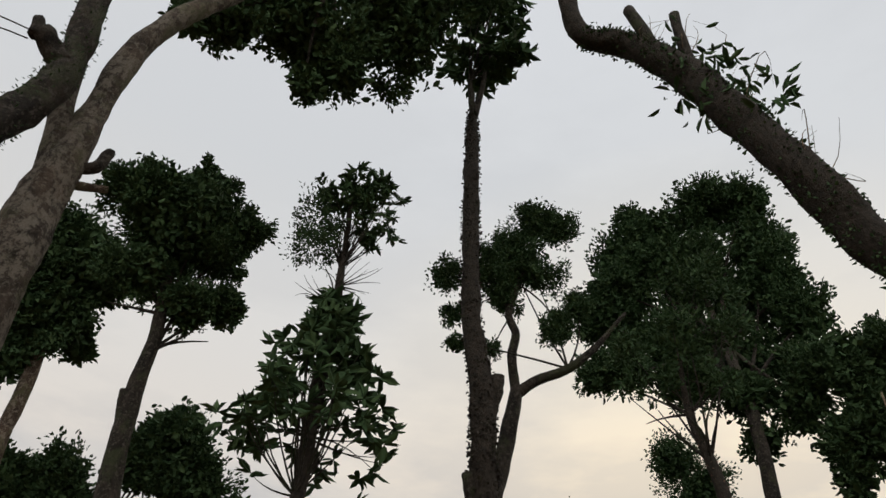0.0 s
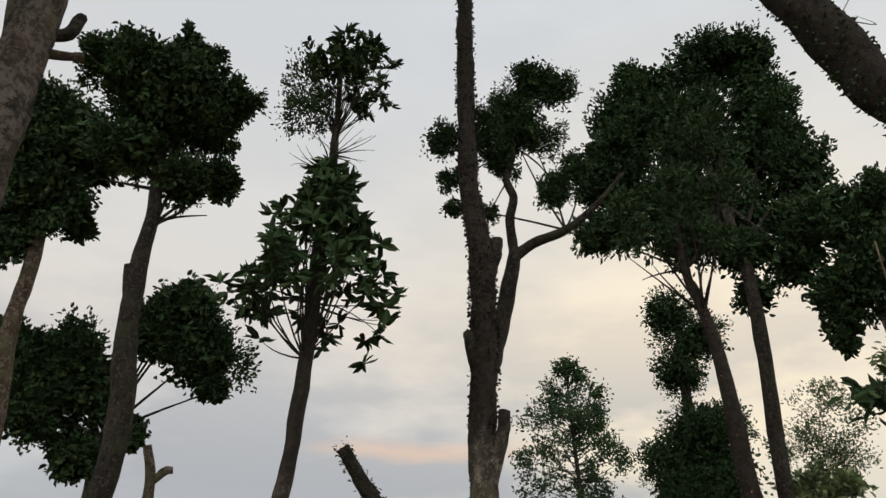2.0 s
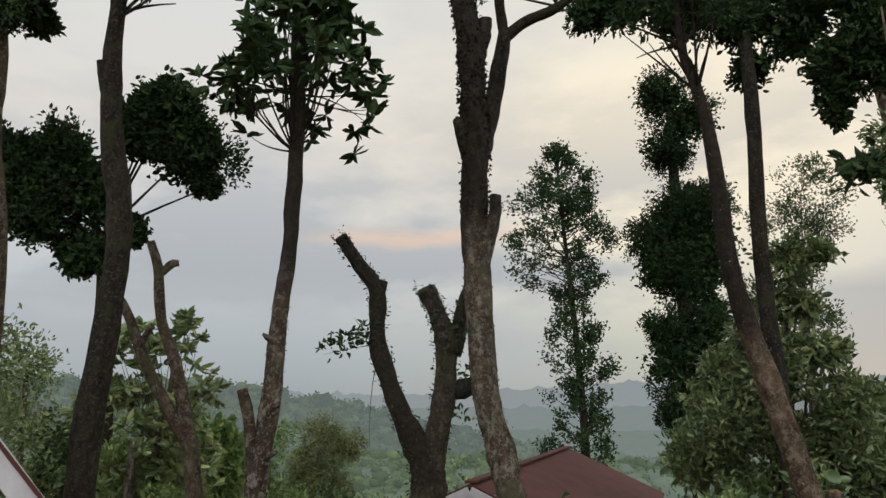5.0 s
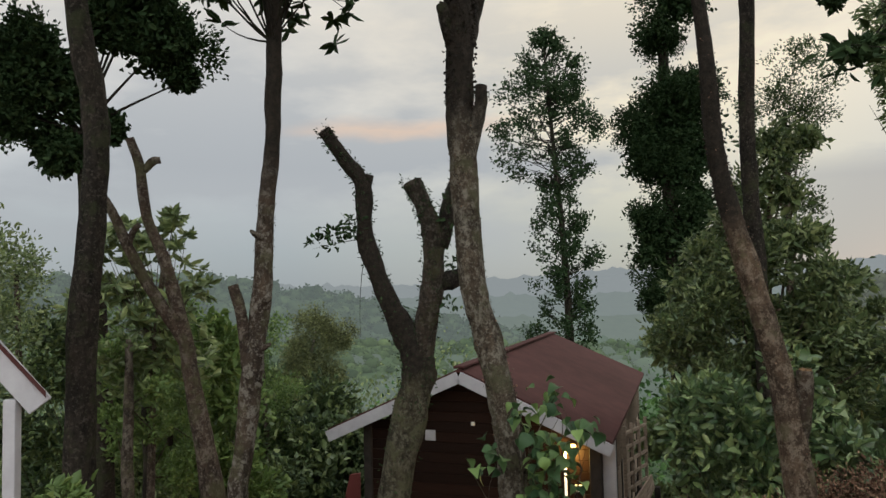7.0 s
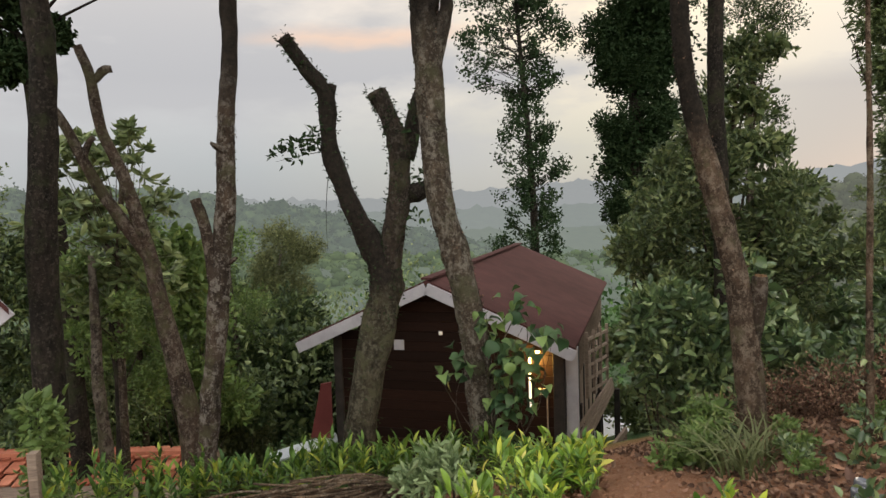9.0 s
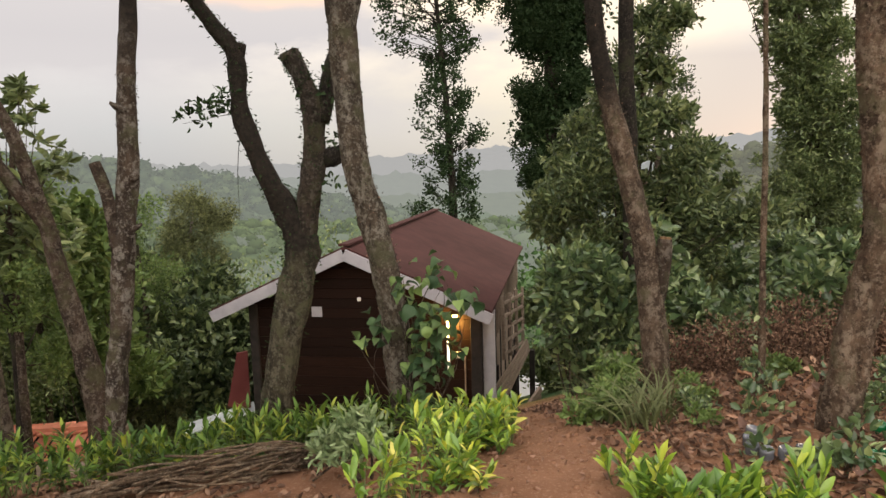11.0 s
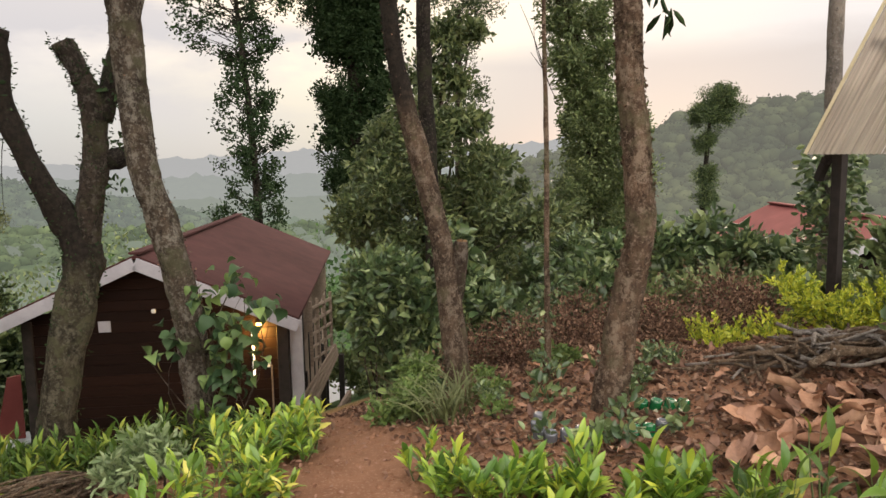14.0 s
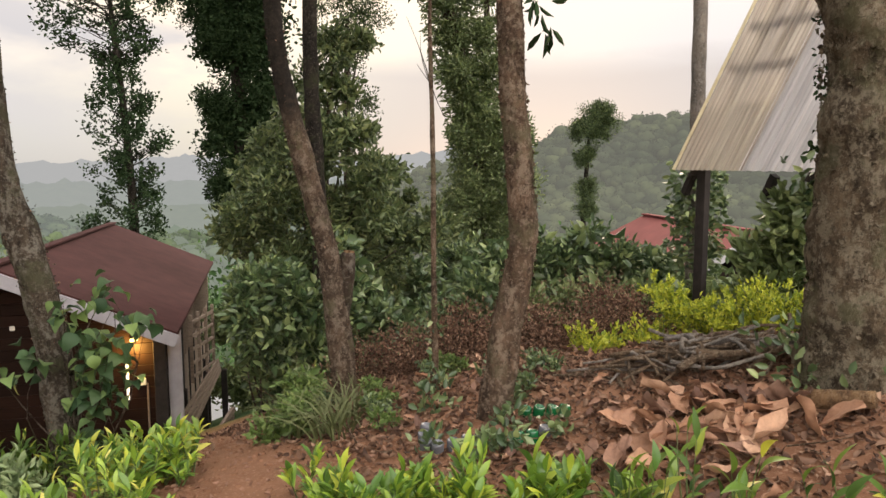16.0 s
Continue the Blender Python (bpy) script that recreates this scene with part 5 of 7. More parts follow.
flakes(T13[:8], 1500, 0.022, M["bark_tan_shaded"], t, 86)
fuzz("moss", T13, 400, 0.014, M["leaf_dead"], t, 72, 0.004, 0.8)
CR13 = [(1.70, 5.18, 4.64, 0.14), (1.91, 5.11, 4.60, 0.15), (2.16, 5.01, 4.94, 0.2), (2.30, 4.95, 4.52, 0.15), (2.42, 4.89, 5.04, 0.25), (2.06, 5.05, 5.20, 0.22), (1.68, 5.19, 4.98, 0.18), (2.31, 4.94, 5.55, 0.3)]
FAN13 = [(1.66, 5.19, 4.48), (1.79, 5.15, 4.68), (1.85, 5.13, 4.37), (1.98, 5.08, 4.59), (2.13, 5.02, 4.84), (2.25, 4.97, 4.59), (2.32, 4.94, 4.36), (1.75, 5.16, 4.25), (2.44, 4.88, 4.59), (1.59, 5.22, 4.65)]
foliage("crown", CR13, 1500, 0.085, M["leaf_dark"], t, 16, 0.4, 20, 0.24)
twigs("branchwork", [T13[-3][:3], T13[-2][:3]], FAN13 + [q[:3] for q in CR13], M["bark_dark"], t, 0.014, 0.16)

# big dark tree with many lobes
t = tree("large dark tree with a dense many-lobed crown", (3.72, 7.17, -1.2))
tube("trunk", [(3.75, 7.15, -1.60, 0.13), (3.69, 7.17, 1.26, 0.092), (3.65, 7.19, 2.27, 0.084), (3.64, 7.20, 3.16, 0.083), (3.69, 7.18, 4.40, 0.08), (3.75, 7.30, 5.60, 0.075), (3.80, 7.70, 6.80, 0.06), (3.80, 8.00, 8.00, 0.04)], M["bark_dark"], t, sides=12)
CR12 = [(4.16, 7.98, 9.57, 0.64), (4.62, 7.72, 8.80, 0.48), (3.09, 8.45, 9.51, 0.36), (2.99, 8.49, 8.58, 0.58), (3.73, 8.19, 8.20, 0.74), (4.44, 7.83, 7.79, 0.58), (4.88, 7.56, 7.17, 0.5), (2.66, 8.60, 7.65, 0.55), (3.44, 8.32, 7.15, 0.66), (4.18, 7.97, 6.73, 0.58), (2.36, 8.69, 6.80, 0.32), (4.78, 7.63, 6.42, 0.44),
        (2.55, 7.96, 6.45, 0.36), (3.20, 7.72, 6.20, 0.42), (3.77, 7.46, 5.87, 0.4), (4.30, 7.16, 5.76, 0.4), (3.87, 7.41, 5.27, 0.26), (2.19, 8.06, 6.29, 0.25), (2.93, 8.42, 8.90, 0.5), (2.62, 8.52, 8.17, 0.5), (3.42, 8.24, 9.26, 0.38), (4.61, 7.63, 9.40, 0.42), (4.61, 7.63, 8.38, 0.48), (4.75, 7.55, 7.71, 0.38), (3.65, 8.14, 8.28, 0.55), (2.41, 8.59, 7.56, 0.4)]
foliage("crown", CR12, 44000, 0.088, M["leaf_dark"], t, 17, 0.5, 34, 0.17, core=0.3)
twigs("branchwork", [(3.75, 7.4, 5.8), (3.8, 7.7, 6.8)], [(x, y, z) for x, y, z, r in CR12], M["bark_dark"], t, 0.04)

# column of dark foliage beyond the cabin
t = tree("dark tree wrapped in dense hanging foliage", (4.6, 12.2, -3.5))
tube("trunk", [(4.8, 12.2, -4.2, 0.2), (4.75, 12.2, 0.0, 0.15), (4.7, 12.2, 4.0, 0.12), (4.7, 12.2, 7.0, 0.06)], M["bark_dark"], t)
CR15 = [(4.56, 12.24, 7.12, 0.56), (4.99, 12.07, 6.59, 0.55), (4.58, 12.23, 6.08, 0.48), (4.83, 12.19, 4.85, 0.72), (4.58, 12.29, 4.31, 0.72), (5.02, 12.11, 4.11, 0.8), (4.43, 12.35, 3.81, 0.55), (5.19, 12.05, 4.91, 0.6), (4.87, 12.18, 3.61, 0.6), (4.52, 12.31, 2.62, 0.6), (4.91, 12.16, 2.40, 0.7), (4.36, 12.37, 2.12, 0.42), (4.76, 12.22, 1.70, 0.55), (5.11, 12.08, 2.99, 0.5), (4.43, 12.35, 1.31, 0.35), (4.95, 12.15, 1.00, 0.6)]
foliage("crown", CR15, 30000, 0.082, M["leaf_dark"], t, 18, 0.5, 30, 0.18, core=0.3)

t = tree("slender tree with light open foliage", (7.4, 13.1, -3.5))
tube("trunk", [(7.3, 13.1, -4.5, 0.12), (7.35, 13.1, 1.5, 0.08), (7.4, 13.1, 4.8, 0.04)], M["bark_brown"], t)
CR15B = [(7.54, 13.04, 5.59, 0.62), (7.48, 13.07, 4.23, 0.66), (7.20, 13.18, 4.93, 0.55), (7.48, 13.07, 3.35, 0.6), (7.8, 12.9, 4.9, 0.5), (7.1, 13.2, 2.6, 0.55)]
foliage("crown", CR15B, 4600, 0.088, M["leaf_deep"], t, 19, 0.45, 30, 0.2)
twigs("branchwork", [(7.37, 13.1, 2.5)], [(x, y, z) for x, y, z, r in CR15B], M["bark_brown"], t, 0.03)

t = tree("dark tree with overhanging boughs", (5.72, 6.29, -0.4))
tube("trunk", [(5.80, 6.22, -0.8, 0.1), (5.88, 6.14, 1.0, 0.095), (5.82, 6.20, 2.5, 0.085), (5.74, 6.27, 4.4, 0.07), (5.3, 6.5, 5.3, 0.05)], M["bark_dark"], t)
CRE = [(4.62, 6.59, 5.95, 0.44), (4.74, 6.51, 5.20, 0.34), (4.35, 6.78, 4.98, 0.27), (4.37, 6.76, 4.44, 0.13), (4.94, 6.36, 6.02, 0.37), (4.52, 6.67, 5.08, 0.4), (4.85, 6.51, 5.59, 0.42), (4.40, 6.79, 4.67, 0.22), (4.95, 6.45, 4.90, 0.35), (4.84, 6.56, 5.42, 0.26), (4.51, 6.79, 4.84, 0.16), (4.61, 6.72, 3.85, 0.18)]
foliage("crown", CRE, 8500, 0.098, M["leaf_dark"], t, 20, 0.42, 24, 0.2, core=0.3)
twigs("branchwork", [(5.66, 6.33, 4.4), (5.35, 6.48, 5.2)], [(x, y, z) for x, y, z, r in CRE], M["bark_dark"], t, 0.03)

# leafy young trees beyond the path
t = tree("bushy young tree with mid-green pointed leaves", (3.9, 7.6, -1.2))
CR16 = [(3.94, 7.61, 1.81, 0.46), (3.50, 7.82, 1.38, 0.45), (4.43, 7.33, 1.47, 0.42), (3.09, 7.99, 0.93, 0.34), (4.61, 7.22, 0.92, 0.44), (4.09, 7.53, 0.92, 0.48), (3.68, 7.74, 2.21, 0.25), (4.30, 7.41, 2.04, 0.24), (5.00, 6.95, 0.86, 0.34), (3.6, 7.7, 0.4, 0.45), (4.4, 7.3, 0.3, 0.45)]
tube("trunk", [(3.95, 7.6, -1.5, 0.05), (3.9, 7.6, 0.5, 0.04), (3.9, 7.65, 1.9, 0.02)], M["bark_brown"], t)
foliage("crown", CR16, 7500, 0.12, M["leaf_tree"], t, 31, 0.38, 26, 0.2, core=0.08)
twigs("branchwork", [(3.92, 7.6, 0.0)], [(x, y, z) for x, y, z, r in CR16], M["bark_brown"], t, 0.02)

# taller leafy tree behind it
t = tree("mid-green leafy tree with open pointed boughs", (4.3, 8.25, -1.6))
CR16B = [(4.44, 8.14, 3.23, 0.32), (4.75, 7.96, 3.25, 0.20), (4.30, 8.21, 2.73, 0.34), (4.59, 8.05, 2.58, 0.23), (4.35, 8.18, 2.16, 0.37), (4.68, 8.00, 2.04, 0.24), (4.80, 7.93, 2.11, 0.16), (4.83, 7.91, 1.67, 0.25), (5.14, 7.72, 1.56, 0.19), (4.08, 8.32, 1.58, 0.45), (3.68, 8.50, 1.88, 0.30), (3.40, 8.61, 1.45, 0.31), (3.20, 8.69, 1.12, 0.19), (3.73, 8.47, 1.14, 0.41), (4.34, 8.19, 1.13, 0.45), (4.79, 7.93, 1.12, 0.37), (5.11, 7.74, 0.97, 0.31), (5.29, 7.61, 0.74, 0.22), (3.24, 8.67, 0.71, 0.26), (3.79, 8.45, 0.62, 0.38), (4.59, 8.05, 0.60, 0.45), (5.29, 7.61, 1.26, 0.13)]
tube("trunk", [(4.3, 8.25, -1.8, 0.07), (4.3, 8.22, 1.0, 0.05), (4.38, 8.2, 2.4, 0.03), (4.44, 8.15, 3.2, 0.012)], M["bark_brown"], t)
foliage("crown", CR16B, 6000, 0.135, M["leaf_tree"], t, 36, 0.4, 26, 0.2, core=0.1)
twigs("branchwork", [(4.3, 8.22, 0.5)], [(x, y, z) for x, y, z, r in CR16B], M["bark_brown"], t, 0.018)

# tall slender tree down the slope
t = tree("tall slender tree with a layered open crown", (5.4, 23.4, -9))
tube("trunk", [(5.5, 23.4, -10, 0.17), (5.42, 23.45, -0.21, 0.135), (5.32, 23.47, 3.06, 0.106), (5.15, 23.50, 5.5, 0.085), (4.95, 23.57, 8.5, 0.05), (4.87, 23.56, 10.2, 0.02)], M["bark_dark"], t)
r17 = np.random.default_rng(17)
S17 = []
LEFT17 = ((0.0, 1.15), (0.6, 1.1), (1.4, 0.95), (2.0, 0.75), (2.8, 0.9), (3.8, 0.8), (4.4, 0.5), (4.8, 0.2), (5.2, 1.1), (5.7, 2.2), (6.1, 1.9), (6.9, 2.1), (7.5, 2.2), (8.1, 2.1), (8.6, 1.1), (9.2, 0.95), (9.7, 0.75), (10.4, 0.15))
RIGHT17 = ((0.0, 1.0), (0.6, 1.0), (1.4, 0.9), (2.0, 1.15), (2.8, 1.15), (3.8, 0.85), (4.4, 0.75), (4.8, 0.4), (5.2, 0.6), (5.7, 1.15), (6.1, 1.0), (6.9, 1.75), (7.5, 1.15), (8.1, 0.8), (8.6, 1.0), (9.2, 1.2), (9.7, 0.65), (10.4, 0.15))
for k in range(250):
    z = r17.uniform(5.2, 10.3) if k < 150 else r17.uniform(-0.9, 5.0)
    a17 = r17.uniform(0, 2 * math.pi)
    edge = LEFT17 if math.cos(a17) < 0 else RIGHT17
    reach = float(np.interp(z, [e[0] for e in edge], [e[1] for e in edge])) * (0.25 + 0.98 * math.sqrt(r17.uniform(0, 1)))
    cx, cy = 5.42 - 0.05 * max(z, 0), 23.47
    tip = (cx + reach * math.cos(a17), cy + reach * math.sin(a17), z + r17.normal() * 0.08)
    S17.append(((cx, cy, z - 0.25 - 0.25 * reach), tip))
sprays("crown", S17, 62, 0.125, M["leaf_dark"], t, 32, 0.55, 0.8, 0.0, 1.0, 0.13)
twigs("branchwork", [q[0] for q in S17], [q[1] for q in S17], M["bark_dark"], t, 0.022)

# thin pole tree
t = tree("thin bare pole-like sapling with a few twigs", (3.04, 4.06, -0.03))
POLE = [(3.10, 4.14, -0.17, 0.026), (3.10, 4.14, 0.35, 0.024), (3.09, 4.14, 0.99, 0.021), (3.09, 4.14, 1.61, 0.019), (3.08, 4.15, 2.21, 0.016), (3.07, 4.15, 2.79, 0.013), (3.07, 4.14, 3.40, 0.01), (3.06, 4.13, 4.10, 0.006)]
tube("trunk", POLE, M["bark_scaly"], t, sides=9, rough=0.18)
twigs("twigwork", [POLE[4][:3]], [(3.00, 4.21, 2.35), (3.02, 4.19, 2.56), (3.17, 4.08, 1.95), (2.94, 4.25, 2.68)], M["bark_brown"], t, 0.005)
fuzz("climber", POLE[:3], 60, 0.06, M["leaf_coffee"], t, 38, 0.05, 0.5)

# pair of vine-hung trunks
t = tree("pair of trunks hung with vines and leaves", (9.1, 10.75, -2))
tube("trunk", [(9.1, 10.78, -2.5, 0.2), (9.08, 10.79, -0.65, 0.172), (9.03, 10.83, 0.50, 0.165), (9.07, 10.79, 2.19, 0.16), (8.81, 11.01, 3.62, 0.155), (8.55, 11.21, 4.91, 0.15), (8.37, 11.34, 6.18, 0.14), (8.2, 11.5, 8.0, 0.1)], M["bark_brown"], t)
tube("limb", [(9.12, 10.75, 1.0, 0.07), (9.15, 10.72, 2.74, 0.065), (9.16, 10.72, 4.91, 0.06), (9.19, 10.69, 7.0, 0.05)], M["bark_brown"], t)
foliage("vines", [(8.94, 10.64, 1.96, 0.42), (8.77, 10.78, 2.95, 0.35), (8.95, 10.64, 0.86, 0.55), (8.51, 10.98, 4.23, 0.3), (9.04, 10.56, 4.23, 0.28), (9.36, 10.27, 1.30, 0.5), (8.6, 10.9, 0.0, 0.6), (9.4, 10.3, 0.0, 0.5), (8.7, 10.7, 2.4, 0.45), (9.2, 10.4, 2.6, 0.4), (8.6, 10.8, 3.5, 0.4), (9.1, 10.5, 3.5, 0.35), (8.3, 11.0, 5.0, 0.35), (8.9, 10.8, 5.2, 0.35), (8.5, 10.9, 1.2, 0.5), (9.5, 10.2, 2.0, 0.4)], 34000, 0.095, M["leaf_mid"], t, 33, 0.36, 24, 0.2)
fuzz("climber", [(9.07, 10.79, -1.0, 0.17), (9.05, 10.8, 1.5, 0.17), (8.95, 10.9, 2.8, 0.16), (8.62, 11.15, 4.5, 0.15), (8.37, 11.34, 6.2, 0.14)], 9000, 0.13, M["leaf_mid"], t, 37, 0.42, 0.3)
fuzz("climber", [(9.12, 10.75, 1.0, 0.07), (9.16, 10.72, 4.9, 0.06), (9.19, 10.69, 7.0, 0.05)], 2600, 0.12, M["leaf_mid"], t, 39, 0.2, 0.3)

# near trunk at the bank
t = tree("sturdy mossy trunk rising from dry leaf litter", (2.88, 3.19, -0.1))
T20 = [(2.86, 3.21, -0.40, 0.135), (2.87, 3.20, -0.10, 0.112), (2.89, 3.19, 0.28, 0.1), (2.94, 3.15, 0.71, 0.09), (2.99, 3.09, 1.16, 0.086), (2.98, 3.11, 1.60, 0.081), (2.94, 3.14, 2.10, 0.077), (2.92, 3.15, 2.58, 0.075), (2.89, 3.18, 3.21, 0.071), (3.20, 2.75, 4.20, 0.06), (3.90, 2.00, 5.40, 0.045)]
tube("trunk", T20, M["bark_scaly"], t, sides=20, per=8, rough=0.12)
flakes(T20[:9], 2200, 0.026, M["bark_scaly"], t, 84)
fuzz("moss", T20[:8], 260, 0.02, M["leaf_dead"], t, 73, 0.008)
foliage("bough_foliage", [(2.80, 4.19, 3.02, 0.12), (2.88, 4.15, 2.9, 0.11), (2.95, 4.1, 3.1, 0.1)], 60, 0.13, M["leaf_dark"], t, 82, 0.32, 8, 0.4, 0.2, -0.2)
twigs("branchwork", [(2.93, 3.16, 2.6)], [(2.80, 4.19, 3.05), (2.9, 4.1, 3.1)], M["bark_dark"], t, 0.012)
foliage("hanging_foliage", [(3.05, 3.05, 2.55, 0.05), (3.1, 3.02, 2.4, 0.04)], 16, 0.13, M["leaf_dark"], t, 74, 0.25, 6, 0.4, 0.3, -1.5)
foliage("crown", [(4.4, 1.5, 6.2, 0.7), (4.0, 1.4, 6.6, 0.6)], 4531, 0.088, M["leaf_dark"], t, 75, 0.45)

# thick old trunk that leans right over the clearing
t = tree("thick old trunk with scaly bark and creepers, leaning overhead", (4.2, 1.65, 0.1))
T21 = [(4.22, 1.63, -0.2, 0.46), (4.21, 1.65, 0.16, 0.39), (4.20, 1.66, 0.42, 0.335), (4.20, 1.67, 0.67, 0.296), (4.19, 1.68, 1.29, 0.26), (4.19, 1.69, 1.90, 0.241), (4.15, 1.73, 2.48, 0.222), (3.75, 2.08, 3.2, 0.2), (3.1, 2.7, 3.85, 0.155), (2.68, 3.11, 4.46, 0.138), (2.45, 3.16, 5.04, 0.14),
       (2.15, 3.25, 5.78, 0.142), (1.82, 3.35, 6.50, 0.135), (1.45, 3.43, 6.95, 0.115), (1.10, 3.44, 7.04, 0.095), (0.96, 3.38, 7.30, 0.085), (0.90, 3.29, 7.97, 0.075), (0.85, 3.2, 9.0, 0.05)]
tube("trunk", T21, M["bark_scaly_moss_shaded"], t, sides=22, per=9, rough=0.13)
tube("limb_stub", [(1.68, 3.36, 6.6, 0.06), (1.56, 3.3, 6.95, 0.055), (1.46, 3.3, 7.3, 0.05)], M["bark_dark"], t)
tube("limb_stub", [(1.9, 3.3, 6.3, 0.05), (1.84, 3.25, 6.8, 0.045), (1.82, 3.22, 7.15, 0.045)], M["bark_dark"], t)
flakes(T21[:7], 3000, 0.035, M["bark_scaly_moss_shaded"], t, 87)
fuzz("creeper", T21[8:15], 2600, 0.034, M["leaf_dark"], t, 76, 0.012, 0.6)
c_rng = np.random.default_rng(92)
c_at = [(2.9, 2.95, 4.3), (2.45, 3.16, 5.2), (2.15, 3.25, 5.9), (1.85, 3.3, 6.6), (1.6, 3.35, 6.9)]
twigs("vine_tangle", c_at, [(x + c_rng.uniform(0.0, 0.3), y + c_rng.normal() * 0.1, z + c_rng.uniform(0.1, 0.5)) for x, y, z in c_at * 7], M["twig"], t, 0.006, 0.6, 9)
foliage("fern", [(1.95, 3.25, 6.65, 0.2), (2.15, 3.2, 6.3, 0.2), (2.35, 3.15, 5.9, 0.15), (1.75, 3.4, 6.2, 0.08), (1.9, 3.3, 5.95, 0.1), (2.7, 3.1, 4.2, 0.08)], 210, 0.13, M["leaf_dark"], t, 77, 0.32, 14, 0.3, 0.2, -0.3)
foliage("ivy", [(4.19 - 0.09 + c_rng.normal() * 0.01, 1.69 + 0.222, 0.95 + 0.1 * k + c_rng.normal() * 0.03, c_rng.uniform(0.015, 0.035)) for k in range(17)], 90, 0.042, M["leaf_dark"], t, 83, 0.6, 6, 0.4, 0.3, -0.2)
foliage("ivy", [(4.0, 1.85, 0.5, 0.22), (3.95, 1.7, 0.3, 0.2), (4.05, 1.95, 1.6, 0.1)], 170, 0.075, M["leaf_coffee"], t, 78, 0.5, 12, 0.3)
foliage("crown", [(0.8, 3.2, 9.6, 0.8), (0.4, 3.0, 10.2, 0.8)], 5437, 0.088, M["leaf_dark"], t, 79, 0.45)

# small topiary-like tree far to the right
t = tree("small round-headed tree on the hillside", (21, 18.6, -3))
tube("trunk", [(20.9, 18.8, -4.5, 0.14), (21.0, 18.7, 0.5, 0.10), (21.1, 18.6, 3.2, 0.05)], M["bark_dark"], t)
foliage("crown", [(21.24, 18.41, 3.35, 0.85), (21.4, 18.2, 3.8, 0.5), (21.0, 18.7, 3.3, 0.65), (20.97, 18.71, 2.25, 0.5), (21.02, 18.66, 0.9, 0.52), (21.03, 18.65, 0.05, 0.45)], 16000, 0.085, M["leaf_deep"], t, 34, 0.5, 30, 0.2, core=0.15)

# smooth grey trunk hung with pepper vine
t = tree("straight smooth grey trunk wrapped in a leafy vine", (6.81, 4.41, -0.3))
T23 = [(6.81, 4.41, -0.6, 0.12), (6.80, 4.42, 0.69, 0.10), (6.81, 4.42, 1.55, 0.09), (6.79, 4.45, 2.50, 0.075), (6.78, 4.45, 3.37, 0.071), (6.76, 4.49, 5.05, 0.06), (6.75, 4.5, 6.5, 0.05)]
tube("trunk", T23, M["bark_grey"], t, sides=14)
fuzz("vine", T23[:3], 1500, 0.09, M["leaf_coffee"], t, 80, 0.2, 0.6)
foliage("crown", [(6.7, 4.5, 7.0, 0.7)], 1631, 0.098, M["leaf_dark"], t, 81)

# feathery tree on the slope, and thin trunks in the valley edge
t = tree("feathery light green tree on the slope", (-2.8, 21.9, -9))
tube("trunk", [(-3.75, 21.8, -10, 0.12), (-3.72, 21.75, -6.2, 0.10), (-3.45, 21.78, -4.2, 0.09), (-3.78, 21.75, -2.9, 0.08), (-3.6, 21.8, -2.0, 0.07), (-3.1, 21.85, -0.6, 0.05), (-2.85, 21.9, 0.5, 0.03)], M["bark_grey"], t, sides=7)
foliage("crown", [(-2.7, 21.88, 0.35, 0.75), (-2.15, 21.94, -0.15, 0.62), (-3.24, 21.82, -0.25, 0.75), (-3.45, 21.8, -1.0, 0.7), (-2.6, 21.9, -0.9, 0.7), (-3.1, 21.9, -1.6, 0.6), (-3.6, 21.8, -1.8, 0.5)], 12000, 0.12, M["leaf_olive"], t, 35, 0.4, 34, 0.22)

t = tree("big-leaved young tree behind the lopped trunk", (-2.8, 8.0, -2))
tube("trunk", [(-2.9, 8.05, -3, 0.05), (-2.85, 8.05, 0.5, 0.04), (-2.75, 8.1, 2.0, 0.02)], M["bark_brown"], t)
sh, _ = crown_points([(-2.67, 8.13, 2.29, 0.28), (-2.94, 8.03, 2.17, 0.30), (-3.31, 7.89, 2.05, 0.24), (-2.47, 8.19, 1.72, 0.24), (-3.08, 7.98, 1.49, 0.32), (-3.38, 7.86, 1.62, 0.28), (-2.8, 8.0, 1.2, 0.35), (-3.1, 8.0, 0.7, 0.4), (-2.5, 8.1, 0.9, 0.3)], 230, np.random.default_rng(9), 14, 0.22, 0.4)
rosettes("whorled_foliage", sh, 0.15, M["leaf_mid"], t, 25, 9, 0.36)
twigs("branchwork", [(-2.8, 8.08, 1.0)], [tuple(p) for p in sh[::4]], M["bark_brown"], t, 0.01)

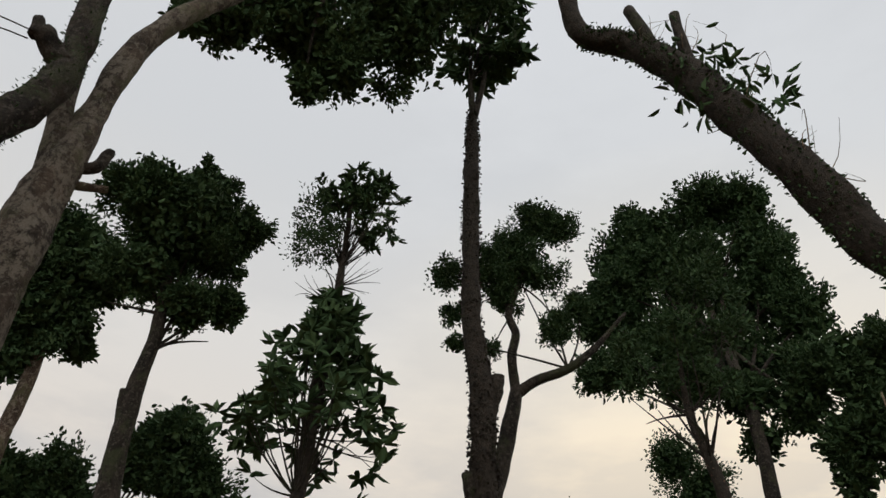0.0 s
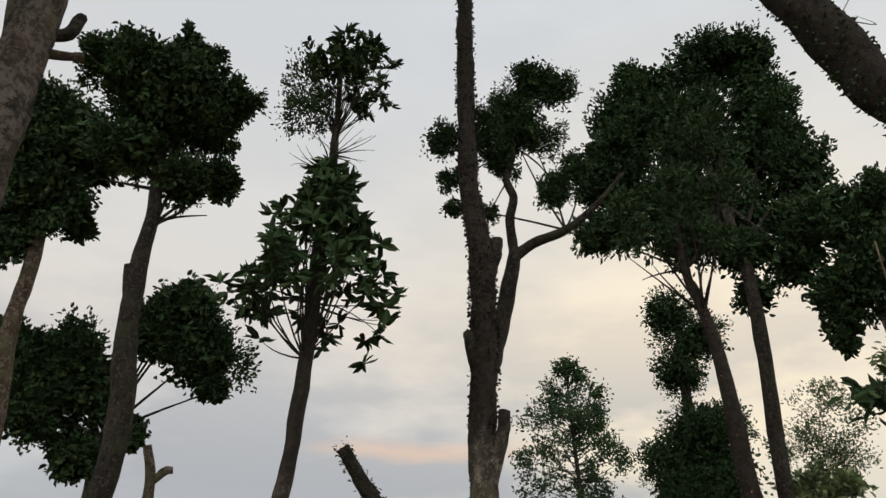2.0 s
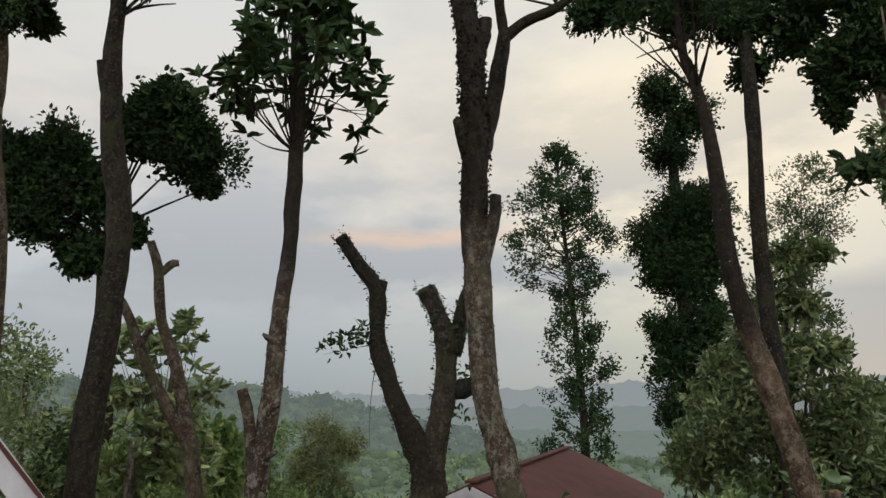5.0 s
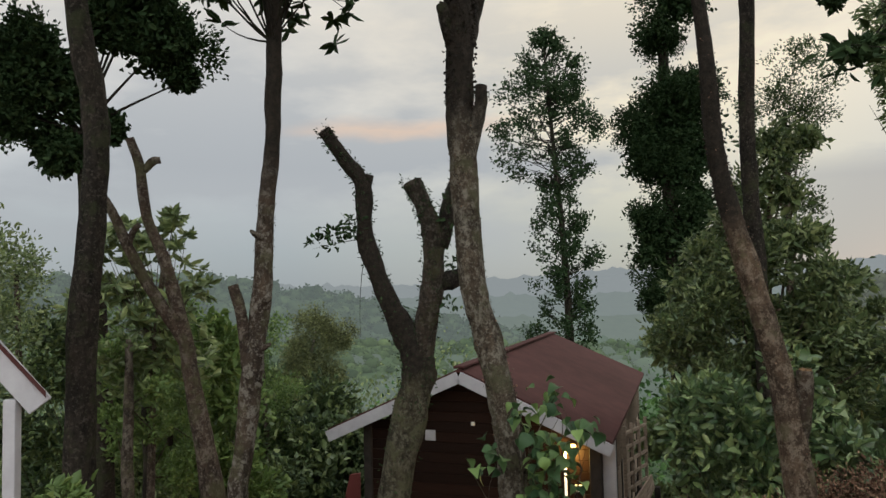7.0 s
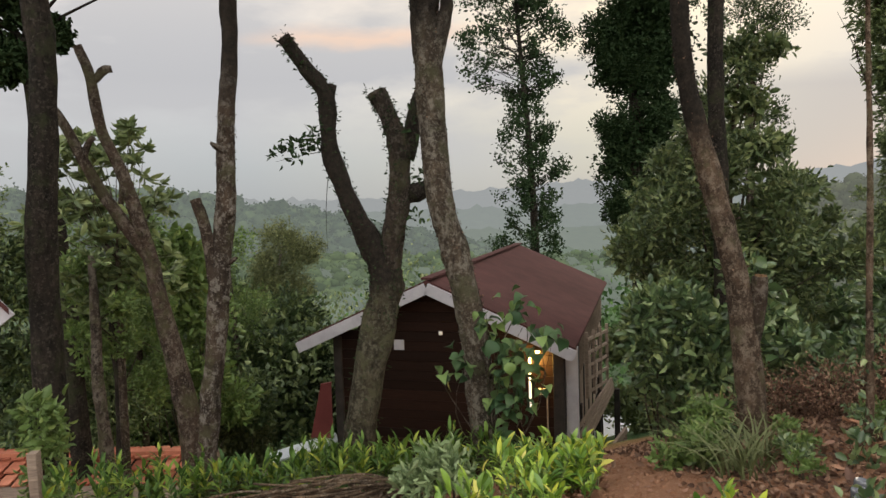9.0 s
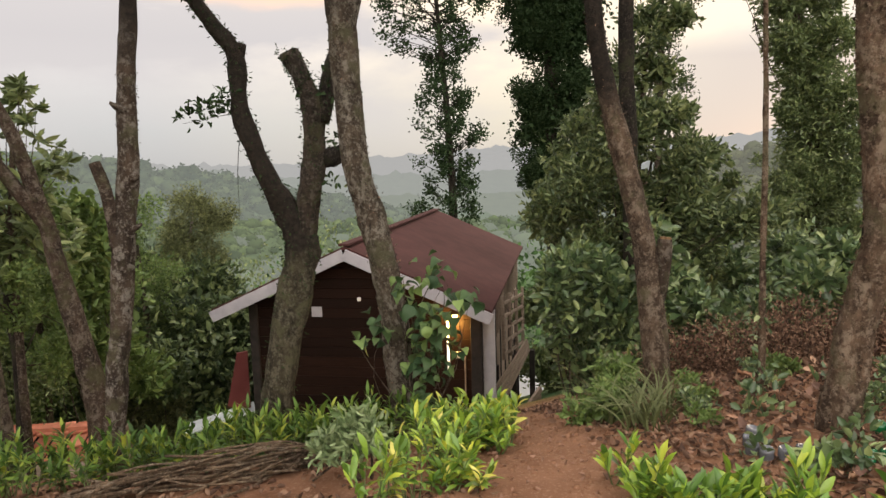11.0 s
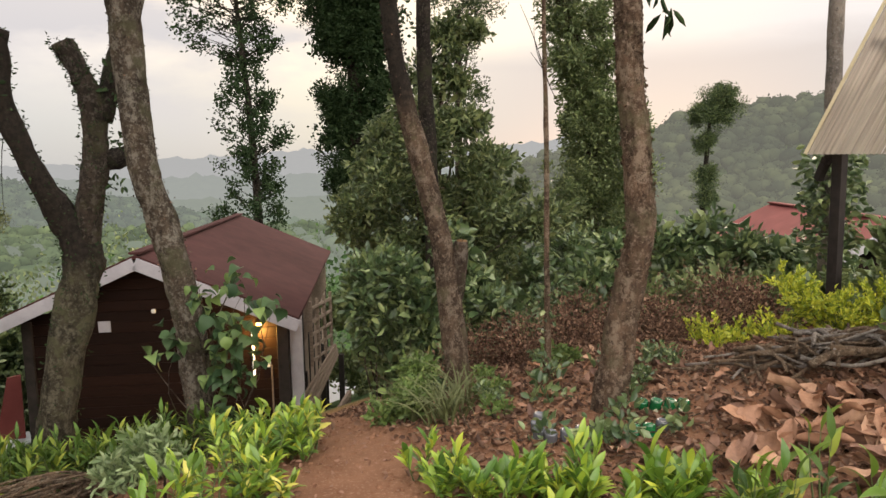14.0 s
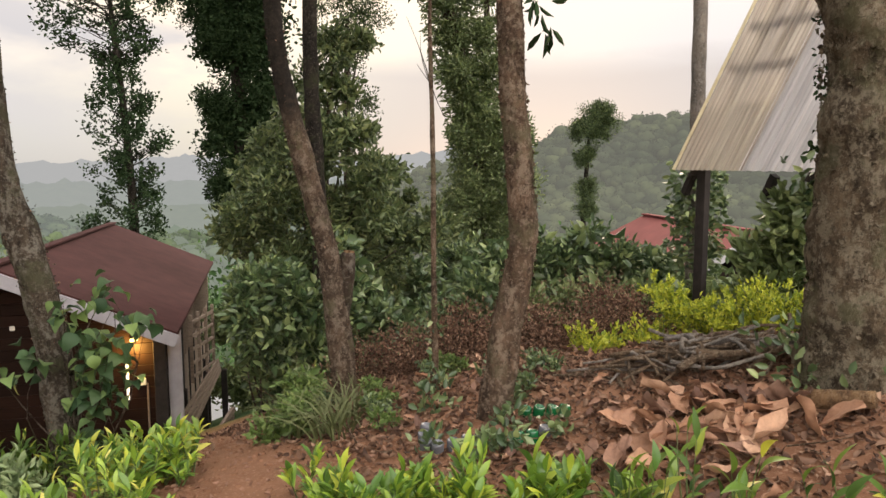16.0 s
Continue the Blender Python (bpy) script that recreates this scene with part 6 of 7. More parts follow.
for x, y, top, r, tone in ((-4.9, 11.0, 1.0, 0.07, "bark_brown"), (-4.0, 10.2, -0.1, 0.08, "bark_pale"), (-3.6, 10.6, 1.3, 0.06, "bark_brown"), (-5.6, 9.2, 2.2, 0.08, "bark_dark"), (-2.9, 14.0, 0.6, 0.07, "bark_pale"), (-6.5, 12.0, 2.0, 0.08, "bark_brown")):
    t = tree("thin straight trunk with loose green foliage on the slope", (x, y, ground_z(x, y)))
    tube("trunk", [(x, y, ground_z(x, y) - 0.3, r), (x + 0.1, y, (top - 4) / 2, r * 0.85), (x, y, top, r * 0.5)], M[tone], t, sides=8)
    foliage("crown", [(x + 0.1, y, top, 0.6), (x - 0.3, y, top - 0.7, 0.55), (x + 0.4, y, top - 1.1, 0.5), (x, y + 0.2, top - 1.9, 0.55), (x - 0.1, y, top - 2.8, 0.5)], 2600, 0.11, M["leaf_light"] if r < 0.075 else M["leaf_mid"], t, int(abs(x) * 10), 0.42, 24, 0.24)

for label, spine, tone, lobes in (
        ("slim pale trunk with yellow-green leaves on the slope", [(-2.90, 7.72, -2.4, 0.09), (-2.94, 7.71, -1.2, 0.075), (-2.99, 7.70, -0.32, 0.062), (-2.98, 7.70, 0.41, 0.055), (-2.97, 7.70, 1.13, 0.035)], "bark_pale", [(-3.15, 7.9, 0.85, 0.26), (-2.75, 7.9, 0.55, 0.24), (-3.2, 7.9, 0.2, 0.24), (-2.8, 8.0, 0.05, 0.2)]),
        ("slim dark trunk with yellow-green leaves on the slope", [(-3.08, 8.51, -2.8, 0.09), (-3.09, 8.51, -1.5, 0.075), (-3.07, 8.52, -0.54, 0.062), (-3.09, 8.52, 0.27, 0.058), (-2.97, 8.55, 1.07, 0.04)], "bark_dark", [(-2.7, 8.7, 0.3, 0.26), (-2.55, 8.7, -0.2, 0.26), (-2.75, 8.7, -0.6, 0.24), (-3.4, 8.7, -0.3, 0.26)])):
    t = tree(label, spine[0][:3])
    tube("trunk", spine, M[tone], t, sides=12, per=7, rough=0.14)
    foliage("crown", lobes, 1300, 0.085, M["leaf_light"], t, len(label), 0.45, 20, 0.22)
    twigs("branchwork", [spine[2][:3], spine[3][:3]], [q[:3] for q in lobes], M["bark_brown"], t, 0.012)
t = thing("fence_post", "weathered wooden post end standing beside the hut", "post", at=(-2.16, 4.56, -0.6))
part("post", beam_bm((-2.16, 4.56, -0.7), (-2.17, 4.56, 0.10), 0.07, 0.06), M["grey_wood"], t)

for dz in (0.0, 0.06):
    c = thing("cable", "thin dark cable strung from the forked tree", "cable", at=(-2.02, 1.96, 4.38 - dz))
    tube("wire", [(-2.02, 1.96, 4.38 - dz, 0.004), (-2.5, 1.75, 4.44 - 1.5 * dz, 0.004), (-4.5, 0.9, 4.8 - 2 * dz, 0.004)], M["black_wood"], c, sides=5)

# ---------------------------------------------------------------- undergrowth


def shrub(label, at, lobes, count, size, material, seed, width=0.42, category="shrub", name="shrub", spread=0.22, up=0.2, whorl=False, core=0.2, stems=True):
    t = thing(name, label, category, at=at)
    if stems:
        twigs("stemwork", [(at[0], at[1], at[2] - 0.05), (at[0] + 0.05, at[1], at[2] - 0.05)], [(x, y, z) for x, y, z, r in lobes], M["bark_brown"], t, 0.014, 0.1, seed)
    foliage("foliage", lobes, count, size, M[material], t, seed, width, 26, spread, 0.3, up, core=core)
    return t


def on_ground(x, y, dz=0.0):
    return (x, y, ground_z(x, y) + dz)


shrub("glossy dark green coffee shrub beside the cabin", on_ground(2.7, 6.55), [(2.72, 6.61, 0.46, 0.28), (2.98, 6.46, 0.19, 0.36), (2.68, 6.62, 0.0, 0.26), (2.8, 6.57, -0.40, 0.28), (2.62, 6.6, 0.1, 0.2), (2.68, 6.59, 0.3, 0.26), (2.9, 6.5, -0.1, 0.3), (2.95, 6.5, -0.7, 0.28)], 3300, 0.112, "leaf_coffee", 101)
shrub("glossy coffee shrub with drooping leaves", on_ground(3.5, 6.15), [(3.54, 6.14, 0.50, 0.30), (3.63, 6.08, 0.15, 0.28), (3.06, 6.38, 0.38, 0.26), (3.42, 6.20, 0.75, 0.22), (3.80, 5.98, 0.10, 0.26), (3.2, 6.3, 0.0, 0.3), (3.3, 6.2, -0.4, 0.3)], 2700, 0.108, "leaf_coffee", 102)
shrub("coffee shrub on the bank", on_ground(4.85, 5.7), [(4.89, 5.79, 0.42, 0.28), (5.06, 5.64, 0.55, 0.24), (4.64, 5.37, 0.35, 0.26), (4.51, 5.48, 0.14, 0.2), (4.9, 5.6, 0.1, 0.26)], 1900, 0.11, "leaf_coffee", 103)
shrub("broad coffee shrub before the far cabin", on_ground(6.6, 5.5), [(6.48, 5.66, 0.62, 0.31), (6.70, 5.41, 0.55, 0.30), (6.31, 5.86, 0.34, 0.31), (6.98, 5.05, 0.42, 0.28), (6.2, 6.1, 0.6, 0.25), (6.5, 5.6, 0.15, 0.35), (7.1, 4.9, 0.15, 0.3)], 2600, 0.12, "leaf_coffee", 104)
shrub("leafy green shrub under the shed roof", on_ground(5.9, 2.95), [(5.92, 2.95, 1.20, 0.21), (5.93, 2.94, 0.94, 0.22), (5.87, 3.04, 0.65, 0.22), (5.79, 3.21, 0.83, 0.17), (5.99, 2.81, 1.35, 0.16), (6.0, 2.8, 0.5, 0.3)], 1500, 0.12, "leaf_mid", 105)
shrub("dense coffee shrubs along the slope", on_ground(7.6, 6.6), [(7.5, 6.8, -0.05, 0.5), (8.2, 6.2, -0.25, 0.5), (8.8, 5.4, -0.3, 0.5), (7.0, 7.4, 0.0, 0.45), (9.2, 4.8, -0.2, 0.45), (6.3, 7.9, 0.1, 0.5), (5.6, 8.2, 0.0, 0.5), (4.72, 6.56, -0.14, 0.45), (4.11, 6.48, -0.35, 0.35), (4.28, 5.89, -0.29, 0.35)], 5200, 0.13, "leaf_coffee", 106)
def golden_hedge(label, lobes, shoots, seed):
    rng = np.random.default_rng(seed)
    x0, y0 = lobes[0][0], lobes[0][1]
    t = thing("shrub", label, "shrub", at=on_ground(x0, y0))
    stems = []
    for x, y, z, r in lobes:
        for _ in range(int(shoots * (r / 0.22) ** 2)):
            d = unit(rng.normal(size=3) + np.array([0, 0, 0.5]))
            tip = np.array([x, y, z]) + d * r * rng.uniform(0.6, 1.35)
            foot = np.array([x, y, z - 0.6 * r]) + rng.normal(size=3) * 0.35 * r
            stems.append((tuple(foot), tuple(tip)))
    twigs("shootwork", [q[0] for q in stems], [q[1] for q in stems], M["leaf_mid"], t, 0.004, 0.08, seed)
    sprays("foliage", stems, 38, 0.043, M["leaf_yellow"], t, seed, 0.45, 0.25, 0.35, 0.8, 0.012)


golden_hedge("golden yellow hedge shrub", [(4.65, 3.96, 0.12, 0.2), (4.94, 3.60, 0.18, 0.2), (4.8, 3.8, 0.05, 0.2), (4.55, 4.1, 0.08, 0.15), (4.35, 3.75, 0.12, 0.14)], 26, 107)
golden_hedge("tall golden yellow hedge shrub by the shed post", [(5.04, 3.46, 0.45, 0.2), (5.19, 3.24, 0.36, 0.25), (5.36, 2.95, 0.48, 0.24), (5.47, 2.74, 0.54, 0.2), (5.0, 3.6, 0.6, 0.11), (5.5, 2.6, 0.35, 0.22), (5.3, 3.1, 0.2, 0.22), (5.55, 2.4, 0.5, 0.2)], 30, 108)
shrub("small bright green shrub at the path's edge", on_ground(1.92, 4.25), [(1.85, 4.2, -0.1, 0.14), (2.0, 4.25, -0.05, 0.15), (1.95, 4.1, -0.02, 0.12), (2.1, 4.3, 0.02, 0.12), (2.2, 4.5, 0.1, 0.16)], 1300, 0.05, "leaf_light", 109, 0.4)
shrub("silvery green low shrub beside the path", on_ground(0.32, 3.68), [(0.25, 3.7, 0.10, 0.12), (0.38, 3.66, 0.12, 0.12), (0.3, 3.75, 0.16, 0.1), (0.15, 3.75, 0.08, 0.1)], 700, 0.06, "leaf_silver", 110, 0.35)
shrub("green leafy thicket beyond the golden hedge", on_ground(6.0, 4.6), [(6.0, 4.6, 0.2, 0.3), (5.6, 5.0, 0.15, 0.3), (6.2, 4.1, 0.3, 0.28), (6.3, 3.5, 0.4, 0.28), (5.3, 5.3, 0.1, 0.25)], 2000, 0.10, "leaf_mid", 111)

# green mass on the slope to the left
shrub("mixed green thicket on the slope below", on_ground(-4.2, 10.2), [(-4.78, 9.97, 1.04, 0.42), (-4.98, 9.86, 0.44, 0.46), (-4.84, 9.93, -0.28, 0.42), (-4.11, 10.26, 0.14, 0.45), (-4.30, 10.18, -0.76, 0.48), (-4.88, 9.91, -1.13, 0.46), (-5.3, 9.8, -0.3, 0.5)], 4200, 0.10, "leaf_deep", 112, core=0.2)
shrub("light green bushy tree behind the lopped trunk", on_ground(-3.0, 10.6), [(-3.65, 10.43, -0.03, 0.49), (-2.94, 10.66, 0.99, 0.42), (-2.81, 10.70, 0.56, 0.4), (-3.3, 10.43, 0.7, 0.42), (-2.7, 10.8, -0.1, 0.45), (-3.2, 10.6, -0.8, 0.5), (-2.6, 10.9, -1.0, 0.45), (-2.2, 11.0, -1.5, 0.35)], 6000, 0.12, "leaf_light", 113, core=0.4)
shrub("dark shrubs below the cabin", on_ground(-2.5, 12.5), [(-3.4, 12.2, -1.7, 0.7), (-2.4, 12.6, -1.9, 0.6), (-4.4, 11.9, -1.5, 0.7), (-5.6, 11.4, -1.2, 0.8), (-4.5, 13.5, -1.4, 0.9), (-0.8, 16, -2.4, 0.9)], 7000, 0.13, "leaf_deep", 114, core=0.4)
shrub("deep green treetops in the hollow beside the cabin", on_ground(-2.2, 14.5), [(-3.4, 14.3, -1.1, 0.8), (-2.5, 14.6, -1.5, 0.85), (-1.6, 14.9, -1.7, 0.85), (-0.9, 15.3, -1.9, 0.8), (-2.2, 14.1, -2.6, 0.9), (-1.2, 14.5, -2.9, 0.9), (-3.2, 13.7, -2.5, 0.85), (-4.1, 13.2, -2.0, 0.9), (-2.0, 16.0, -1.3, 0.9), (-3.4, 16.2, -0.9, 0.9)], 15000, 0.15, "leaf_deep", 116, core=0.4)
shrub("rounded olive bush beside the tiled outbuilding", on_ground(-2.6, 13.0), [(-2.62, 12.9, -2.45, 0.42), (-2.3, 13.0, -2.6, 0.35), (-2.9, 12.9, -2.75, 0.4), (-2.5, 12.9, -3.0, 0.45)], 3200, 0.085, "leaf_olive", 117, core=0.3)
shrub("young shrub climbing beside the white post", on_ground(-2.5, 5.3), [(-2.45, 5.3, 0.2, 0.16), (-2.4, 5.3, -0.1, 0.2), (-2.42, 5.3, -0.45, 0.2)], 700, 0.07, "leaf_light", 115)

# dead brown brush heaped on the bank
BRUSH = [(3.25, 5.38, -0.22, 0.26), (3.55, 5.19, -0.10, 0.28), (3.88, 4.96, -0.10, 0.28), (4.16, 4.73, -0.05, 0.26), (4.57, 4.35, 0.0, 0.26), (4.89, 4.15, 0.08, 0.26), (3.55, 5.0, -0.3, 0.26), (4.01, 4.7, -0.22, 0.24), (2.9, 5.5, -0.41, 0.2), (5.3, 4.1, 0.15, 0.3), (4.7, 4.8, 0.1, 0.3), (5.5, 4.6, 0.2, 0.3), (4.2, 5.2, 0.0, 0.3)]
t = thing("brush_heap", "heap of dead red-brown leafy brush on the bank", "brush", kind="stuff", at=on_ground(4.0, 4.8))
foliage("dead_foliage", BRUSH, 26000, 0.034, M["leaf_dead"], t, 120, 0.5, 60, 0.3, 0.2)
rng = np.random.default_rng(44)
twigs("dead_twigwork", [(x, y, z - 0.2) for x, y, z, r in BRUSH], [(x + rng.normal() * 0.3, y + rng.normal() * 0.3, z + rng.uniform(0, 0.4)) for x, y, z, r in BRUSH * 16], M["twig"], t, 0.005, 0.15, 7)


def litter(count, x0, x1, y0, y1, size, material, seed, label, keep=None):
    rng = np.random.default_rng(seed)
    p = np.stack([rng.uniform(x0, x1, count), rng.uniform(y0, y1, count), np.zeros(count)], 1)
    # thin out towards the edges
    mx, my = (x0 + x1) / 2, (y0 + y1) / 2
    edge = np.hypot((p[:, 0] - mx) / (x1 - x0), (p[:, 1] - my) / (y1 - y0)) * 2
    p = p[rng.uniform(0, 1, count) < np.clip((1.25 - edge) * 2.2, 0, 1)]
    if keep:
        p = p[[keep(x, y) for x, y, _ in p]]
    p[:, 2] = [ground_z(x, y) + 0.012 for x, y, _ in p]
    aim = unit(rng.normal(size=p.shape) * np.array([1, 1, 0.3]) + np.array([0, 0, 0.1]))
    v, q = blades(p, aim, size, 0.55, rng, 0.3, 0.25)
    ob = new("leaf_litter", mesh_fast("leaf_litter", v, q, M[material]))
    tagged(ob, label, "leaf litter", kind="stuff")


def off_path(x, y):
    return not (0.75 + 0.05 * y < x < 1.75 + 0.03 * y) and math.hypot(x, y) > 1.0


litter(30000, 0.8, 7.0, 0.0, 7.0, 0.04, "leaf_dead", 51, "brown fallen leaves carpeting the bank", off_path)
litter(4200, -3.2, 1.8, 1.0, 7.0, 0.05, "leaf_dead", 52, "scattered small brown leaves on the soil", off_path)
litter(700, 0.2, 2.4, 1.4, 6.0, 0.035, "leaf_tan", 53, "a few small dry leaves on the path")
litter(2600, 1.5, 5.6, 0.2, 5.2, 0.068, "leaf_dead", 54, "curled brown leaves on the bank")


# ---------------------------------------------------------------- bedding plants, each leaf on its own


def leaf_blade(name, length, width, material, bend=0.25, tip=1.6, seed=0, wavy=0.0):
    """One leaf with a folded midrib, rising along y from its stalk."""
    rng = random.Random(seed)
    rows, verts, faces = 7, [], []
    for i in range(rows):
        f = i / (rows - 1)
        w = width * 0.5 * (math.sin(math.pi * min(f ** (1 / tip) * 0.97 + 0.03, 1.0)) + 0.02)
        y, z = length * (f - 0.12 * f * f), length * bend * (0.9 * f - 1.5 * f * f)
        wob = wavy * length * rng.uniform(-1, 1)
        verts += [(-w, y, z + w * 0.35 + wob), (0, y, z), (w, y, z + w * 0.35 - wob * 0.7)]
    for i in range(rows - 1):
        a = i * 3
        faces += [(a, a + 1, a + 4, a + 3), (a + 1, a + 2, a + 5, a + 4)]
    return mesh_from(name, verts, faces, material, True)


BLADES = {
    "lance": [leaf_blade("leaf", 0.118, 0.024, M["leaf_crest"], 0.2 + 0.08 * k, 1.3, k) for k in range(3)],
    "paddle": [leaf_blade("leaf", 0.155, 0.036, M["leaf_bed"], 0.12 + 0.08 * k, 0.85, k, 0.008) for k in range(3)],
    "croton": [leaf_blade("leaf", 0.15, 0.042, M["leaf_croton"], 0.22 + 0.08 * k, 1.1, k) for k in range(3)],
    "vine": [leaf_blade("leaf", 0.14, 0.105, M["leaf_vine"], 0.35 + 0.12 * k, 1.5, k, 0.015) for k in range(3)],
}


def bed_plant(label, x, y, height, blade, leaves, seed, group, scale=1.0, open_=0.9, name="bedding_plant"):
    rng = random.Random(seed)
    g = ground_z(x, y)
    t = thing(name, label, "plant", group, at=(x, y, g))
    t["own_axes"] = 1
    stems = [(rng.uniform(-0.09, 0.09), rng.uniform(-0.09, 0.09), height * rng.uniform(0.7, 1.1)) for _ in range(3)]
    twigs("stem", [(0, 0, -0.03)], stems, M["leaf_mid"], t, 0.007, 0.08, seed)
    for k in range(leaves):
        sx, sy, sh = stems[k % 3]
        f = 1 - 0.75 * (k / leaves) ** 1.1
        tilt = (75 - 75 * open_ * (k / leaves)) + rng.uniform(-12, 12)
        s = scale * rng.uniform(0.7, 1.15)
        turn = pose(0, 0, 0, 0, 0, rng.uniform(0, 360))
        m = Matrix.Translation((sx * f, sy * f, sh * f)) @ turn @ pose(0, 0, 0, tilt, rng.uniform(-20, 20), 0) @ Matrix.Scale(s, 4)
        part_mesh("leaf", BLADES[blade][k % 3], t, "", m)


rng = random.Random(12)
for k in range(54):
    f = k / 53
    bed_plant("low green bedding plant with narrow leaves", -1.75 + 2.45 * f + rng.uniform(-0.06, 0.06), 4.1 + 0.8 * f + rng.uniform(-0.16, 0.3), rng.uniform(0.2, 0.38), "lance", 34, 200 + k, "plants along the crest")
for k in range(20):
    bed_plant("dense green bedding plant below the lopped tree", rng.uniform(-0.5, 0.8), rng.uniform(4.6, 5.15), rng.uniform(0.26, 0.42), "lance", 34, 260 + k, "plants along the crest")
for k in range(26):
    bed_plant("green and yellow croton with broad bright leaves", 0.80 + 0.018 * k + rng.uniform(-0.1, 0.1), 4.05 + rng.uniform(-0.3, 0.35), rng.uniform(0.12, 0.30), "croton" if k % 2 == 0 else "paddle", 38, 300 + k, "crotons by the trunk", 0.72, name="croton")
for k in range(12):
    bed_plant("bright yellow-green bedding plant at the path", 0.08 + 0.06 * k + rng.uniform(-0.06, 0.06), 2.7 + 0.07 * k + rng.uniform(-0.1, 0.15), rng.uniform(0.2, 0.36), "croton" if k in (0, 1, 4) else "paddle", 22, 330 + k, "plants at the path's near edge", 0.8)
for k, (x, y) in enumerate(((0.75, 3.46), (0.86, 3.61), (0.85, 3.34), (0.73, 3.24), (1.08, 3.86), (1.29, 4.47), (0.85, 3.22), (0.64, 3.35))):
    bed_plant("bright yellow-green bedding plant at the path", x, y, rng.uniform(0.05, 0.15), "paddle" if k % 3 else "croton", 30, 345 + k, "plants at the path's near edge", 0.8)
for k in range(30):
    f = k / 29
    bed_plant("upright bedding plant with glossy bright green leaves", 1.47 + 0.95 * f + rng.uniform(-0.07, 0.07), 2.85 - 0.85 * f + rng.uniform(-0.22, 0.28), rng.uniform(0.03, 0.16) + 0.1 * (k % 4 == 0), "paddle", 34, 360 + k, "plants right of the path", rng.uniform(0.8, 1.15), 0.55)
for k in range(9):
    bed_plant("croton with yellow-spotted green leaves among dry leaves", 2.25 + 0.05 * k + rng.uniform(-0.12, 0.12), 1.75 - 0.11 * k + rng.uniform(-0.1, 0.12), rng.uniform(0.26, 0.5), "croton" if k % 3 == 1 else "lance", 14, 400 + k, "crotons on the bank", 1.15, name="croton")

def grass_blade(length, arch, seed):
    rng = random.Random(seed)
    verts, faces, side = [], [], rng.uniform(-0.06, 0.06)
    for i in range(6):
        f = i / 5
        w = 0.0075 * (1 - f ** 2.2) + 0.0004
        y, z = length * arch * f ** 1.9, length * (f - 0.45 * arch * f ** 2.6)
        verts += [(-w + side * f * f, y, z), (w + side * f * f, y, z + 0.001)]
    faces = [(2 * i, 2 * i + 1, 2 * i + 3, 2 * i + 2) for i in range(5)]
    return mesh_from("blade", verts, faces, M["leaf_straw"], True)


GRASS = [grass_blade(0.26 + 0.03 * k, 0.35 + 0.13 * k, k) for k in range(6)]


def grass_tuft(x, y, count, spread, seed, label):
    t = thing("grass_tuft", label, "grass", "grass tufts", at=on_ground(x, y))
    t["own_axes"] = 1
    rng = random.Random(seed)
    for k in range(count):
        m = pose(rng.gauss(0, spread), rng.gauss(0, spread), -0.02, rng.gauss(0, 9), rng.gauss(0, 9), rng.uniform(0, 360)) @ Matrix.Scale(rng.uniform(0.7, 1.25), 4)
        part_mesh("blade", GRASS[k % 6], t, "", m)


grass_tuft(2.10, 3.85, 60, 0.08, 71, "tuft of straw-coloured arching grass beside the path")
grass_tuft(2.28, 3.98, 50, 0.07, 72, "tuft of straw-coloured arching grass on the bank")
grass_tuft(2.0, 4.1, 36, 0.06, 73, "thin tuft of pale grass beside the path")


def vine():
    """Broad-leaved climber on the spotted trunk."""
    t = thing("climbing_vine", "broad-leaved green vine climbing the spotted trunk", "vine", at=(0.85, 5.3, -0.5))
    rng = np.random.default_rng(15)
    p, o = crown_points([(1.00, 5.08, 0.72, 0.17), (0.82, 5.11, 0.55, 0.17), (0.53, 5.15, 0.38, 0.14), (0.98, 5.09, 0.28, 0.2), (1.11, 5.06, 0.49, 0.2), (0.89, 5.10, 0.06, 0.16), (1.28, 5.02, 0.61, 0.07), (1.1, 5.1, 0.1, 0.15), (1.0, 5.1, -0.15, 0.15)], 190, rng, 12, 0.25, 0.3)
    twigs("stem", [(0.9, 5.35, -0.5), (0.85, 5.35, 0.2)], [tuple(q) for q in p[::5]], M["bark_brown"], t, 0.008, 0.15, 3)
    for k, q in enumerate(p):
        m = Matrix.Translation(q) @ pose(0, 0, 0, rng.uniform(-80, 5), rng.uniform(-35, 35), rng.uniform(0, 360)) @ Matrix.Scale(rng.uniform(0.5, 1.05), 4)
        part_mesh("leaf", BLADES["vine"][k % 3], t, "", m)


vine()

# ---------------------------------------------------------------- fallen leaves, sticks and small things


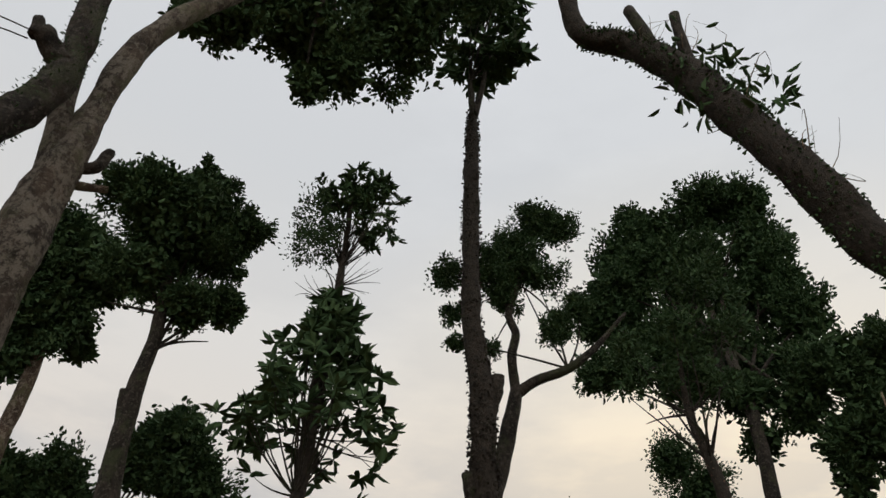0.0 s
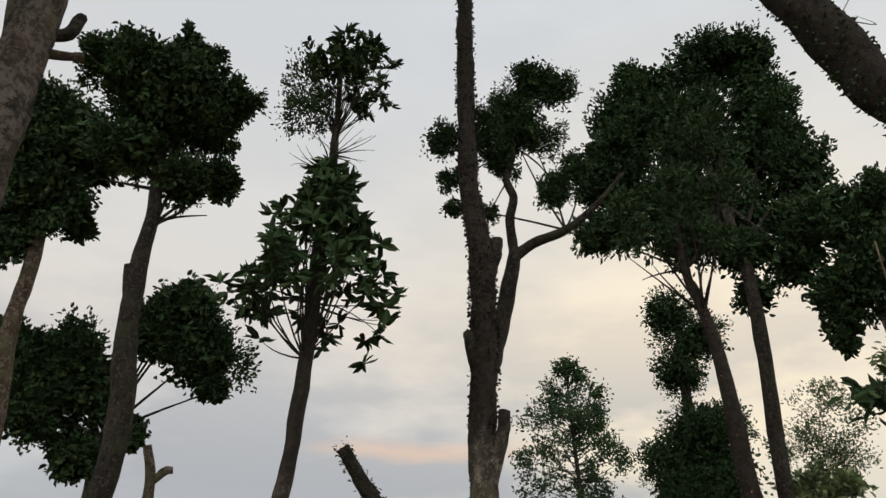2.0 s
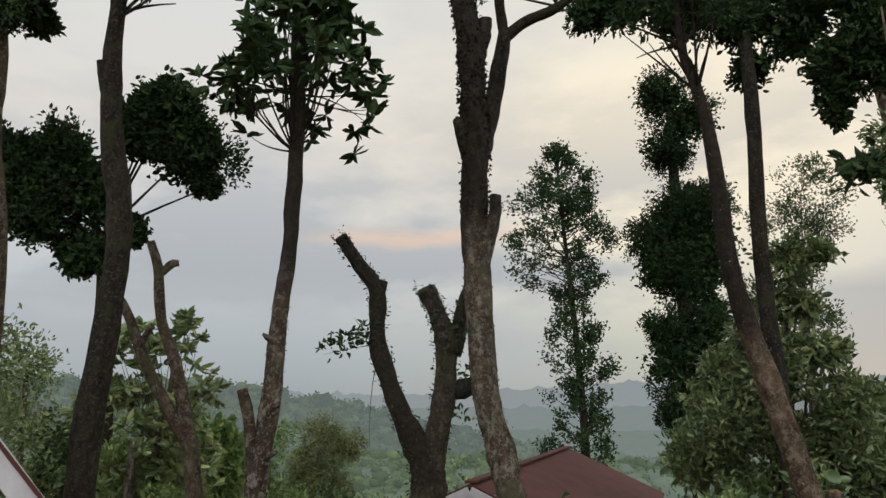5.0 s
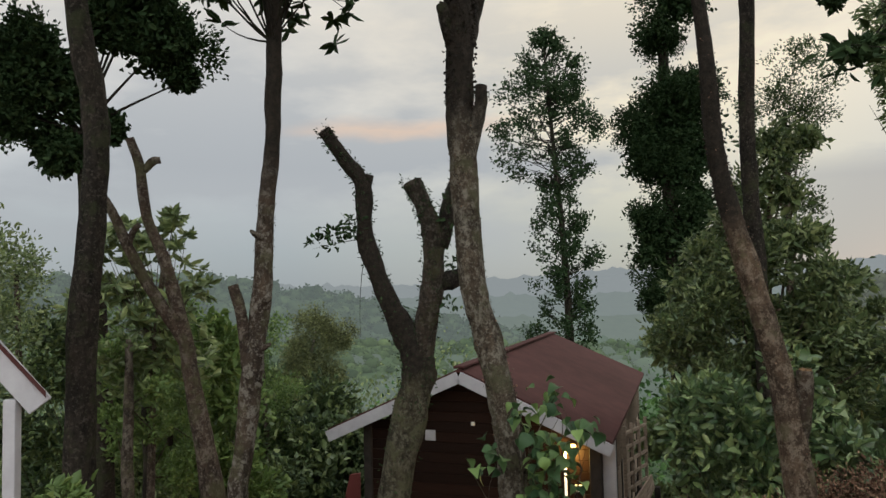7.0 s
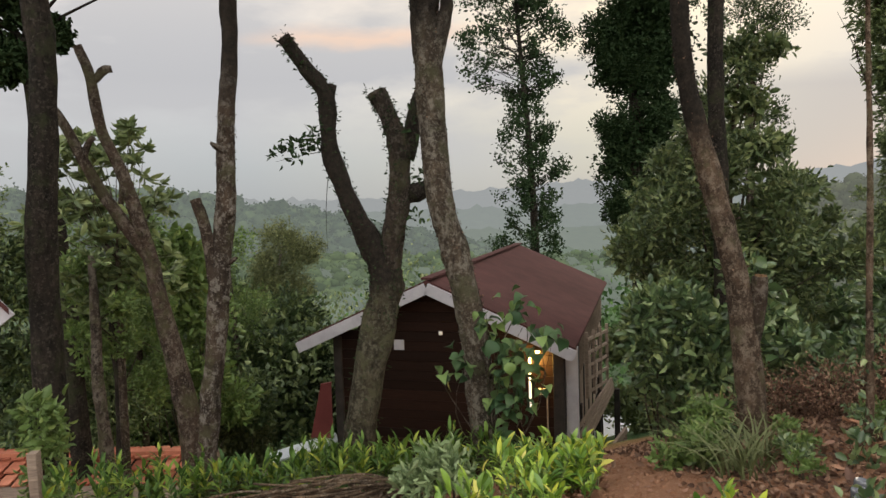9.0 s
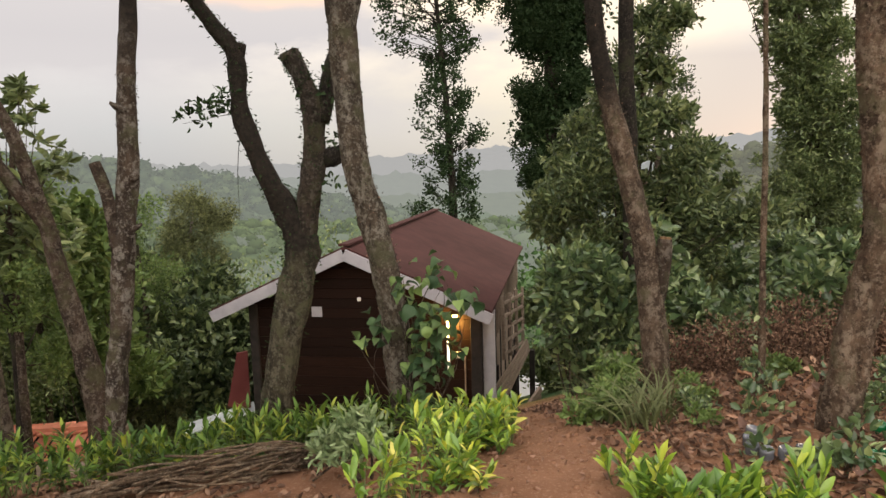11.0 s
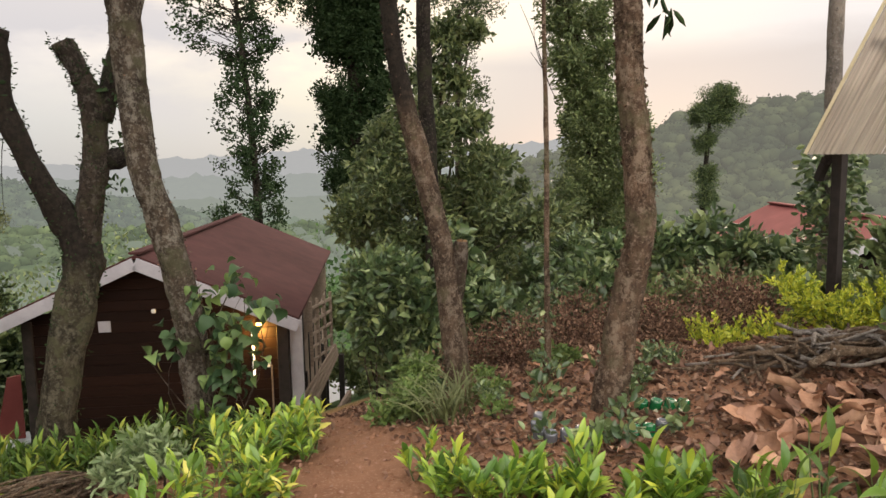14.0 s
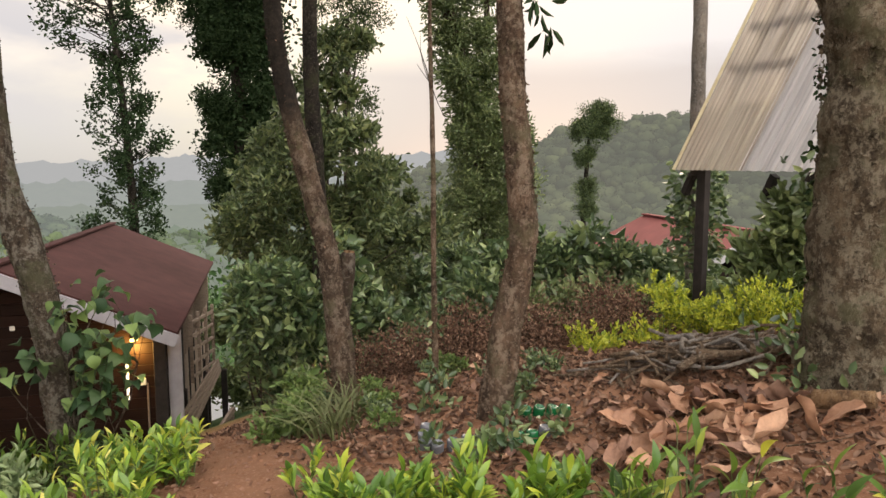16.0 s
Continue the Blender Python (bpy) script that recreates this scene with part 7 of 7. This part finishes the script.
def dry_leaf_mesh(seed):
    """A big dry leaf, folded along its rib, crumpled and torn at the rim."""
    rng = random.Random(seed)
    fold, roll, twist = rng.uniform(0.3, 1.2), rng.uniform(-1.0, 1.3), rng.uniform(-0.9, 0.9)
    verts, faces, rows, cols = [], [], 10, 7
    for i in range(rows):
        f = i / (rows - 1)
        w = 0.42 * math.sin(math.pi * (0.03 + 0.95 * f ** 0.8)) ** 0.75
        for j in range(cols):
            u = 2 * j / (cols - 1) - 1
            rim = 1 + (rng.uniform(-0.22, 0.12) if abs(u) > 0.9 else 0)
            x = u * w * rim * (1 - 0.35 * fold * abs(u))
            z = fold * 0.45 * abs(u) * w + roll * 0.35 * (f - 0.5) ** 2 + twist * u * (f - 0.5) * 0.5 + 0.05 * math.sin(9 * f + 5 * u + seed) + rng.uniform(-0.02, 0.02)
            verts.append((x, f * 1.4 - 0.7, z))
    for i in range(rows - 1):
        for j in range(cols - 1):
            a = i * cols + j
            faces.append((a, a + 1, a + cols + 1, a + cols))
    return mesh_from("dry_leaf", verts, faces, M["leaf_tan"], True)


DRY = [dry_leaf_mesh(k) for k in range(12)]
rng = random.Random(77)
for k in range(230):
    if k < 100:
        x, y = rng.gauss(3.28, 0.30), rng.gauss(2.05, 0.26)
        s = rng.uniform(0.08, 0.13) if k % 2 else rng.uniform(0.14, 0.21)
    else:
        x, y = rng.uniform(2.2, 4.7), rng.uniform(2.3, 4.7)
        s = rng.uniform(0.04, 0.085)
    ob = new("dry_leaf", DRY[k % 12])
    ob.matrix_basis = Matrix.Translation((x, y, ground_z(x, y) + 0.28 * s + rng.uniform(0, 0.03))) @ pose(0, 0, 0, rng.gauss(0, 30), rng.gauss(0, 35), rng.uniform(0, 360)) @ Matrix.Scale(s, 4)
    tagged(ob, "large curled dry tan leaf fallen on the bank" if k < 100 else "small crumpled brown leaf lying in the litter", "dry leaf", "fallen dry leaves")


def stick_heap(label, x0, y0, x1, y1, count, seed, length, r, tall, wild=0.25):
    t = thing("stick_heap", label, "sticks", at=on_ground((x0 + x1) / 2, (y0 + y1) / 2))
    rng = random.Random(seed)
    along = math.atan2(y1 - y0, x1 - x0)
    for k in range(count):
        f = rng.random()
        x, y = x0 + (x1 - x0) * f + rng.gauss(0, 0.05), y0 + (y1 - y0) * f + rng.gauss(0, 0.10)
        a = along + rng.gauss(0, wild)
        L = length * rng.uniform(0.5, 1.2)
        z = 0.02 + tall * rng.random() * (1 - abs(2 * f - 1) ** 2)
        pts = []
        for i in range(4):
            d = (i / 3 - 0.5) * L
            px, py = x + math.cos(a) * d + rng.gauss(0, 0.025), y + math.sin(a) * d + rng.gauss(0, 0.025)
            pts.append((px, py, ground_z(px, py) + z + rng.gauss(0, 0.02) + r, r * rng.uniform(0.7, 1.2) * (1.1 - 0.25 * i / 3)))
        tube("stick", pts, M["bark_grey"] if wild > 0.5 and k % 3 == 0 else M["twig"], t, sides=6, per=3)


stick_heap("heap of thin brown cut sticks beside the path", -1.05, 3.75, 0.35, 4.35, 85, 5, 0.75, 0.0085, 0.14, 0.42)
stick_heap("tangle of dry grey-brown sticks on the bank", 3.7, 3.0, 4.6, 2.1, 70, 6, 0.6, 0.0105, 0.16, 1.6)


t = thing("stick_heap", "thick pale branches lying over the stick tangle", "sticks", at=on_ground(4.2, 2.5))
b_rng = random.Random(18)
for k in range(16):
    x, y, a, L, r = b_rng.uniform(3.85, 4.75), b_rng.uniform(2.1, 2.95), b_rng.gauss(-0.75, 0.7), b_rng.uniform(0.45, 0.95), b_rng.uniform(0.011, 0.024)
    pts = []
    for i in range(5):
        d = (i / 4 - 0.5) * L
        px, py = x + math.cos(a) * d + b_rng.gauss(0, 0.02), y + math.sin(a) * d + b_rng.gauss(0, 0.02)
        pts.append((px, py, ground_z(px, py) + 0.08 + 0.10 * b_rng.random(), r * (1.1 - 0.12 * i)))
    tube("branch", pts, M["bark_grey"] if k % 2 else M["twig"], t, sides=8, per=3)


def buried_bottle(x, y, material, label):
    """A bottle pushed neck down into the soil, its base showing."""
    prof = [(0.037, -0.06), (0.037, 0.062), (0.034, 0.072), (0.028, 0.074), (0.018, 0.066), (0.0, 0.062)]
    verts, faces, n = [], [], 16
    for r, z in prof:
        verts += [(r * math.cos(2 * math.pi * k / n), r * math.sin(2 * math.pi * k / n), z) for k in range(n)]
    for i in range(len(prof) - 1):
        for k in range(n):
            faces.append((i * n + k, i * n + (k + 1) % n, (i + 1) * n + (k + 1) % n, (i + 1) * n + k))
    ob = new("bottle", mesh_from("bottle", verts, faces, material, True))
    ob.matrix_basis = Matrix.Translation((x, y, ground_z(x, y) - 0.012)) @ pose(0, 0, 0, 14 * math.sin(9 * x), 14 * math.cos(11 * y), 0)
    tagged(ob, label, "bottle", "bottles edging the bed")


for x, y in ((3.0, 3.06), (3.04, 2.99), (3.08, 2.92), (3.12, 2.86), (2.69, 2.79), (2.75, 2.74)):
    buried_bottle(x, y, M["green_glass"], "green glass bottle stuck neck down in the soil")
for x, y in ((2.42, 3.30), (2.35, 3.22), (2.31, 3.14), (2.33, 3.06), (2.40, 3.01), (2.47, 2.97), (2.54, 2.93), (2.84, 2.74)):
    buried_bottle(x, y, M["grey_glass"], "smoky clear bottle stuck neck down in the soil")


t = thing("log", "short pale cut log lying by the old trunk", "log", at=on_ground(3.7, 1.57))
tube("wood", [(3.66, 1.72, ground_z(3.66, 1.72) + 0.09, 0.045), (3.70, 1.57, ground_z(3.70, 1.57) + 0.09, 0.05), (3.74, 1.40, ground_z(3.74, 1.40) + 0.08, 0.045)], M["cut_wood"], t, sides=12)

twig_rng = np.random.default_rng(29)
t = thing("fallen_twigs", "thin dry twigs scattered over the leaf litter", "twigs", kind="stuff", at=on_ground(3.2, 3.2))
ends = []
for _ in range(150):
    x, y, a, q = twig_rng.uniform(2.0, 4.8), twig_rng.uniform(1.4, 5.0), twig_rng.uniform(0, 6.28), twig_rng.uniform(0.08, 0.3)
    x1, y1 = x + q * math.cos(a), y + q * math.sin(a)
    ends.append((on_ground(x, y, 0.02), on_ground(x1, y1, twig_rng.uniform(0.01, 0.09))))
twigs("twigwork", [e[0] for e in ends], [e[1] for e in ends], M["twig"], t, 0.0055, 0.12, 4)
for k in range(14):
    x, y = twig_rng.uniform(2.15, 3.9), twig_rng.uniform(3.0, 4.9)
    g = ground_z(x, y)
    shrub("small green weed sprouting from the leaf litter", (x, y, g), [(x, y, g + 0.07, 0.07), (x + 0.08, y, g + 0.05, 0.06), (x, y + 0.08, g + 0.09, 0.05)], 110, 0.045, "leaf_light" if k % 2 else "leaf_coffee", 140 + k, 0.5, "weed", "weed", up=0.5, core=0)
shrub("dark bushes beyond the cabin's side", on_ground(5.0, 12.1), [(4.9, 12.2, -0.9, 0.5), (5.0, 12.0, -1.7, 0.5), (4.75, 11.9, -2.5, 0.45), (5.3, 12.3, -0.2, 0.5), (5.5, 12.0, -1.2, 0.5), (4.6, 11.4, -3.0, 0.35), (4.4, 12.4, -1.2, 0.42), (4.35, 12.2, -2.2, 0.4)], 4800, 0.12, "leaf_mid", 131, core=0.4)
shrub("low dark-leaved weeds at the foot of the trunk", on_ground(2.6, 2.8), [(2.55, 2.75, 0.12, 0.12), (2.75, 2.9, 0.1, 0.12), (2.4, 2.85, 0.08, 0.12), (2.3, 3.1, 0.05, 0.12), (3.1, 3.3, 0.1, 0.12), (2.9, 2.7, 0.14, 0.1), (3.4, 3.5, 0.1, 0.12), (2.7, 3.6, 0.02, 0.14), (3.0, 4.0, 0.0, 0.14), (3.5, 3.9, 0.05, 0.12)], 520, 0.07, "leaf_coffee", 130, 0.55, up=0.5, core=0)


def clods():
    """Crumbs of earth and small stones on the path."""
    rng = np.random.default_rng(88)
    verts, quads = [], []
    cube = np.array([(-1, -1, -1), (1, -1, -1), (1, 1, -1), (-1, 1, -1), (-0.7, -0.7, 0.6), (0.7, -0.7, 0.6), (0.7, 0.7, 0.6), (-0.7, 0.7, 0.6)], float)
    faces = np.array([(0, 3, 2, 1), (4, 5, 6, 7), (0, 1, 5, 4), (1, 2, 6, 5), (2, 3, 7, 6), (3, 0, 4, 7)])
    for k in range(2600):
        x, y = rng.uniform(0.2, 2.4), rng.uniform(1.8, 5.2)
        r = 0.004 + 0.018 * rng.random() ** 3
        c = cube * r * rng.uniform(0.5, 1.4, (8, 3))
        a = rng.uniform(0, 6.28)
        c[:, :2] = c[:, :2] @ np.array([[math.cos(a), -math.sin(a)], [math.sin(a), math.cos(a)]])
        quads.append(faces + 8 * k)
        verts.append(c + (x, y, ground_z(x, y)))
    ob = new("soil_clods", mesh_fast("soil_clods", np.concatenate(verts), np.concatenate(quads), M["soil"]))
    tagged(ob, "small crumbs of red earth scattered on the path", "soil", kind="stuff")


clods()
